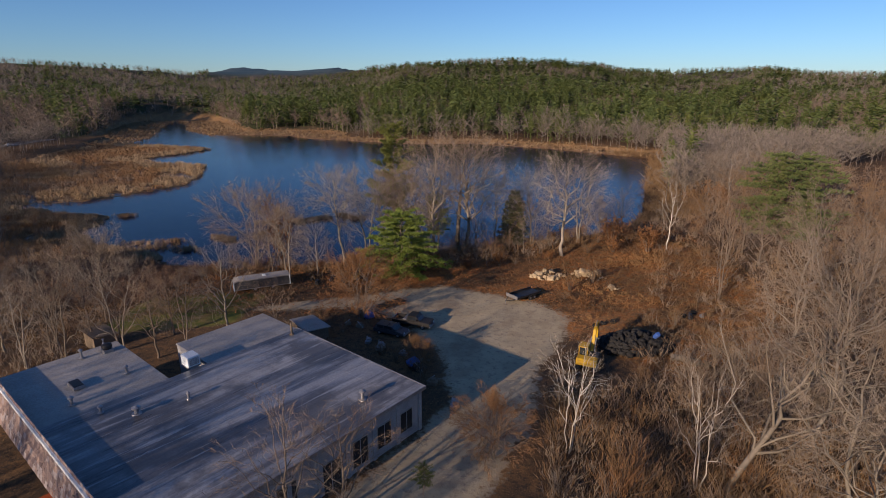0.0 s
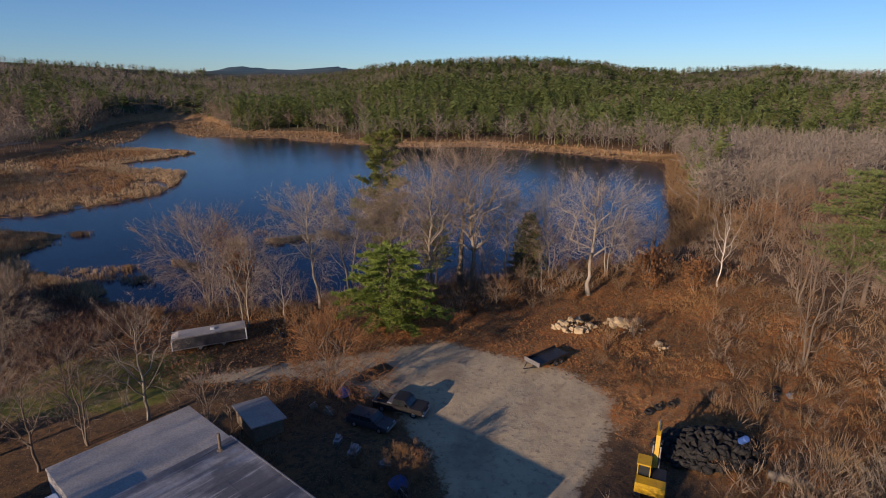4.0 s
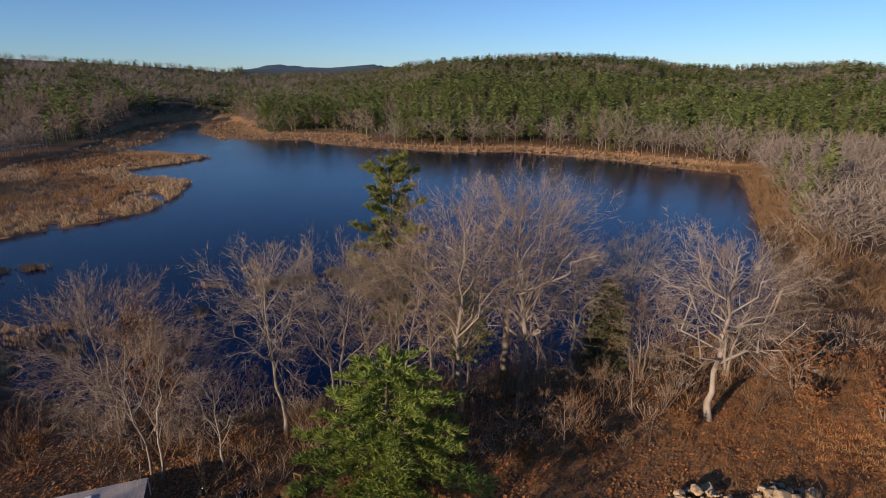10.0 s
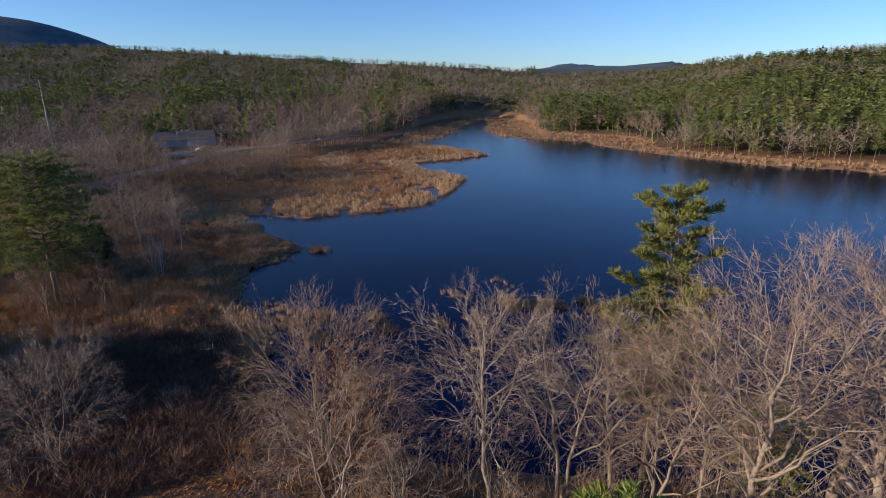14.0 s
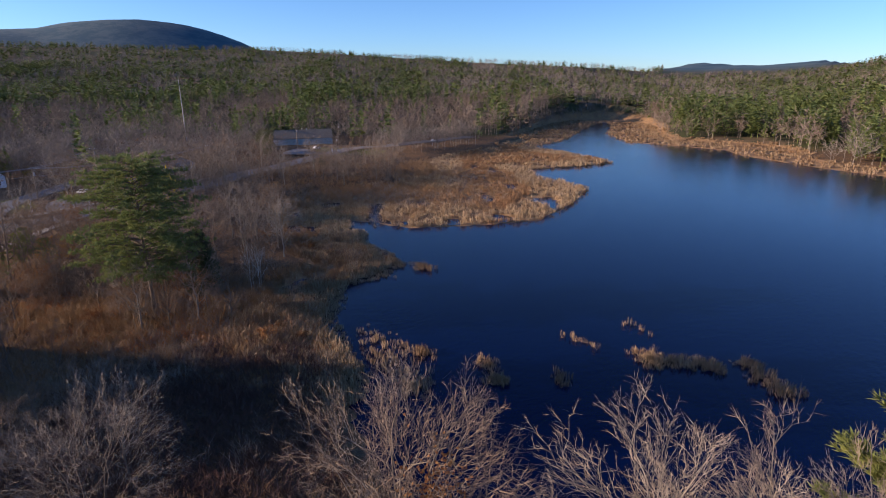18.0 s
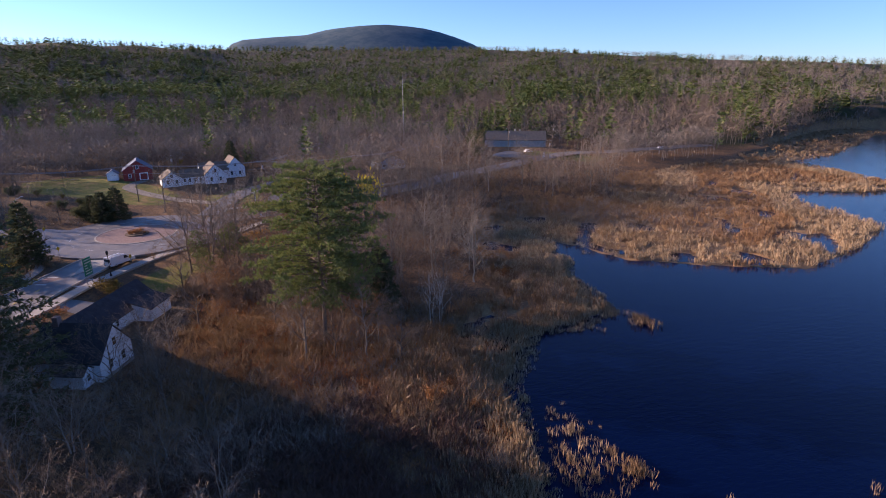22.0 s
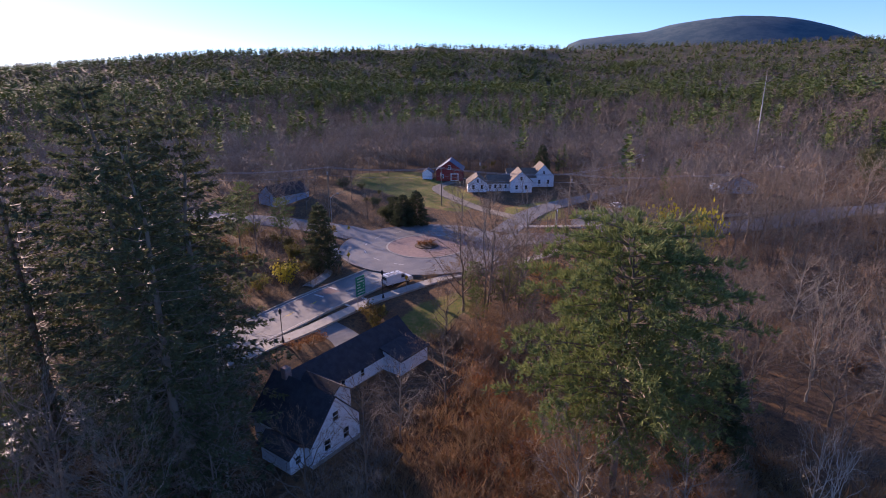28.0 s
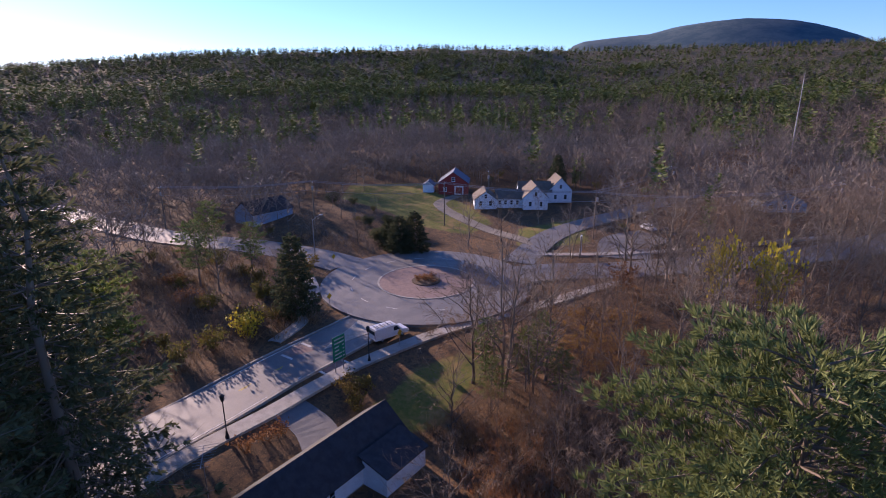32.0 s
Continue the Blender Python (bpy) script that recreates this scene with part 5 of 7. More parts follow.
    for k in range(14):
        a = radians(20 + 25 * k)
        m = pose(cx + 13.6 * math.cos(a), cy + 13.6 * math.sin(a), zr + 0.125, 0, 0, math.degrees(a))
        solid("road_line", Geo().box(-0.08, -1.0, 0, 0.08, 1.0, 0.006), WHITE_LINE, m, "white lane dash on the roundabout", "road marking", "lane dashes", flat)


SOIL = worn("dark soil", (0.09, 0.06, 0.04), (0.13, 0.09, 0.06), 1.5, 14, 0.95)
GRAVEL_DRIVE = worn("gravel drive", (0.3, 0.26, 0.2), (0.24, 0.21, 0.165), 0.6, 10, 0.9)
LINE_YELLOW = worn("yellow road paint", (0.6, 0.42, 0.06), (0.45, 0.33, 0.08), 1.2, 10, 0.7)
roads()

# buildings -----------------------------------------------------------------------


def window_part(parent, m, w, h, frame_mat, name="window", mullions=(1, 1), frame=0.09):
    """A window set in a wall that faces -y: frame, sill and panes."""
    g = Geo()
    for x0, z0, x1, z1 in ((-w / 2, 0, w / 2, frame), (-w / 2, h - frame, w / 2, h), (-w / 2, frame, -w / 2 + frame, h - frame), (w / 2 - frame, frame, w / 2, h - frame)):
        g.box(x0, -0.05, z0, x1, 0.03, z1)
    if mullions[1] > 0:
        g.box(-w / 2 + frame, -0.03, h / 2 - 0.03, w / 2 - frame, 0.03, h / 2 + 0.03)
    ob = part(name, g, frame_mat, parent, "", False, m)
    part("pane", Geo().box(-w / 2 + frame, -0.01, frame, w / 2 - frame, 0.01, h - frame), GLASS, ob)
    part("sill", Geo().slab(-w / 2 - 0.06, -0.1, -0.06, w / 2 + 0.06, 0.03, 0.0, 0.01), frame_mat, ob)
    return ob


def gable_shell(w, l, eave, ridge):
    """Walls of a gabled block: gable ends at y = 0 and y = l, ridge along y."""
    g = Geo()
    g.prism([(0, 0), (w, 0), (w, eave), (w / 2, ridge), (0, eave)], 0, l)
    return g


def gable_roof(w, l, eave, ridge, over=0.3, thick=0.16):
    out = []
    s = (ridge - eave) / (w / 2)
    for side in (0, 1):
        g = Geo()
        xe, ze = -over, eave - s * over
        a = [(xe, ze + 0.02), (w / 2, ridge + 0.02), (w / 2, ridge + thick), (xe, ze + thick)]
        if side:
            a = [(w - x, z) for x, z in a][::-1]
        out.append(g.prism(a, -over, l + over))
    return out


def clapboards(parent, m, w, h, mat, gable=0.0, pitch=0.2):
    """Overlapping boards on a wall that faces -y; gable: height of a gable above h."""
    n = int((h + gable) / pitch)
    for i in range(n):
        z = i * pitch
        in_x = 0.0 if z <= h else (z - h) / gable * w / 2
        x0, x1 = in_x, w - in_x
        if x1 - x0 < 0.3:
            break
        g = Geo().add([(x0, -0.035, z), (x1, -0.035, z), (x1, -0.012, z + pitch), (x0, -0.012, z + pitch), (x0, 0, z), (x1, 0, z)], [(0, 1, 2, 3), (0, 4, 5, 1)])
        part("board", g, mat, parent, "", False, m)


def block(parent, m, w, l, eave, ridge, wall_mat, roof_mat, boards=()):
    """A gabled block under a house: wall, two roof slopes, boards on the walls named."""
    wall = part("wall", gable_shell(w, l, eave, ridge), wall_mat, parent, "", False, m)
    for g in gable_roof(w, l, eave, ridge):
        part("roof", g, roof_mat, parent, "", False, m)
    if "front" in boards:
        clapboards(wall, Matrix(), w, eave, wall_mat, ridge - eave)
    if "left" in boards:
        clapboards(wall, pose(0, l, 0, 0, 0, -90), l, eave, wall_mat)
    if "right" in boards:
        clapboards(wall, pose(w, 0, 0, 0, 0, 90), l, eave, wall_mat)
    return wall


def white_house():
    ob = thing("house", HOUSE, "white clapboard cape house with dark roof and long wing", "house")
    block(ob, pose(0, 0, 0, 0, 0, 180), 6.6, 9.0, 2.8, 6.4, WHITE, ROOF_DARK, ("front", "left", "right"))
    for x, z, w, h in ((-2.0, 0.9, 0.95, 1.35), (-4.6, 0.9, 0.95, 1.35), (-3.3, 3.6, 0.9, 1.2)):
        window_part(ob, pose(x, 0.04, z, 0, 0, 180), w, h, WHITE)
    # side annexe
    block(ob, pose(1.9, -1.0, 0, 0, 0, 180), 1.9, 4.4, 2.0, 2.7, WHITE, ROOF_DARK, ("front",))
    window_part(ob, pose(0.95, -0.96, 0.7, 0, 0, 180), 0.8, 1.0, WHITE)
    # the long wing with its ridge along the street
    block(ob, pose(-25.8, -8.0, -0.7, 0, 0, -90), 6.0, 19.2, 2.4, 4.8, WHITE, ROOF_DARK, ("left",))
    for x in (-12.0, -15.4):
        window_part(ob, pose(x, -7.96, 0.3, 0, 0, 180), 0.8, 1.1, WHITE)
    # the projecting end, under a lean-to roof
    part("wall", Geo().prism([(-5.0, -0.7), (-8.0, -0.7), (-8.0, 2.4), (-5.0, 1.6)], 19.4, 25.2), WHITE, ob, "", False, pose(0, 0, 0, 0, 0, 90))
    part("roof", Geo().prism([(-4.7, 1.54), (-8.4, 2.52), (-8.4, 2.66), (-4.7, 1.68)], 19.2, 25.4), ROOF_DARK, ob, "", False, pose(0, 0, 0, 0, 0, 90))
    # link between the cape and the wing
    block(ob, pose(-6.4, -4.5, 0, 0, 0, 180), 3.4, 5.0, 2.5, 3.8, WHITE, ROOF_DARK, ("front",))
    window_part(ob, pose(-8.1, -4.46, 1.0, 0, 0, 180), 0.7, 1.0, WHITE)
    part("chimney", Geo().slab(-3.7, -7.6, 5.6, -2.9, -6.8, 7.4, 0.04), PAVERS, ob)
    part("foundation", Geo().box(-6.62, -9.02, -0.6, 0.02, 0.05, 0.3), CONCRETE, ob)
    part("foundation", Geo().box(-25.82, -14.02, -1.5, -6.6, -7.95, -0.4), CONCRETE, ob)
    # aerial on its own mast behind the house
    an = thing("aerial", pose(-120.5, 69.5, gz(-120.5, 69.5), 0, 0, 25), "thin metal television aerial on a tall mast", "aerial")
    part("mast", Geo().tube([(0, 0, -0.2), (0, 0, 6.2)], 0.035, 6), STEEL, an)
    part("boom", Geo().tube([(-1.6, 0, 6.0), (1.6, 0, 6.0)], 0.03, 5), STEEL, an)
    for k in range(9):
        x = -1.5 + 0.375 * k
        part("element", Geo().tube([(x, -1.3 + 0.09 * k, 6.03), (x, 1.3 - 0.09 * k, 6.03)], 0.018, 4), STEEL, an)


def far_houses():
    z = gz(-234, 97)
    ob = thing("house", pose(-229, 84.5, z, 0, 0, 97), "white clapboard farmhouse with connected wings and brown roofs", "house")
    # local x runs along the row of gables, local -y faces the street
    for x, w, l, e, r, off in ((0.0, 6.0, 8.0, 2.6, 4.8, 0.6), (13.0, 6.5, 9.0, 3.4, 6.4, -0.4), (21.5, 6.4, 9.0, 3.6, 7.0, 9.0)):
        block(ob, pose(x, off, 0), w, l, e, r, WHITE, ROOF_BROWN, ("front",))
        for k in (0.28, 0.72):
            window_part(ob, pose(x + w * k, off - 0.03, 0.9), 0.9, 1.4, WHITE)
        window_part(ob, pose(x + w * 0.5, off - 0.03, e + 0.3), 0.8, 1.2, WHITE)
    block(ob, pose(6.0, 8.0, 0, 0, 0, -90) @ pose(0, 0, 0), 6.0, 7.0, 2.6, 4.6, WHITE, ROOF_BROWN, ("right",))
    for k in range(4):
        window_part(ob, pose(6.9 + 1.6 * k, 1.97, 0.9), 0.8, 1.3, WHITE)
    block(ob, pose(13.0, 14.5, 0, 0, 0, -90), 6.0, 9.0, 3.2, 5.6, WHITE, ROOF_BROWN, ("right",))
    zb = gz(-252, 77)
    barn = thing("barn", pose(-249, 72, zb, 0, 0, 92), "dark red timber barn with white trim and blue-grey roof", "barn")
    block(barn, pose(0, 0, 0), 9.0, 9.0, 3.6, 6.8, BARN_RED, BLUE_ROOF, ("front", "left"))
    window_part(barn, pose(2.0, -0.03, 1.0), 1.0, 1.3, WHITE)
    window_part(barn, pose(4.5, -0.03, 4.0), 1.0, 1.3, WHITE)
    part("door", Geo().slab(4.9, -0.06, 0.05, 7.6, 0.0, 2.6, 0.02), WHITE, barn, "white double barn door")
    part("door_panel", Geo().slab(5.2, -0.09, 0.3, 7.3, -0.05, 2.3, 0.02), BARN_RED, barn)
    shed = thing("shed", pose(-250, 67, gz(-250, 67), 0, 0, 92), "small white garden shed with grey roof", "shed")
    block(shed, pose(0, 0, 0), 3.4, 4.0, 2.2, 3.4, WHITE, BLUE_ROOF, ("front",))
    # the long low office on the marsh road
    zo = gz(-276, 243)
    off = thing("office_building", pose(-263, 257, zo, 0, 0, -120) , "long low pale grey office building with a tan roof", "building")
    block(off, pose(0, -6, 0, 0, 0, -90) @ pose(0, 0, 0), 12.0, 31.0, 3.4, 7.4, SIDING_GREY, ROOF_BROWN, ("left",))
    for k in range(7):
        window_part(off, pose(3.0 + 4.2 * k, -6.0 - 12.03, 1.0), 1.5, 1.3, WHITE)
    for x in (13.0, 15.5):
        part("flue", Geo().tube([(x, -13.5, 4.0), (x, -13.5, 8.2)], 0.28, 10), STEEL, off)
    gar = thing("garage", pose(-236, 160, gz(-238, 165), 0, 0, 92), "low blue-grey house with a white-edged gable", "house")
    block(gar, pose(0, 0, 0), 11.0, 9.0, 2.7, 5.2, SIDING_BLUE, ROOF_DARK, ("front",))
    for k in (2.0, 5.5, 8.6):
        window_part(gar, pose(k, -0.03, 0.9), 1.2, 1.2, WHITE)
    far = thing("house", pose(-214, 24, gz(-214, 20), 0, 0, 60), "pale blue house among the trees", "house")
    block(far, pose(0, 0, 0), 8.0, 12.0, 3.0, 5.6, SIDING_BLUE, ROOF_DARK, ("front",))


BLUE_ROOF = worn("blue-grey roof", (0.10, 0.13, 0.2), (0.14, 0.17, 0.24), 1.0, 16, 0.6)
SIDING_GREY = worn("grey siding", (0.44, 0.43, 0.41), (0.36, 0.355, 0.34), 1.0, 16, 0.7)
SIDING_BLUE = worn("blue siding", (0.3, 0.38, 0.48), (0.26, 0.33, 0.42), 1.0, 16, 0.7)
white_house()
far_houses()


def roof_vent(name, m, r, h, label, hood=True, mat=None):
    ob = thing(name, m, label, "roof vent")
    part("flashing", Geo().tube([(0, 0, 0), (0, 0, 0.06), (0, 0, 0.1)], [r * 2.2, r * 2.1, r * 1.1], 12), mat or STEEL, ob)
    part("pipe", Geo().tube([(0, 0, 0.02), (0, 0, h)], r, 10), mat or STEEL, ob)
    if hood:
        part("hood", Geo().tube([(0, 0, h + 0.06), (0, 0, h + 0.14), (0, 0, h + 0.3)], [r * 1.9, r * 1.9, r * 0.3], 12), mat or STEEL, ob)


def workshop():
    ob = thing("workshop", WORKSHOP, "long low painted-block workshop with a flat silver-coated roof", "building")
    H = 4.6
    # outline blocks: (x0, y0, x1, y1)
    for x0, y0, x1, y1 in ((0, 0, 20.2, 26), (20.2, 0, 27.2, 10.9), (20.2, 15.2, 33.0, 26)):
        part("wall", Geo().box(x0, y0, -0.6, x1, y1, H - 0.14), BLOCK, ob)
    for x0, y0, x1, y1, z, mat in ((0, 0, 20.2, 26, 0.0, GREY_ROOF), (20.2, 0, 27.2, 10.9, -0.12, ROOF_TAN), (20.2, 15.2, 33.0, 26, -0.08, ROOF_TAN)):
        part("roof", Geo().slab(x0 - 0.3, y0 - 0.3, H - 0.14 + z * 0.5, x1 + (0.3 if x0 else 0), y1, H + 0.06 + z, 0.04), mat, ob, "flat coated roof with stains, darker patches and seams")
        # raised edge trim
    for x0, y0, x1, y1 in ((-0.34, -0.34, -0.24, 26), (-0.24, -0.34, 20.3, -0.24)):
        part("edge_trim", Geo().box(x0, y0, H - 0.25, x1, y1, H + 0.1), STEEL, ob)
    # roof seams
    for k in range(1, 7):
        y = 4.0 * k - 1.2
        part("seam", Geo().box(0.2, y - 0.04, H + 0.06, 20.0, y + 0.04, H + 0.066), GREY_ROOF, ob)
    # openings of the wall along the drive
    for y, w, z0, z1 in ((2.2, 1.5, 1.0, 3.0), (5.1, 1.6, 0.9, 3.1), (8.0, 1.7, 0.6, 3.1), (11.2, 1.9, 0.0, 2.7), (15.5, 1.7, 0.9, 3.1), (19.5, 1.7, 0.9, 3.1)):
        o = part("window", Geo().box(-0.06, y - w / 2 - 0.1, z0 - 0.1, 0.02, y + w / 2 + 0.1, z1 + 0.1), CONCRETE, ob)
        part("pane", Geo().box(-0.075, y - w / 2, z0, -0.05, y + w / 2, z1), DARK, o)
        part("mullion", Geo().box(-0.095, y - 0.03, z0, -0.07, y + 0.03, z1), BLOCK, o)
    for k in range(7):
        y = 0.3 + 3.0 * k
        part("pilaster", Geo().slab(-0.12, y - 0.22, -0.6, 0.03, y + 0.22, H - 0.2, 0.02), BLOCK, ob)
    # the street front: shingled slope with a wall, canopy and door below
    front = part("street_front", Geo().box(6.5, 26.0, -0.6, 33.4, 26.3, H + 0.3), BLOCK, ob)
    rng = random.Random(4)
    for r in range(7):
        for c in range(44):
            x = 6.6 + 0.61 * c + (0.3 if r % 2 else 0)
            y0, z0 = 27.3 - 0.15 * r, 2.5 + 0.42 * r
            part("shingle", SHINGLE[rng.randrange(3)], None, front, "", False, pose(x, y0, z0, rng.uniform(-2, 2), 0, rng.uniform(-1, 1)))
    part("fascia", Geo().box(6.5, 26.2, H + 0.3, 33.4, 26.5, H + 0.62), WHITE, ob)
    for x in (9, 14, 19, 24, 29):
        part("window", Geo().box(x, 26.28, 0.5, x + 2.6, 26.38, 2.2), GLASS, ob)
    part("awning", Geo().prism([(8, 2.25), (14, 2.25), (14, 2.45), (8, 2.45)], 26.4, 28.0), ORANGE, ob, "faded orange awning over the door")
    # things that stand on the roof
    def at(x, y, z=H + 0.06, rz=0):
        return WORKSHOP @ pose(x, y, z, 0, 0, rz)
    ac = thing("air_conditioner", at(21.2, 12.2, H + 0.06), "white box of a rooftop air conditioner with louvred side", "air conditioner")
    part("cabinet", Geo().slab(-0.75, -0.65, 0.12, 0.75, 0.65, 1.2, 0.05), WHITE, ac)
    part("base", Geo().box(-0.8, -0.7, 0.0, 0.8, 0.7, 0.12), STEEL, ac)
    for k in range(7):
        part("louvre", Geo().box(-0.78, -0.5, 0.28 + 0.11 * k, -0.74, 0.5, 0.34 + 0.11 * k), STEEL, ac)
    roof_vent("roof_vent", at(2.6, 5.2), 0.17, 0.75, "galvanised roof vent with a conical hood")
    roof_vent("roof_vent", at(19.2, 1.2), 0.13, 1.5, "tall tan vent pipe at the roof corner", False, WOOD)
    for x, y, r, h in ((16.2, 19.6, 0.2, 0.5), (18.8, 21.6, 0.12, 0.5), (22.2, 22.8, 0.14, 0.6), (15.0, 15.5, 0.1, 0.5), (24.5, 17.2, 0.12, 0.6), (31.5, 19.0, 0.12, 0.8)):
        roof_vent("roof_vent", at(x, y), r, h, "short galvanised roof vent")
    fan = thing("exhaust_fan", at(31.2, 16.6, H - 0.02), "rusty kitchen exhaust fan on a kerb", "fan")
    part("kerb", Geo().slab(-0.5, -0.5, 0, 0.5, 0.5, 0.35, 0.03), STEEL, fan)
    part("drum", Geo().tube([(0, 0, 0.35), (0, 0, 0.6), (0, 0, 0.85), (0, 0, 1.0)], [0.42, 0.55, 0.5, 0.2], 14), BLACK, fan)
    part("duct", Geo().tube([(0.3, 0, 0.5), (0.9, 0, 0.7), (0.9, 0, 1.2)], 0.12, 8), STEEL, fan)
    hatch = thing("roof_hatch", at(25.5, 21.4), "low dark roof hatch with a raised rim", "hatch")
    part("rim", Geo().slab(-0.9, -0.5, 0, 0.9, 0.5, 0.3, 0.03), STEEL, hatch)
    part("lid", Geo().slab(-0.8, -0.42, 0.3, 0.8, 0.42, 0.36, 0.02), BLACK, hatch)


SHINGLE_A = worn("weathered shingle", (0.27, 0.19, 0.16), (0.36, 0.28, 0.25), 1.2, 20, 0.9)
SHINGLE_B = worn("grey shingle", (0.3, 0.25, 0.24), (0.44, 0.4, 0.39), 1.2, 20, 0.9)
SHINGLE_C = worn("dark shingle", (0.18, 0.13, 0.12), (0.27, 0.21, 0.2), 1.2, 20, 0.9)
SHINGLE = [Geo().add([(0, 0, 0), (0.58, 0, 0), (0.58, -0.16, 0.46), (0, -0.16, 0.46), (0, -0.03, 0), (0.58, -0.03, 0)], [(0, 1, 2, 3), (0, 4, 5, 1)]).mesh("shingle", m) for m in (SHINGLE_A, SHINGLE_B, SHINGLE_C)]
workshop()

# vehicles, machines and clutter -------------------------------------------------


def wheel(parent, x, y, r, w, rim_mat=None):
    t = part("wheel", Geo().tube([(x, y - w / 2, r), (x, y - w / 2 + 0.04, r), (x, y + w / 2 - 0.04, r), (x, y + w / 2, r)], [r * 0.86, r, r, r * 0.86], 16), RUBBER, parent)
    part("rim", Geo().tube([(x, y - w / 2 - 0.01, r), (x, y + w / 2 + 0.01, r)], r * 0.55, 12), rim_mat or STEEL, t)


def vehicle(name, m, label, category, paint, side, roof, glass, length, width, wheels, r=0.36, bed=None, lamps=True):
    """A vehicle along x: lower body outline, cabin outline, side glass, all as (x, z)."""
    ob = thing(name, m, label, category)
    h = width / 2
    part("body", Geo().prism(side, -h, h), paint, ob)
    part("cabin", Geo().prism(roof, -h + 0.1, h - 0.1), paint, ob)
    for g in glass:
        for s in (-1, 1):
            y = s * (h - 0.09)
            part("window", Geo().prism(g, min(y, y + s * 0.02), max(y, y + s * 0.02)), GLASS, ob)
    xs = [p[0] for p in roof]
    zs = [p[1] for p in roof]
    lo, hi = min(zs), max(zs)
    front = sorted((p for p in roof), key=lambda p: -p[0])[:2]
    a, b = sorted(front, key=lambda p: p[1])
    part("windscreen", Geo().add([(a[0] + 0.02, -h + 0.2, a[1] + 0.06), (a[0] + 0.02, h - 0.2, a[1] + 0.06), (b[0] + 0.03, h - 0.26, b[1] - 0.08), (b[0] + 0.03, -h + 0.26, b[1] - 0.08),
                                  (a[0] - 0.02, -h + 0.2, a[1] + 0.06), (a[0] - 0.02, h - 0.2, a[1] + 0.06), (b[0] - 0.02, h - 0.26, b[1] - 0.08), (b[0] - 0.02, -h + 0.26, b[1] - 0.08)],
                                 [(0, 1, 2, 3), (7, 6, 5, 4), (0, 4, 5, 1), (1, 5, 6, 2), (2, 6, 7, 3), (3, 7, 4, 0)]), GLASS, ob)
    for x in wheels:
        for s in (-1, 1):
            wheel(ob, x, s * (h - 0.12), r, 0.24)
    x0, x1 = min(p[0] for p in side), max(p[0] for p in side)
    part("bumper", Geo().slab(x1 - 0.06, -h + 0.05, 0.38, x1 + 0.1, h - 0.05, 0.58, 0.03), STEEL, ob)
    part("bumper", Geo().slab(x0 - 0.1, -h + 0.05, 0.38, x0 + 0.06, h - 0.05, 0.58, 0.03), STEEL, ob)
    if lamps:
        for s in (-1, 1):
            part("headlight", Geo().slab(x1 - 0.03, s * (h - 0.3) - 0.15, 0.68, x1 + 0.03, s * (h - 0.3) + 0.15, 0.86, 0.02), WHITE, ob)
            part("tail_light", Geo().slab(x0 - 0.03, s * (h - 0.16) - 0.08, 0.8, x0 + 0.03, s * (h - 0.16) + 0.08, 1.15, 0.02), BARN_RED, ob)
            part("mirror", Geo().slab(max(xs) - 0.5, s * (h + 0.1) - 0.1, lo + 0.1, max(xs) - 0.38, s * (h + 0.1) + 0.1, lo + 0.32, 0.02), paint, ob)
    return ob


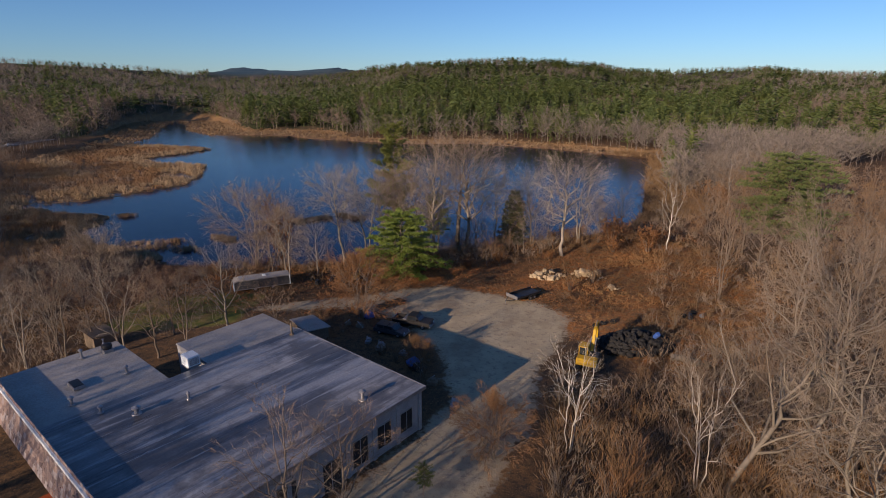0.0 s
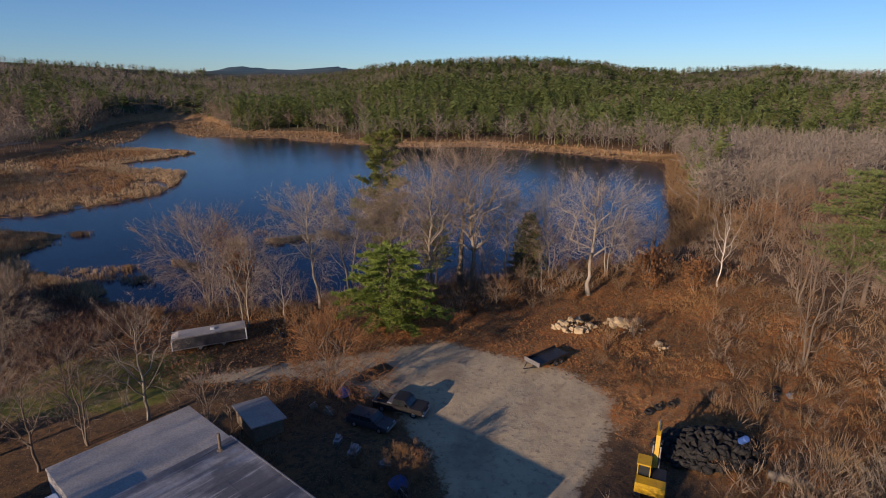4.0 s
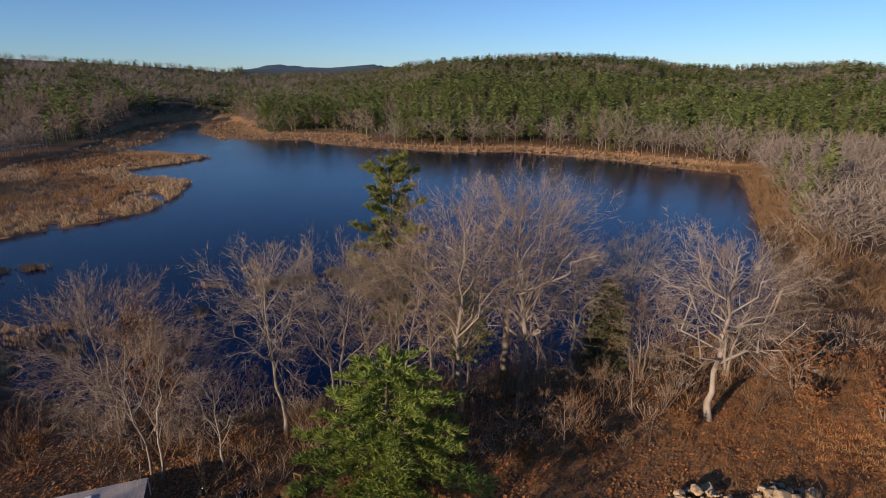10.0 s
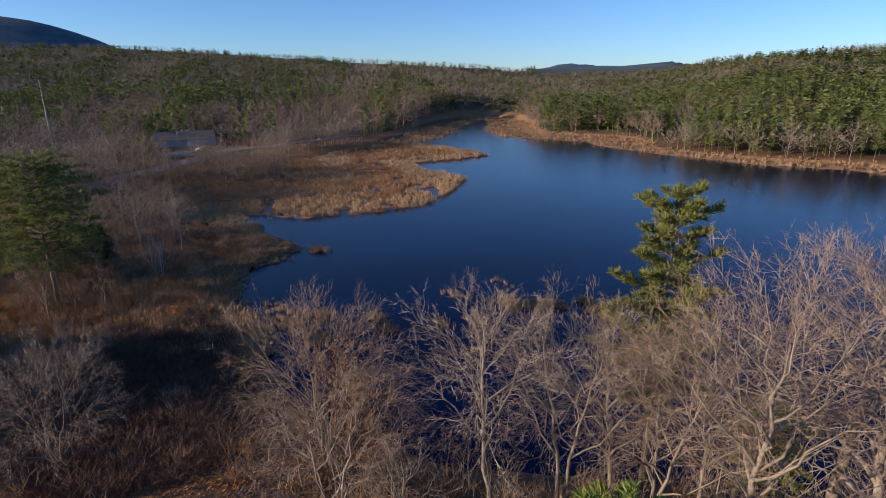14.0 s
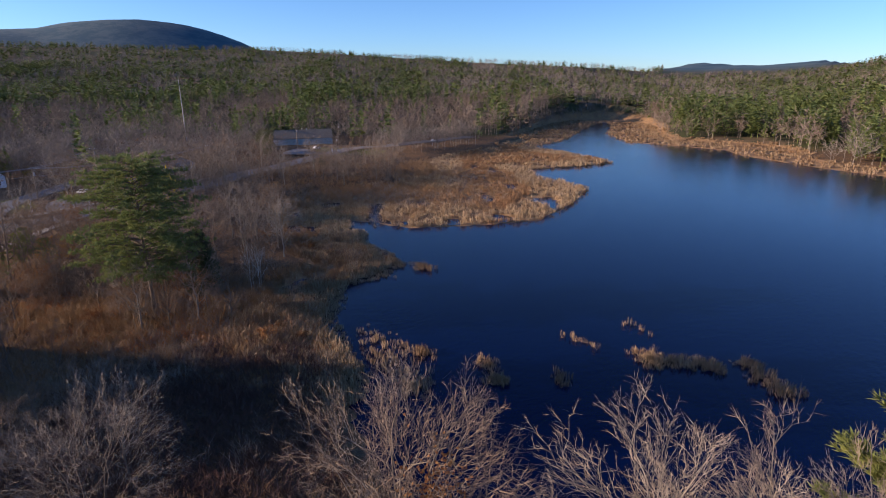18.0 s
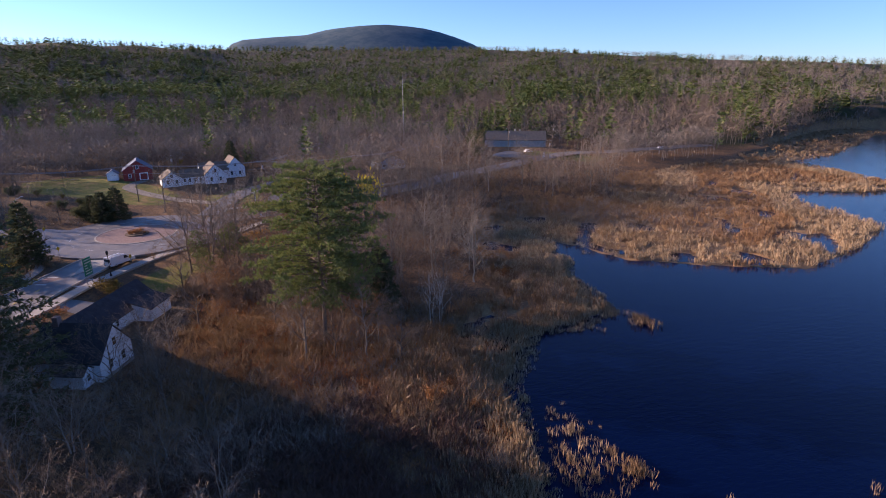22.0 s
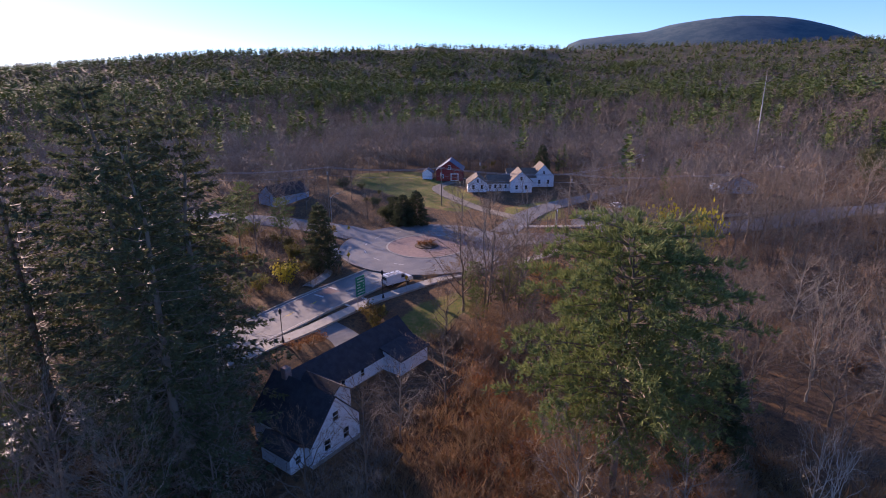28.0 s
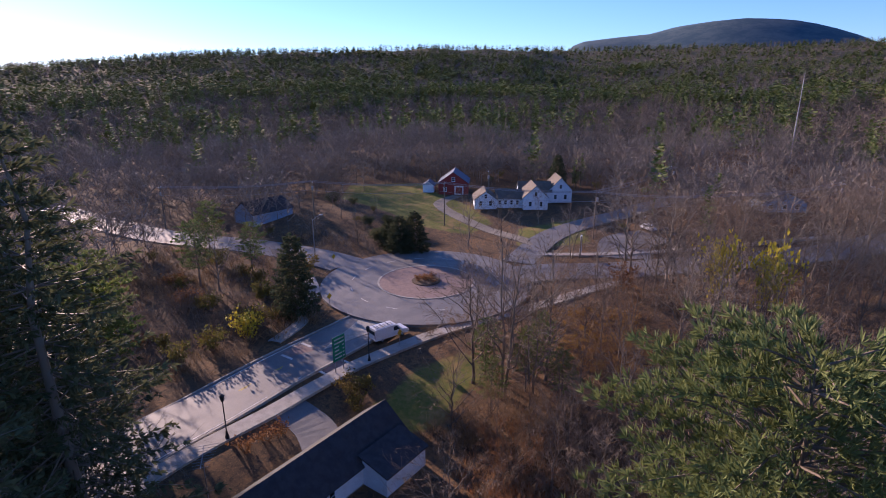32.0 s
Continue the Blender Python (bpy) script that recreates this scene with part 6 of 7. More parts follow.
def vehicles():
    z = gz(-154.5, 77) + 0.1
    van = vehicle("van", pose(-155, 77.6, z, 0, 0, 136), "white cargo van with a roof rack on the street", "van", CAR_WHITE,
                  [(-2.8, 0.4), (2.75, 0.4), (2.85, 0.75), (2.7, 1.0), (1.7, 1.15), (-2.8, 1.15)], [(-2.8, 1.15), (1.75, 1.15), (0.95, 1.95), (0.6, 2.05), (-2.7, 2.05)],
                  [[(0.3, 1.2), (1.4, 1.2), (0.85, 1.8), (0.3, 1.8)]], 5.7, 2.0, (-1.7, 1.75))
    for x in (-2.2, -1.2, -0.2):
        part("roof_bar", Geo().box(x, -0.85, 2.1, x + 0.06, 0.85, 2.16), STEEL, van)
    part("ladder", Geo().box(-2.5, -0.5, 2.16, 0.4, -0.44, 2.22).box(-2.5, -0.1, 2.16, 0.4, -0.04, 2.22), STEEL, van)
    part("rear_window", Geo().box(-2.83, -0.75, 1.25, -2.79, 0.75, 1.8), GLASS, van)
    zl = gz(-4.3, 71.5)
    truck = vehicle("pickup_truck", pose(-4.2, 71.2, zl, 0, 0, -20), "old black pickup truck with an open bed", "truck", BLACK,
                    [(-2.8, 0.45), (2.7, 0.45), (2.8, 0.8), (2.65, 1.05), (1.2, 1.12), (-0.6, 1.12), (-0.6, 0.62), (-2.8, 0.62)], [(-0.6, 1.12), (1.35, 1.12), (0.75, 1.78), (-0.45, 1.8)],
                    [[(-0.45, 1.2), (0.2, 1.2), (0.2, 1.68), (-0.4, 1.68)], [(0.28, 1.2), (1.05, 1.2), (0.65, 1.68), (0.28, 1.68)]], 5.6, 1.95, (-1.75, 1.75), 0.4)
    for y0, y1 in ((-0.97, -0.87), (0.87, 0.97)):
        part("bed_side", Geo().slab(-2.8, y0, 0.6, -0.6, y1, 1.14, 0.02), BLACK, truck)
    part("tailgate", Geo().slab(-2.86, -0.9, 0.6, -2.78, 0.9, 1.12, 0.02), STEEL, truck, "dull grey tailgate")
    part("tool_box", Geo().slab(-1.2, -0.85, 0.95, -0.65, 0.85, 1.25, 0.03), STEEL, truck)
    vehicle("car", pose(-7.0, 68.6, gz(-7, 68.6), 0, 0, -24), "dark old estate car with rusted roof bars", "car", CAR_DARK,
            [(-2.3, 0.35), (2.2, 0.35), (2.3, 0.7), (1.1, 0.9), (-2.3, 0.92)], [(-2.25, 0.9), (1.1, 0.9), (0.45, 1.42), (-1.9, 1.45)],
            [[(-1.8, 0.98), (-0.8, 0.98), (-0.8, 1.36), (-1.65, 1.36)], [(-0.7, 0.98), (0.7, 0.98), (0.3, 1.34), (-0.7, 1.36)]], 4.6, 1.8, (-1.4, 1.4), 0.33)
    # the open trailer on the edge of the lot
    tr = thing("flatbed_trailer", pose(12.8, 81.4, gz(13, 81.6), 0, 0, 38), "low black flatbed trailer with a dark deck", "trailer")
    part("deck", Geo().slab(-2.7, -1.15, 0.62, 2.7, 1.15, 0.74, 0.03), BLACK, tr)
    for y0, y1 in ((-1.2, -1.1), (1.1, 1.2)):
        part("side_rail", Geo().box(-2.7, y0, 0.66, 2.7, y1, 0.98), BLACK, tr)
    part("front_rail", Geo().box(-2.75, -1.2, 0.66, -2.68, 1.2, 1.2), STEEL, tr)
    part("tongue", Geo().tube([(-2.7, -0.8, 0.6), (-4.1, 0, 0.5)], 0.06, 6).tube([(-2.7, 0.8, 0.6), (-4.1, 0, 0.5)], 0.06, 6), BLACK, tr)
    part("jack", Geo().tube([(-4.0, 0, 0.0), (-4.0, 0, 0.75)], 0.05, 8), STEEL, tr)
    for x in (0.1, 1.0):
        for s in (-1, 1):
            wheel(tr, x, s * 1.28, 0.34, 0.22)
            part("mudguard", Geo().tube([(x - 0.42, s * 1.28, 0.45), (x - 0.25, s * 1.28, 0.72), (x + 0.25, s * 1.28, 0.72), (x + 0.42, s * 1.28, 0.45)], 0.06, 6), BLACK, tr)
    # dark sheet lying on the lot
    sh = thing("metal_sheet", pose(-8.0, 78.6, gz(-8, 78.6), 0, 0, 42), "flat black sheet resting on low timbers", "sheet")
    part("sheet", Geo().slab(-2.4, -0.95, 0.3, 2.4, 0.95, 0.36, 0.02), BLACK, sh)
    for x in (-1.8, 0, 1.8):
        part("timber", Geo().box(x - 0.08, -0.9, 0.0, x + 0.08, 0.9, 0.3), WOOD, sh)
    # the long grey box trailer
    bx = thing("box_trailer", pose(-30.2, 86.5, gz(-30.2, 86.5), 0, 0, 24), "long grey box trailer with white end frame parked in the grass", "trailer")
    part("body", Geo().prism([(-4.4, 0.5), (4.4, 0.5), (4.4, 2.1), (-3.6, 2.1), (-4.4, 1.7)], -1.15, 1.15), TRAILER_GREY, bx)
    part("roof", Geo().prism([(-4.46, 1.72), (-3.6, 2.12), (4.46, 2.12), (4.46, 2.18), (-3.6, 2.18), (-4.46, 1.78)], -1.2, 1.2), ROOF_TAN, bx)
    for y in (-1.19, 1.15):
        part("trim", Geo().box(-4.4, y, 1.98, 4.42, y + 0.04, 2.1), STEEL, bx)
        part("trim", Geo().box(-4.4, y, 0.5, 4.42, y + 0.04, 0.62), STEEL, bx)
    for y in (-1.2, 1.12):
        part("corner_post", Geo().box(-4.48, y, 0.45, -4.38, y + 0.08, 1.75), WHITE, bx)
    part("end_panel", Geo().box(-4.5, -1.12, 0.45, -4.4, 1.12, 0.85), WHITE, bx)
    for y in (-1.22, 1.12):
        part("corner_post", Geo().box(4.36, y, 0.5, 4.48, y + 0.1, 2.12), WHITE, bx)
    part("end_rail", Geo().box(-4.48, -1.12, 1.62, -4.38, 1.12, 1.75), WHITE, bx)
    part("roof_vent", Geo().slab(0.2, -0.25, 2.18, 0.7, 0.25, 2.34, 0.03), WHITE, bx)
    for x in (-1.2, 1.6):
        for s in (-1, 1):
            wheel(bx, x, s * 1.0, 0.42, 0.25)


def excavator():
    m = pose(17.4, 59.4, gz(17.4, 59.4), 0, 0, 65)
    ob = thing("excavator", m, "yellow tracked excavator with its boom raised beside a tyre heap", "excavator")
    for s in (-1, 1):
        t = part("track", Geo().prism([(-1.5, 0.1), (-1.2, 0), (1.2, 0), (1.5, 0.1), (1.65, 0.4), (1.4, 0.72), (-1.4, 0.72), (-1.65, 0.4)], s * 0.95 - 0.25, s * 0.95 + 0.25), BLACK, ob)
        for x in (-1.1, -0.37, 0.37, 1.1):
            part("roller", Geo().tube([(x, s * 0.95 - 0.28, 0.3), (x, s * 0.95 + 0.28, 0.3)], 0.16, 10), STEEL, t)
    part("slew_ring", Geo().tube([(0, 0, 0.7), (0, 0, 0.9)], 0.6, 14), BLACK, ob)
    part("counterweight", Geo().prism([(-1.9, 0.9), (-0.6, 0.9), (-0.6, 1.6), (-1.6, 1.6), (-1.9, 1.4)], -1.15, 1.15), YELLOW, ob)
    part("engine_cover", Geo().slab(-0.6, -1.15, 0.9, 1.1, 0.0, 1.5, 0.06), BLACK, ob)
    cab = part("cab", Geo().prism([(-0.4, 0.9), (1.0, 0.9), (1.1, 1.4), (0.8, 2.5), (-0.35, 2.5)], 0.15, 1.15), GLASS, ob)
    for x, z in ((-0.4, 0.9), (0.9, 0.9)):
        for y in (0.14, 1.1):
            part("cab_post", Geo().tube([(x, y, z), (x - 0.05, y, 2.5)], 0.05, 5), YELLOW, cab)
    part("cab_roof", Geo().slab(-0.5, 0.08, 2.5, 0.95, 1.22, 2.6, 0.04), YELLOW, cab)
    boom = part("boom", Geo().prism([(0.8, 1.1), (1.2, 1.1), (2.6, 3.4), (4.0, 3.9), (3.9, 4.2), (2.3, 3.8)], -0.3, 0.05), YELLOW, ob)
    part("ram", Geo().tube([(1.0, -0.42, 1.1), (2.1, -0.42, 2.9)], 0.07, 8).tube([(1.0, 0.17, 1.1), (2.1, 0.17, 2.9)], 0.07, 8), STEEL, boom)
    stick = part("stick", Geo().prism([(3.7, 4.3), (4.1, 4.2), (4.6, 1.9), (4.3, 1.85)], -0.26, 0.0), YELLOW, ob)
    part("ram", Geo().tube([(2.7, -0.13, 4.05), (3.8, -0.13, 4.45)], 0.06, 8), STEEL, stick)
    part("bucket", Geo().prism([(4.2, 1.9), (4.7, 1.9), (4.9, 1.2), (4.3, 0.9), (3.8, 1.2), (4.1, 1.45)], -0.55, 0.3), BLACK, ob)


def torus(r, t, n=14, k=6):
    g, vs, fs = Geo(), [], []
    for i in range(n):
        a = math.tau * i / n
        for j in range(k):
            b = math.tau * j / k
            q = r - t + t * math.cos(b)
            vs.append((q * math.cos(a), q * math.sin(a), t * math.sin(b) * 1.3))
    for i in range(n):
        for j in range(k):
            fs.append((i * k + j, ((i + 1) % n) * k + j, ((i + 1) % n) * k + (j + 1) % k, i * k + (j + 1) % k))
    return g.add(vs, fs)


def boulder(seed, rough=0.34):
    rng = random.Random(seed)
    bm = bmesh.new()
    bmesh.ops.create_icosphere(bm, subdivisions=2, radius=1.0)
    off = Vector((rng.uniform(0, 9), rng.uniform(0, 9), rng.uniform(0, 9)))
    for v in bm.verts:
        k = 1 + rough * noise.noise(v.co * 1.3 + off) * 2 + 0.08 * noise.noise(v.co * 3.5 + off)
        v.co = Vector((v.co.x * k, v.co.y * k * 0.85, v.co.z * k * 0.75))
        for ax in range(3):
            v.co[ax] = max(min(v.co[ax], 0.72 - 0.12 * ax), -0.66 + 0.1 * ax)
    g = Geo()
    bm.verts.index_update()
    g.add([v.co for v in bm.verts], [[v.index for v in f.verts] for f in bm.faces])
    bm.free()
    return g


def heaps():
    rng = random.Random(12)
    # the tyre heap
    tyre = [torus(0.42, 0.15).mesh("tyre", RUBBER), torus(0.52, 0.18).mesh("tyre", RUBBER)]
    heap = thing("tyre_heap", pose(24.6, 64.0, gz(24.6, 64)), "large heap of old black tyres", "tyres")
    mound = Geo()
    n = 20
    for j, (f, zz) in enumerate(((1.0, -0.3), (0.85, 0.5), (0.6, 1.1), (0.25, 1.5))):
        mound.v += [(4.9 * f * math.cos(math.tau * i / n) * (1 + 0.1 * math.sin(3 * i)), 2.9 * f * math.sin(math.tau * i / n), zz) for i in range(n)]
    for j in range(3):
        mound.f += [(j * n + i, j * n + (i + 1) % n, (j + 1) * n + (i + 1) % n, (j + 1) * n + i) for i in range(n)]
    mound.f.append(tuple(range(3 * n, 4 * n)))
    part("core", mound, RUBBER, heap)
    for _ in range(190):
        a, f = rng.uniform(0, 6.28), math.sqrt(rng.random())
        z = 1.75 * (1 - f ** 1.6) + 0.12
        part("tyre", tyre[rng.randrange(2)], None, heap, "", False, pose(5.1 * f * math.cos(a), 3.1 * f * math.sin(a), z, rng.uniform(-70, 70), rng.uniform(-50, 50), rng.uniform(0, 360)))
    for x, y in ((22.5, 71.2), (24.0, 71.6), (21.2, 70.4), (34.5, 73.0), (36.4, 74.2)):
        solid("tyre", torus(0.46, 0.16), RUBBER, pose(x, y, gz(x, y) + 0.2, rng.uniform(-12, 12), rng.uniform(-12, 12), 0), "old black tyre lying in the weeds", "tyre", "loose tyres", "", True)
    drum = thing("barrel", pose(26.6, 63.2, gz(24.6, 64) + 1.75, 40, 0, 20), "bright blue plastic barrel on the tyre heap", "barrel")
    part("drum", Geo().tube([(0, 0, 0), (0, 0, 0.06), (0, 0, 0.45), (0, 0, 0.5), (0, 0, 0.85), (0, 0, 0.9)], [0.27, 0.3, 0.3, 0.31, 0.3, 0.27], 14), BLUE, drum)
    # boulders
    stones = [boulder(s) for s in range(6)]
    meshes = [b.mesh("boulder", STONE) for b in stones]
    for cx, cy, rx, ry, n, hi, word in ((18.2, 91.2, 2.9, 2.0, 74, 1.3, "pale granite boulder in a heap"), (25.8, 91.5, 3.2, 2.6, 60, 0.7, "weathered boulder in an overgrown heap"), (28.0, 84.5, 1.6, 1.2, 9, 0.2, "stone half sunk in dry weeds"), (-12, 96.5, 4.0, 0.8, 6, 0.1, "grey stone on the bank")):
        for k in range(n):
            a, f = rng.uniform(0, 6.28), math.sqrt(rng.random())
            x, y = cx + rx * f * math.cos(a), cy + ry * f * math.sin(a)
            s = (0.16 + 0.55 * rng.random() ** 2.2) * (1.5 if k < 5 else 1.0)
            ob = new("boulder", meshes[rng.randrange(6)])
            ob.matrix_basis = pose(x, y, gz(x, y) + s * 0.3 + hi * max(0, 1 - f * 1.1), rng.uniform(-30, 30), rng.uniform(-30, 30), rng.uniform(0, 360)) @ Matrix.Scale(s, 4)
            tagged(ob, word, "boulder", "boulders")
    # fallen log
    log = Geo().tube([(-2.2, 0, 0.35), (-0.8, 0.08, 0.4), (0.8, 0.0, 0.38), (2.3, 0.1, 0.33)], [0.36, 0.4, 0.38, 0.3], 12)
    solid("log", log, BARK_PALE, pose(29.6, 59.4, gz(29.6, 59.4) - 0.05, 0, 0, -28), "thick pale fallen log on the ground", "log", "", "", True)


def lean_to(m, w, d, h, mat, label):
    ob = thing("shed", m, label, "shed")
    for x in (-w / 2 + 0.1, w / 2 - 0.1):
        for y, hh in ((-d / 2 + 0.1, h - 0.25), (d / 2 - 0.1, h)):
            part("post", Geo().box(x - 0.07, y - 0.07, -0.3, x + 0.07, y + 0.07, hh), WOOD, ob)
    part("back_wall", Geo().box(-w / 2, d / 2 - 0.06, 0.0, w / 2, d / 2, h - 0.05), WOOD, ob)
    part("side_wall", Geo().box(-w / 2, -d / 2 + 0.2, 0.0, -w / 2 + 0.06, d / 2 - 0.1, h - 0.3), WOOD, ob)
    part("roof", Geo().add([(-w / 2 - 0.25, -d / 2 - 0.25, h - 0.3), (w / 2 + 0.25, -d / 2 - 0.25, h - 0.3), (w / 2 + 0.25, d / 2 + 0.25, h), (-w / 2 - 0.25, d / 2 + 0.25, h),
                            (-w / 2 - 0.25, -d / 2 - 0.25, h - 0.18), (w / 2 + 0.25, -d / 2 - 0.25, h - 0.18), (w / 2 + 0.25, d / 2 + 0.25, h + 0.12), (-w / 2 - 0.25, d / 2 + 0.25, h + 0.12)],
                           [(0, 3, 2, 1), (4, 5, 6, 7), (0, 1, 5, 4), (1, 2, 6, 5), (2, 3, 7, 6), (3, 0, 4, 7)]), mat, ob)


def yard():
    lean_to(pose(-18.0, 68.6, gz(-18, 68.6), 0, 0, 130), 4.6, 3.0, 1.8, ROOF_TAN, "small lean-to with a pale sheet roof behind the workshop")
    lean_to(pose(-45.0, 66.0, gz(-45, 66), 0, 0, 140), 3.6, 2.6, 2.2, WOOD, "weathered wooden shed among the trees")
    rng = random.Random(31)
    words = (("scrap_machine", "rusty scrap machine part in the weeds", BLACK), ("scrap_machine", "dull steel scrap machine part", STEEL), ("crate", "weathered wooden crate in the weeds", WOOD))
    for x, y in ((-21.5, 88.5), (-19.0, 90.2), (-17.2, 89.0), (-22.8, 90.4), (-14.8, 91.0), (-11.6, 70.8), (-13.4, 71.8), (-9.8, 66.0), (-5.0, 62.5), (-3.0, 58.6), (-1.2, 55.5), (35.2, 72.4), (37.0, 72.8), (1.2, 50.8), (-8.0, 64.2)):
        name, label, mat = words[rng.randrange(3)]
        s = rng.uniform(0.5, 1.1)
        ob = thing(name, pose(x, y, gz(x, y), 0, 0, rng.uniform(0, 360)), label, "scrap", "yard scrap")
        part("body", Geo().slab(-0.7 * s, -0.45 * s, 0.0, 0.7 * s, 0.45 * s, 0.6 * s, 0.06), mat, ob)
        part("top", Geo().slab(-0.35 * s, -0.3 * s, 0.6 * s, 0.5 * s, 0.3 * s, 0.95 * s, 0.05), mat, ob)
        part("bar", Geo().tube([(-0.9 * s, 0.2, 0.15), (0.2, 0.3 * s, 1.2 * s)], 0.05, 6), STEEL, ob)
    for x, y, c in ((-10.8, 74.2, BLUE), (-3.6, 60.0, BLUE)):
        bag = Geo().tube([(0, 0, 0), (0, 0, 0.3), (0.1, 0, 0.7), (0.05, 0, 1.0)], [0.7, 0.9, 0.6, 0.2], 10)
        solid("tarpaulin", bag, c, pose(x, y, gz(x, y)), "crumpled blue tarpaulin over a pile", "tarpaulin")
    y0 = thing("skip_loader", pose(-15.2, 90.6, gz(-15.2, 90.6), 0, 0, 70), "small faded yellow machine among scrap", "machine")
    part("body", Geo().slab(-0.9, -0.5, 0.35, 0.9, 0.5, 1.0, 0.06), DULL_YELLOW, y0)
    part("mast", Geo().box(0.8, -0.4, 0.2, 0.95, -0.3, 1.6).box(0.8, 0.3, 0.2, 0.95, 0.4, 1.6).box(0.82, -0.3, 1.45, 0.93, 0.3, 1.6), DULL_YELLOW, y0)
    for x in (-0.6, 0.6):
        for s in (-1, 1):
            wheel(y0, x, s * 0.6, 0.35, 0.2)


def street_things():
    # the green direction sign
    z = gz(-144.6, 73.4)
    ob = thing("road_sign", pose(-144.6, 73.6, z, 0, 0, 62), "tall green road direction sign on two posts", "sign")
    for y in (-0.7, 0.7):
        part("post", Geo().box(-0.05, y - 0.05, -0.3, 0.05, y + 0.05, 5.0), STEEL, ob)
    board = part("board", Geo().slab(0.05, -1.05, 1.9, 0.1, 1.05, 5.2, 0.01), GREEN_SIGN, ob)
    part("board_back", Geo().slab(-0.0, -1.05, 1.9, 0.045, 1.05, 5.2, 0.01), STEEL, ob)
    rng = random.Random(2)
    for k in range(6):
        zz = 4.8 - 0.5 * k
        part("text_bar", Geo().box(0.1, -0.75, zz - 0.1, 0.112, -0.75 + rng.uniform(0.7, 1.3), zz + 0.08), WHITE_LINE, board)
        part("text_bar", Geo().box(0.1, 0.6, zz - 0.1, 0.112, 0.85, zz + 0.08), WHITE_LINE, board)

    def lantern(x, y):
        o = thing("street_lamp", pose(x, y, gz(x, y) + 0.2), "black ornamental street lamp with a lantern head", "street lamp", "lantern lamps")
        part("base", Geo().tube([(0, 0, -0.2), (0, 0, 0.3), (0, 0, 0.5), (0, 0, 0.9)], [0.22, 0.22, 0.14, 0.09], 10), BLACK, o)
        part("pole", Geo().tube([(0, 0, 0.8), (0, 0, 4.3)], 0.06, 8), BLACK, o)
        part("lantern", Geo().tube([(0, 0, 4.3), (0, 0, 4.4), (0, 0, 4.85), (0, 0, 4.95), (0, 0, 5.15)], [0.1, 0.17, 0.24, 0.26, 0.03], 8), BLACK, o)
    for x, y in ((-147.8, 76.6), (-166.5, 97.6), (-129.5, 66.4)):
        lantern(x, y)

    def cobra(x, y, turn, h=8.5):
        o = thing("street_lamp", pose(x, y, gz(x, y), 0, 0, turn), "tall steel street lamp with a curved arm", "street lamp", "tall lamps")
        part("pole", Geo().tube([(0, 0, -0.2), (0, 0, h)], [0.12, 0.07], 8), STEEL, o)
        part("arm", Geo().tube([(0, 0, h - 0.3), (0.8, 0, h + 0.3), (2.2, 0, h + 0.6)], 0.045, 6), STEEL, o)
        part("head", Geo().slab(2.0, -0.16, h + 0.5, 2.8, 0.16, h + 0.66, 0.04), STEEL, o)
    for x, y, t in ((-188.5, 54.5, 150), (-193, 122, 200), (-226, 182, 210), (-231, 300, 20), (-243, 274, 10)):
        cobra(x, y, t)

    def utility(x, y, turn, h=11.0, arms=1):
        o = thing("utility_pole", pose(x, y, gz(x, y), 0, 0, turn), "weathered wooden utility pole with crossarm", "utility pole", "utility poles")
        part("pole", Geo().tube([(0, 0, -0.3), (0, 0, h)], [0.17, 0.11], 8), WOOD, o)
        for k in range(arms):
            arm = part("crossarm", Geo().box(-1.2, -0.06, h - 0.6 - 0.9 * k, 1.2, 0.06, h - 0.45 - 0.9 * k), WOOD, o)
            for x0 in (-1.1, -0.5, 0.5, 1.1):
                part("insulator", Geo().tube([(x0, 0, h - 0.45 - 0.9 * k), (x0, 0, h - 0.25 - 0.9 * k)], 0.05, 6), WHITE, arm)
        part("transformer", Geo().tube([(0.3, 0, h - 2.4), (0.3, 0, h - 1.5)], 0.25, 10), STEEL, o)
    for x, y, t in ((-212, 46, 30), (-206, 10, 20), (-208, 113, 60), (-246, 139, 50), (-208, 142, 0), (-221, 170, 0), (-268, 264, 60), (-262, 234, 60), (-226, 232, 40), (-216, 78, 0), (-231, 88, 0)):
        utility(x, y, t)
    def cable(a, b, h=10.6, sag=0.9, off=0.0):
        p, q = Vector((a[0], a[1], gz(*a) + h)), Vector((b[0], b[1], gz(*b) + h))
        side = (q - p).cross(Z).normalized() * off
        pts = [p.lerp(q, k / 12) + side - Z * sag * 4 * (k / 12) * (1 - k / 12) for k in range(13)]
        solid("cable", Geo().tube(pts, 0.03, 4), STEEL, Matrix(), "thin overhead cable between utility poles", "cable", "overhead cables")
    for a, b in (((-212, 46), (-206, 10)), ((-208, 113), (-246, 139)), ((-208, 113), (-208, 142)), ((-208, 142), (-221, 170)), ((-212, 46), (-216, 78)), ((-216, 78), (-208, 113))):
        for off in (-1.1, -0.5, 0.5, 1.1):
            cable(a, b, 10.8, 0.8, off)
        cable(a, b, 8.6, 0.7, 0.15)
    mast = thing("mast", pose(-311, 199, gz(-311, 199), 0, 0, 0), "tall slender grey radio mast", "mast")
    part("pole", Geo().tube([(0, 0, -0.3), (0, 0, 12), (0, 0, 31)], [0.3, 0.22, 0.1], 8), STEEL, mast)
    part("aerial", Geo().tube([(0, 0, 31), (0, 0, 33)], 0.05, 6), STEEL, mast)
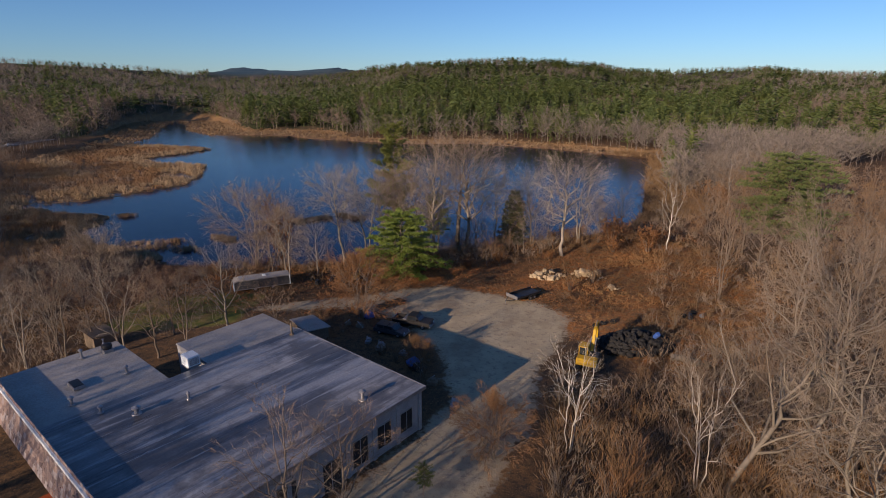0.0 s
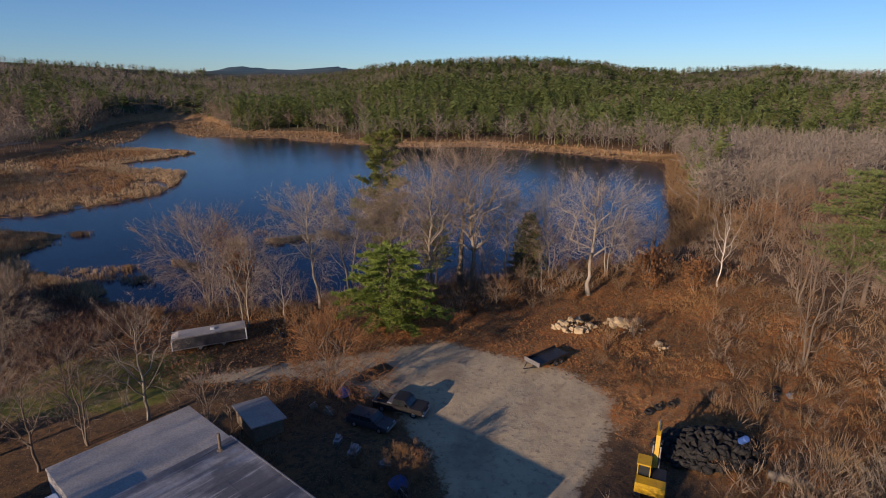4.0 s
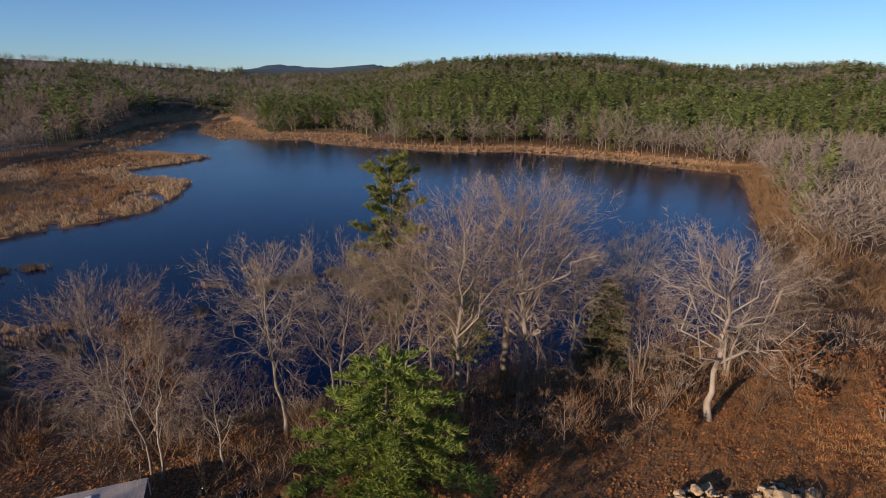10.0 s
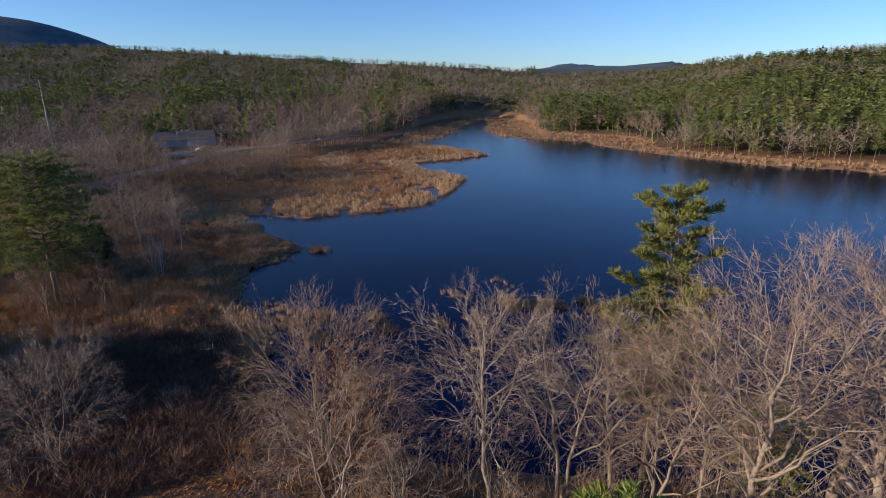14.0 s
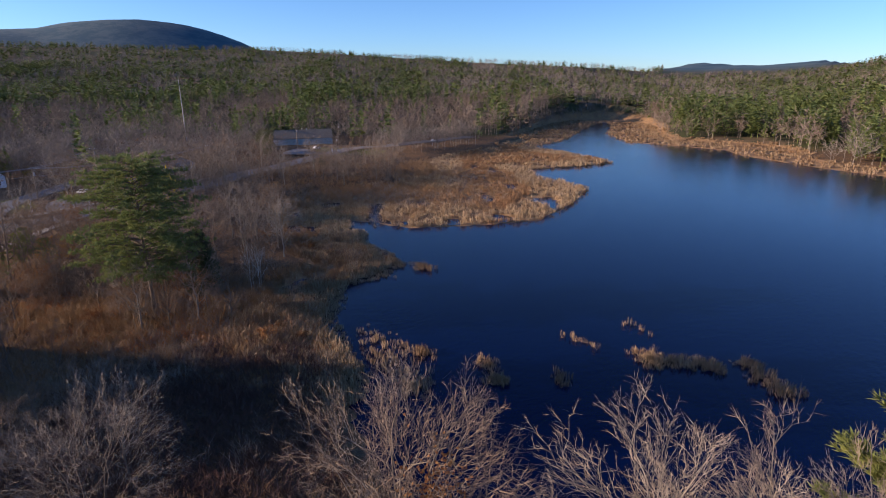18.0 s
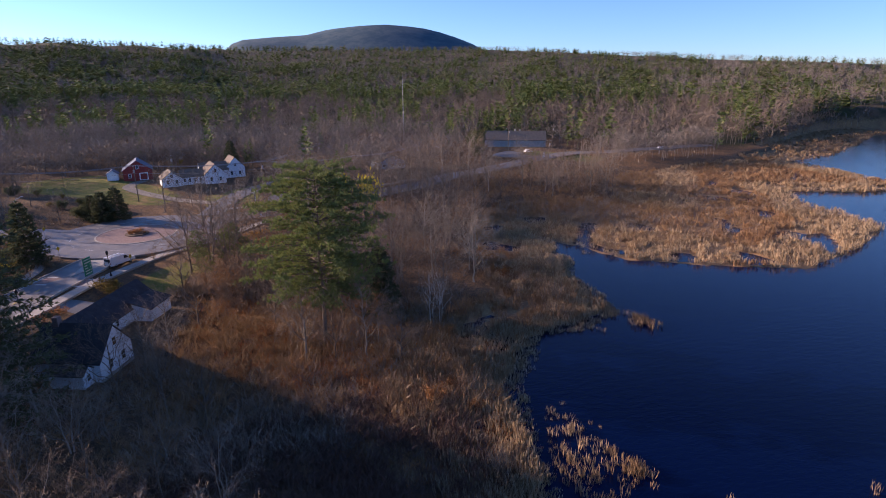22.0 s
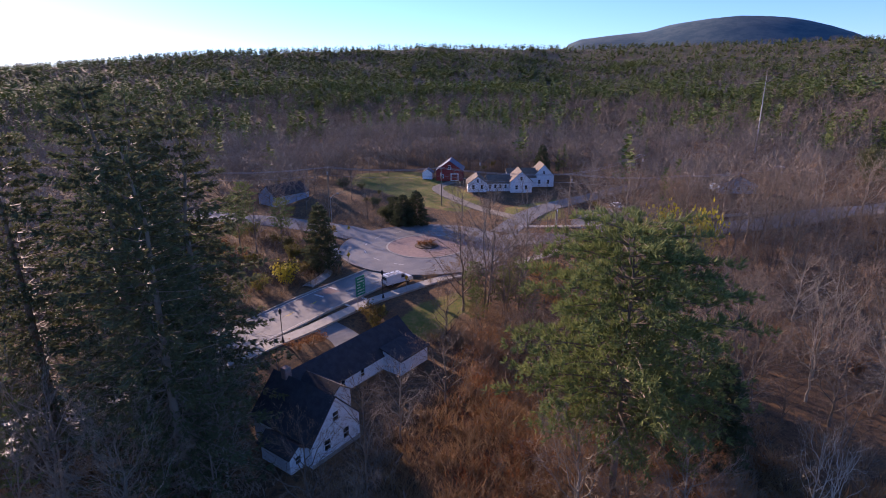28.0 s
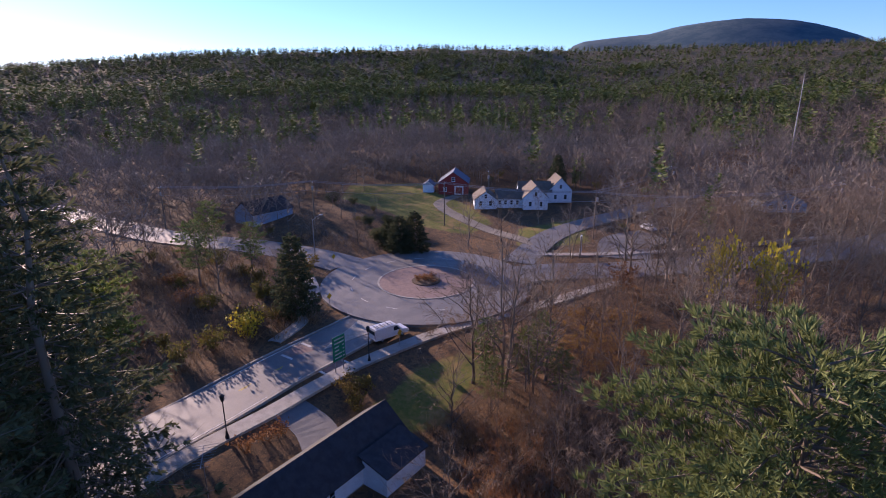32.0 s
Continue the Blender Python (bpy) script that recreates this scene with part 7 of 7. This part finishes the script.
    # business sign by the far street
    sg = thing("monument_sign", pose(-196.0, 108.9, gz(-196.0, 108.9), 0, 0, 80), "tall white double-panel business sign on posts", "sign")
    for y in (-0.9, 0.9):
        part("post", Geo().box(-0.1, y - 0.1, -0.3, 0.1, y + 0.1, 4.8), WOOD, sg)
    part("panel", Geo().slab(-0.16, -0.75, 0.9, 0.16, 0.75, 4.6, 0.04), WHITE, sg)
    for k in range(5):
        part("text_bar", Geo().box(0.16, -0.5, 1.3 + 0.6 * k, 0.175, 0.5, 1.55 + 0.6 * k), BLUE, sg)
    ws = thing("sign", pose(-241, 240, gz(-241, 240), 0, 0, 30), "small white sign on the verge", "sign")
    part("panel", Geo().slab(-0.1, -0.9, 0.6, 0.1, 0.9, 3.0, 0.04), WHITE, ws)
    part("post", Geo().box(-0.08, -0.8, -0.2, 0.08, -0.6, 0.7).box(-0.08, 0.6, -0.2, 0.08, 0.8, 0.7), WOOD, ws)
    for x, y in ((-152.2, 79.8), (-163.5, 66.0), (-184.0, 60.0)):
        s = thing("warning_sign", pose(x, y, gz(x, y) + 0.1, 0, 0, 60), "small yellow crossing sign on a post", "sign", "crossing signs")
        part("post", Geo().tube([(0, 0, -0.2), (0, 0, 2.6)], 0.035, 6), STEEL, s)
        part("plate", Geo().box(-0.015, -0.35, -0.35, 0.015, 0.35, 0.35, pose(0.05, 0, 2.3, 45, 0, 0)), YELLOW, s)
    # parked cars near the far street
    for x, y, t, p in ((-214, 131, 30, CAR_DARK), (-217, 127, 30, CAR_WHITE), (-254, 240, 100, CAR_WHITE), (-247, 318, 80, CAR_WHITE)):
        vehicle("car", pose(x, y, gz(x, y) + 0.05, 0, 0, t), "parked saloon car beside the far street", "car", p,
                [(-2.2, 0.32), (2.15, 0.32), (2.25, 0.62), (1.2, 0.86), (-1.7, 0.9), (-2.2, 0.82)], [(-1.7, 0.86), (1.15, 0.86), (0.5, 1.4), (-1.1, 1.42)],
                [[(-1.15, 0.94), (-0.2, 0.94), (-0.2, 1.32), (-0.95, 1.32)], [(-0.1, 0.94), (0.75, 0.94), (0.4, 1.3), (-0.1, 1.32)]], 4.5, 1.78, (-1.35, 1.35), 0.32, lamps=False)


vehicles()
excavator()
heaps()
yard()
street_things()

# trees and bushes near the path ----------------------------------------------------
def near_trees():
    rng = random.Random(9)
    spots = []

    def one(kind, x, y, k, size, label, tall=1.0, group="", turn=None, lean=(0, 0)):
        spots.append((x, y))
        kind.plant(x, y, k, size, rng.uniform(0, 360) if turn is None else turn, tall, label, group, 0.15, lean)

    one(YOUNG_PINE, -7.2, 92.4, 0, 1.22, "bushy bright green young white pine beside the lot", 0.7)
    one(WHITE_PINE, -10.4, 115, 0, 1.0, "tall white pine with sparse yellow-green needles by the pond", 1.02)
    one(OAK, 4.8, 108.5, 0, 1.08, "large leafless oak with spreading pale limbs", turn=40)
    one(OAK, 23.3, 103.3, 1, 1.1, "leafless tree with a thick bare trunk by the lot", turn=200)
    # the trees of the bank, each with its own round crown
    for x, y, k, s, lean in ((-27.4, 91.7, 0, 0.92, (0, 0)), (-18.7, 99.2, 1, 1.24, (0, -9)), (-15.0, 104.7, 2, 1.12, (0, 0)), (-11.4, 107.2, 3, 0.98, (0, 4)), (-8.2, 104.5, 2, 1.05, (0, 5)), (-1.7, 103.9, 3, 1.3, (0, -4)), (-5.0, 108.5, 3, 1.0, (0, 0)),
                             (19.5, 118.5, 3, 0.98, (0, 0)), (11.0, 112.5, 1, 1.05, (0, 0)), (28.5, 112, 2, 0.95, (0, 0))):
        one(BANK_TREE, x, y, k, s, "leafless pale-limbed tree with a round crown on the pond bank", 1.0, "bank trees", lean=lean)
    rusty = BROOM_TREE.plant(-35.0, 98.5, 0, 1.2, 30, 1.05, "drooping fine-twigged tree with a tuft of rust leaves on the bank", "bank trees")
    leaves, lr = Geo(), random.Random(5)
    for k in range(260):
        tuft(leaves, Vector((2.3 + lr.gauss(0, 0.7), -2.0 + lr.gauss(0, 0.7), 9.6 + lr.gauss(0, 1.1))), turned(Z, lr.uniform(0, 1.6), lr), 0.2, lr, 2, 0.34)
    part("leaves", leaves, RUST_LEAF, rusty, "rust-orange leaves left on the twigs")
    spots.append((-35.0, 98.5))
    one(BROOM_TREE, -31.0, 96.0, 1, 1.05, "drooping grey fine-twigged tree on the bank", 1.0, "bank trees")
    one(BROOM_TREE, -57.4, 86.0, 0, 1.0, "round dense leafless tree at the edge of the meadow")
    for x, y, s in ((34.5, 109, 1.9), (40, 103, 1.6)):
        one(RUST_BUSH, x, y, 0, s, "small oak holding its rust-brown leaves", 1.15, "rusty oaks")
    one(DEEP_PINE, 60.5, 95, 0, 0.92, "broad dark green white pine in the woods")
    one(DEEP_PINE, -1, 110, 1, 0.6, "small dark pine under the bank trees")
    one(SPRUCE_TREE, 15, 114, 1, 1.0, "dark pine under the bank trees")
    one(DEEP_PINE, -107.0, 108, 0, 1.1, "massive dense white pine above the marsh", 1.13)
    one(SPRUCE_TREE, -111, 118, 1, 1.0, "dark narrow spruce beside the marsh")
    for x, y, s, k in ((-99, 70.5, 1.0, 0), (-112, 66, 1.15, 2), (-107.5, 61, 1.15, 0), (-117, 57, 1.15, 2), (-106, 52, 1.0, 0), (-123, 52, 0.85, 2)):
        one(SPRUCE_TREE, x, y, k, s, "tall dark drooping spruce behind the white house", 1.0, "tall spruces")
    # unseen pines added to cast the shadow on the meadow
    for x, y in ((-92, 58), (-87.5, 54.5), (-97, 53)):
        one(DEEP_PINE, x, y, 1, 0.62, "unseen low dark pine behind the white house, shading the meadow", 1.0, "low pines")
    one(WHITE_PINE, -133.0, 50.5, 1, 0.85, "tall pine with a bare trunk beside the road")
    one(DEEP_PINE, -128, 48, 1, 0.95, "tall pine with a bare trunk beside the road")
    one(SPRUCE_TREE, -161, 61.5, 1, 1.1, "dense dark conical spruce at the roundabout")
    for x, y, s, tall in ((-195.5, 70.8, 0.95, 0.72), (-196.5, 74.2, 1.0, 0.75), (-199, 68, 0.8, 0.7)):
        one(SPRUCE_TREE, x, y, 1, s, "dense dark rounded evergreen beyond the roundabout", tall, "dark evergreens")
    one(YEW, -262, 217, 0, 1.7, "large rounded green bush beside the office building", 1.2)
    one(YEW, -256, 214, 0, 1.2, "rounded green bush beside the office building", 1.1)
    one(SPRUCE_TREE, -217, 217.5, 1, 0.42, "small dark spruce at the edge of the marsh", 1.0)
    one(SPRUCE_TREE, -257, 108, 1, 1.0, "dark spruce behind the farmhouse")
    for x, y, s in ((-143.5, 97, 0.42), (-141, 101, 0.36), (-146.5, 92, 0.4), (-139.5, 93, 0.34), (-149, 99, 0.4)):
        one(DEEP_PINE, x, y, 1, s, "small dark pine below the street")
    one(WHITE_PINE, -1.6, 37.8, 1, 0.16, "tiny yellow-green pine beside the drive")
    snag = Geo().tube([(0, 0, -0.3), (0.1, 0, 4), (0.3, 0.1, 8), (0.55, 0.1, 12.0), (0.62, 0.1, 13.2)], [0.5, 0.42, 0.38, 0.3, 0.06], 9)
    solid("dead_trunk", snag, BARK_SUN, pose(3.0, 110.7, gz(3.0, 110.7)), "broken dead trunk with pale bare wood", "tree", "", "", True)
    # single trees by the lot and the workshop
    one(RUSSET_TREE, -11.8, 73.5, 0, 1.15, "brown fine-twigged tree at the edge of the lot")
    one(RUSSET_TREE, 4.6, 42.5, 0, 0.75, "brown multi-stemmed tree beside the drive")
    one(RUSSET_TREE, -3.2, 60.5, 0, 0.42, "small russet tree beside the workshop")
    one(GREY_TREE, -11.2, 32.4, 2, 0.85, "bushy grey leafless tree in front of the workshop")
    one(GREY_TREE, -7.6, 35, 0, 0.68, "bushy grey leafless tree in front of the workshop")
    for x, y, k, s, kind in ((21.1, 38.0, 1, 0.85, BIRCH), (33.5, 42, 1, 1.1, BIG_TREE), (11.5, 43.4, 1, 0.8, BIRCH), (42, 52, 1, 1.05, BIG_TREE), (39, 36, 0, 1.0, BIG_TREE),
                             (44, 104, 0, 0.9, BIRCH), (30, 34, 1, 1.0, BIG_TREE), (46, 66, 0, 0.95, BIG_TREE), (27, 28, 1, 0.9, BIG_TREE)):
        one(kind, x, y, k, s, "pale leafless tree at the edge of the woods", 1.0, "edge trees")
    # by the marsh and the house
    for x, y, k, s, kind in ((-104, 124, 1, 0.7, BIRCH), (-105, 126, 1, 0.6, BIRCH), (-127, 144, 0, 0.78, PALE_TREE), (-118, 139, 1, 0.81, PALE_TREE), (-99, 112, 1, 0.78, PALE_TREE), (-101, 104, 0, 0.72, PALE_TREE),
                             (-113, 112, 3, 0.85, GREY_TREE), (-96, 116, 0, 0.65, GREY_TREE), (-120, 124, 3, 0.78, GREY_TREE), (-124, 118, 1, 0.85, GREY_TREE), (-121, 108, 2, 0.91, GREY_TREE)):
        one(kind, x, y, k, s, "leafless tree in the brush between house and marsh", 1.0, "marsh-edge trees")
    for x, y, k, s in ((-142.5, 94.5, 3, 1.4), (-145, 90.5, 2, 1.15), (-146, 99.5, 0, 1.0), (-149, 95, 1, 0.95), (-140, 97.5, 3, 0.9), (-183, 124, 0, 1.1), (-186, 130, 3, 1.1), (-179, 128, 2, 0.9), (-174, 121, 1, 0.7), (-190, 136, 2, 1.0)):
        one(GREY_TREE, x, y, k, s, "dark-stemmed leafless tree below the street", 1.0, "street trees")
    for x, y, s in ((-172.7, 128, 1.7), (-168.8, 134, 1.8)):
        one(YELLOW_BUSH, x, y, 0, s, "small tree with bright yellow leaves", 1.9)
    one(YELLOW_BUSH, -151.5, 58, 0, 1.25, "yellow-green rounded bush by the street")
    one(OLIVE_BUSH, -154.5, 57, 0, 1.35, "yellow-green rounded bush by the street")
    one(RUST_BUSH, -176, 114, 0, 1.8, "small maple with red-brown leaves")
    for x, y, k, s in ((-140.4, 76.4, 0, 1.0), (-138.2, 77.6, 1, 1.0), (-142.2, 77.6, 1, 0.8), (-148, 54.5, 0, 1.1), (-156, 56, 1, 1.2), (-166, 54, 0, 1.1), (-172, 50, 1, 1.3), (-144, 52, 0, 1.0)):
        one(OLIVE_BUSH, x, y, k, s, "olive-yellow leafy bush near the street", 1.0, "street bushes")
    for x, y in ((-130.4, 70), (-128.4, 68.8), (-132, 71.0)):
        one(RUST_BUSH, x, y, 1, 0.9, "clipped rusty-brown bush beside the driveway", 0.8, "driveway bushes")
    one(BIG_TREE, 23.6, 38.0, 2, 1.0, "pale leafless tree leaning far over at the edge of the woods", 1.0, "", 20, (0, 36))
    # leafless wood south-west of the workshop, whose shadows stripe its roof and the drive
    for k in range(17):
        y = 24 - 2.0 * k + rng.uniform(-2, 2)
        x = -1.3 * max(y, 0) - 14 - 7.5 * (k % 4) + rng.uniform(-3, 3)
        if road_distance(np.array([x]), np.array([y]))[0] < 2:
            x, y = x - 8.5, y - 7
        one((GREY_TREE, BIG_TREE)[k % 3 == 0], x, y, k, rng.uniform(1.0, 1.25), "leafless tree behind the workshop's street front", 1.0, "street-front trees")
    for x, y, k, s in ((-95, 68, 0, 0.85), (-98, 74, 1, 0.7), (-101, 66, 2, 0.95), (-92, 71, 3, 0.85), (-104, 70, 1, 0.9), (-108, 62, 2, 0.95), (-111, 58, 0, 0.95), (-114, 66.5, 3, 0.9), (-90, 64, 2, 0.85), (-96, 61, 1, 0.9), (-87, 74, 0, 0.65), (-91, 78, 2, 0.55), (-102, 72.5, 0, 0.75), (-105, 63, 3, 0.95), (-118, 58, 1, 0.95), (-99, 58, 2, 0.9)):
        one(PALE_TREE, x, y, k, s, "grey leafless tree in front of the spruces", 1.0, "garden trees")
    way = STREETS[1][0]
    for k in range(34):
        i, f = 1 + k // 6, (k % 6) / 6
        (xa, ya), (xb, yb) = way[i], way[i + 1]
        if yb > 200 or math.hypot(xa + (xb - xa) * f + 176, ya + (yb - ya) * f - 130) < 17:
            continue
        n = math.hypot(xb - xa, yb - ya)
        o = rng.uniform(6.5, 12)
        one(GREY_TREE if k % 3 else PALE_TREE, xa + (xb - xa) * f + (yb - ya) / n * o, ya + (yb - ya) * f - (xb - xa) / n * o, k, rng.uniform(0.95, 1.2), "leafless tree between marsh and street", 1.0, "marsh-edge trees")
    for k in range(40):
        i, f = 4 + k // 18, (k % 18) / 18
        (xa, ya), (xb, yb) = way[i], way[i + 1]
        n, o = math.hypot(xb - xa, yb - ya), rng.uniform(6.5, 15)
        one(SAPLING, xa + (xb - xa) * f + (yb - ya) / n * o, ya + (yb - ya) * f - (xb - xa) / n * o, k, rng.uniform(0.45, 0.8), "low leafless tree between marsh and street", 1.0, "marsh-edge trees")
    for k in range(8):
        a = 0.78 * k + rng.uniform(-0.2, 0.2)
        r = rng.uniform(3.5, 8.5)
        one((GREY_TREE, GREY_TREE, BROWN_TREE)[k % 3], -107 + r * math.cos(a), 108 + r * math.sin(a), k, rng.uniform(0.45, 0.62), "grey leafless tree at the foot of the big pine", 1.0, "marsh-edge trees")
    for k in range(26):
        x, y = rng.uniform(-188, -146), rng.uniform(34, 60)
        p = (np.array([x]), np.array([y]))
        if road_distance(*p)[0] > 2.2 and math.hypot(x + 161, y - 61.5) > 4:
            kind = (OLIVE_BUSH, OLIVE_BUSH, GREY_BUSH, RUST_BUSH)[k % 4]
            one(kind, x, y, k, rng.uniform(0.8, 1.5), "olive-green shrub in the rough ground by the street", 1.0, "roadside shrubs")
    for x, y, k, s in ((-170, 40, 0, 0.6), (-178, 46, 1, 0.5), (-186, 33, 0, 0.6), (-141, 44, 1, 0.8)):
        one(DEEP_PINE, x, y, 1, s, "dark green pine in the rough ground by the street", 1.0, "roadside pines")
    for k in range(16):
        x, y = rng.uniform(-232, -200), rng.uniform(40, 76)
        p = (np.array([x]), np.array([y]))
        if road_distance(*p)[0] > 1.5 and polygon_distance(*p, LAWNS[1])[0] > 1:
            one((OLIVE_BUSH, YEW, GREY_BUSH)[k % 3], x, y, k, rng.uniform(0.5, 0.9), "dark shrub on the bank beyond the roundabout", 0.8, "bank shrubs")
    for k in range(34):
        x, y = rng.uniform(9, 36), rng.uniform(34, 62)
        p = (np.array([x]), np.array([y]))
        if polygon_distance(*p, LOT)[0] > 1.2 and math.hypot(x - 21, y - 60) > 11:
            one((TWIG_BUSH, GREY_BUSH, TWIG_BUSH)[k % 3], x, y, k, rng.uniform(0.7, 1.3), "tangled brown bush at the edge of the woods", 1.0, "edge bushes")
    one(RUST_BUSH, -30, 98, 0, 1.6, "small tree with orange-brown leaves on the bank", 2.2)

    def fill(n, box, gap, test=None):
        tries, out = 0, []
        while len(out) < n and tries < n * 60:
            tries += 1
            x, y = rng.uniform(box[0], box[2]), rng.uniform(box[1], box[3])
            if test and not test(x, y):
                continue
            if all((x - a) ** 2 + (y - b) ** 2 > gap * gap for a, b in spots):
                p = (np.array([x]), np.array([y]))
                if polygon_distance(*p, POND)[0] < 0.5 or road_distance(*p)[0] < 2.0 or footprint(*p)[0] < 1.0 or polygon_distance(*p, LOT)[0] < 1.2:
                    continue
                if any(polygon_distance(*p, lawn)[0] < 0 for lawn in LAWNS):
                    continue
                spots.append((x, y))
                out.append((x, y))
        return out

    for x, y in fill(16, (-14, 98, 46, 128), 3.6, lambda x, y: 105 + max(0, x - 12) * 0.45 < y):
        kind = rng.choice((GREY_TREE, SAPLING, GREY_TREE, PALE_TREE))
        kind.plant(x, y, rng.randrange(4), rng.uniform(0.5, 0.8), rng.uniform(0, 360), 1.0, "leafless grey tree on the pond bank", "bank trees")
    for x, y in fill(26, (-38, 94, 20, 110), 2.0, lambda x, y: y > 95 + 0.25 * max(0, x)):
        SAPLING.plant(x, y, rng.randrange(3), rng.uniform(0.45, 0.8), rng.uniform(0, 360), 1.0, "thin grey sapling under the bank trees", "bank saplings")
    for x, y in fill(17, (-60, 58, -22, 95), 3.6, lambda x, y: not (y < 62 and x > -50) and not (x > -44 and 70 < y < 93) and not (x < -38 and y > 80) and not (x < -50 and y > 74)):
        kind = rng.choice((GREY_TREE, GREY_TREE, PALE_TREE))
        kind.plant(x, y, rng.randrange(4), rng.uniform(0.55, 0.8), rng.uniform(0, 360), 1.0, "small leafless tree in the brush", "brush trees")
    for x, y in fill(100, (24, 14, 112, 160), 4.2, lambda x, y: x > 27 + max(0, y - 45) * 0.4 and not (y > 55 and x < 42)):
        kind = rng.choice((GREY_TREE, PALE_TREE, GREY_TREE, GREY_TREE, BROWN_TREE))
        kind.plant(x, y, rng.randrange(4), rng.uniform(0.8, 1.1) * (1.2 if kind is BROWN_TREE else 1), rng.uniform(0, 360), 1.0, "leafless tree in the woods beyond the lot", "wood trees")
    for x, y in fill(150, (-215, 98, -100, 240), 3.4, lambda x, y: (x < -112 or y > 124) and marsh_share(np.array([x]), np.array([y]), polygon_distance(np.array([x]), np.array([y]), POND))[0] < 0.35):
        kind = rng.choice((GREY_TREE, GREY_TREE, PALE_TREE, SAPLING))
        kind.plant(x, y, rng.randrange(4), rng.uniform(0.6, 0.92), rng.uniform(0, 360), 1.0, "small leafless tree between marsh and street", "marsh-edge trees")
    for x, y in fill(34, (-176, 88, -112, 138), 3.2, lambda x, y: x < -126 or y > 108):
        kind = rng.choice((GREY_TREE, SAPLING, BROWN_TREE, GREY_TREE))
        kind.plant(x, y, rng.randrange(4), rng.uniform(0.5, 0.8), rng.uniform(0, 360), 1.0, "leafless tree in the thicket below the street", "thicket trees")
    for x, y in fill(30, (-122, 40, -64, 92), 4.0, lambda x, y: True):
        GREY_TREE.plant(x, y, rng.randrange(4), rng.uniform(0.45, 0.75), rng.uniform(0, 360), 1.0, "leafless tree among the spruces", "garden trees")
    for x, y in fill(60, (-180, 82, -64, 150), 2.4, lambda x, y: (y > 88 or x < -128) and (x < -84 or y > 104)):
        kind = rng.choice((GREY_BUSH, TWIG_BUSH, TWIG_BUSH, RUST_BUSH))
        kind.plant(x, y, rng.randrange(3), rng.uniform(0.6, 1.1), rng.uniform(0, 360), 1.0, "tangled leafless bush in the brush", "marsh bushes")
    for x, y in fill(62, (-44, 88, 40, 122), 1.7, lambda x, y: y > 93.5 + 0.3 * max(0, x)):
        kind = rng.choice((GREY_BUSH, TWIG_BUSH, RUST_BUSH))
        kind.plant(x, y, rng.randrange(3), rng.uniform(0.6, 1.2), rng.uniform(0, 360), 1.0, "tangled leafless bush on the bank", "bank bushes")
    for x, y in fill(30, (14, 48, 60, 118), 3.0, lambda x, y: True):
        kind = rng.choice((RUST_BUSH, TWIG_BUSH, TWIG_BUSH))
        kind.plant(x, y, rng.randrange(3), rng.uniform(0.5, 1.0), rng.uniform(0, 360), 1.0, "dry bush on the rough slope", "slope bushes")
    for x, y in fill(80, (-285, 10, -165, 150), 4.0, lambda x, y: True):
        kind = rng.choice((GREY_TREE, GREY_TREE, GREY_TREE, SAPLING, OLIVE_BUSH))
        kind.plant(x, y, rng.randrange(3), rng.uniform(0.55, 0.95), rng.uniform(0, 360), 1.0, "leafless growth beyond the roundabout", "far street trees")


def yard_bushes():
    rng = random.Random(77)
    for k in range(30):
        x, y = rng.uniform(-16, 1), rng.uniform(48, 74)
        p = (np.array([x]), np.array([y]))
        if footprint(*p)[0] < 0.8 or polygon_distance(*p, LOT)[0] < 0.6 or math.hypot(x + 4.2, y - 71.2) < 3.5 or math.hypot(x + 7, y - 68.6) < 3:
            continue
        rng.choice((GREY_BUSH, TWIG_BUSH)).plant(x, y, rng.randrange(3), rng.uniform(0.4, 0.75), rng.uniform(0, 360), 1.0, "dark leafless bush beside the workshop", "yard bushes")
    for k in range(40):
        x, y = rng.uniform(-128, -84), rng.uniform(124, 160)
        p = (np.array([x]), np.array([y]))
        if 1.0 < polygon_distance(*p, POND)[0] < 26:
            rng.choice((GREY_BUSH, GREY_BUSH, TWIG_BUSH)).plant(x, y, rng.randrange(3), rng.uniform(0.6, 1.2), rng.uniform(0, 360), 1.0, "leafless bush standing in the marsh", "marsh bushes")


near_trees()
yard_bushes()
low_growth()
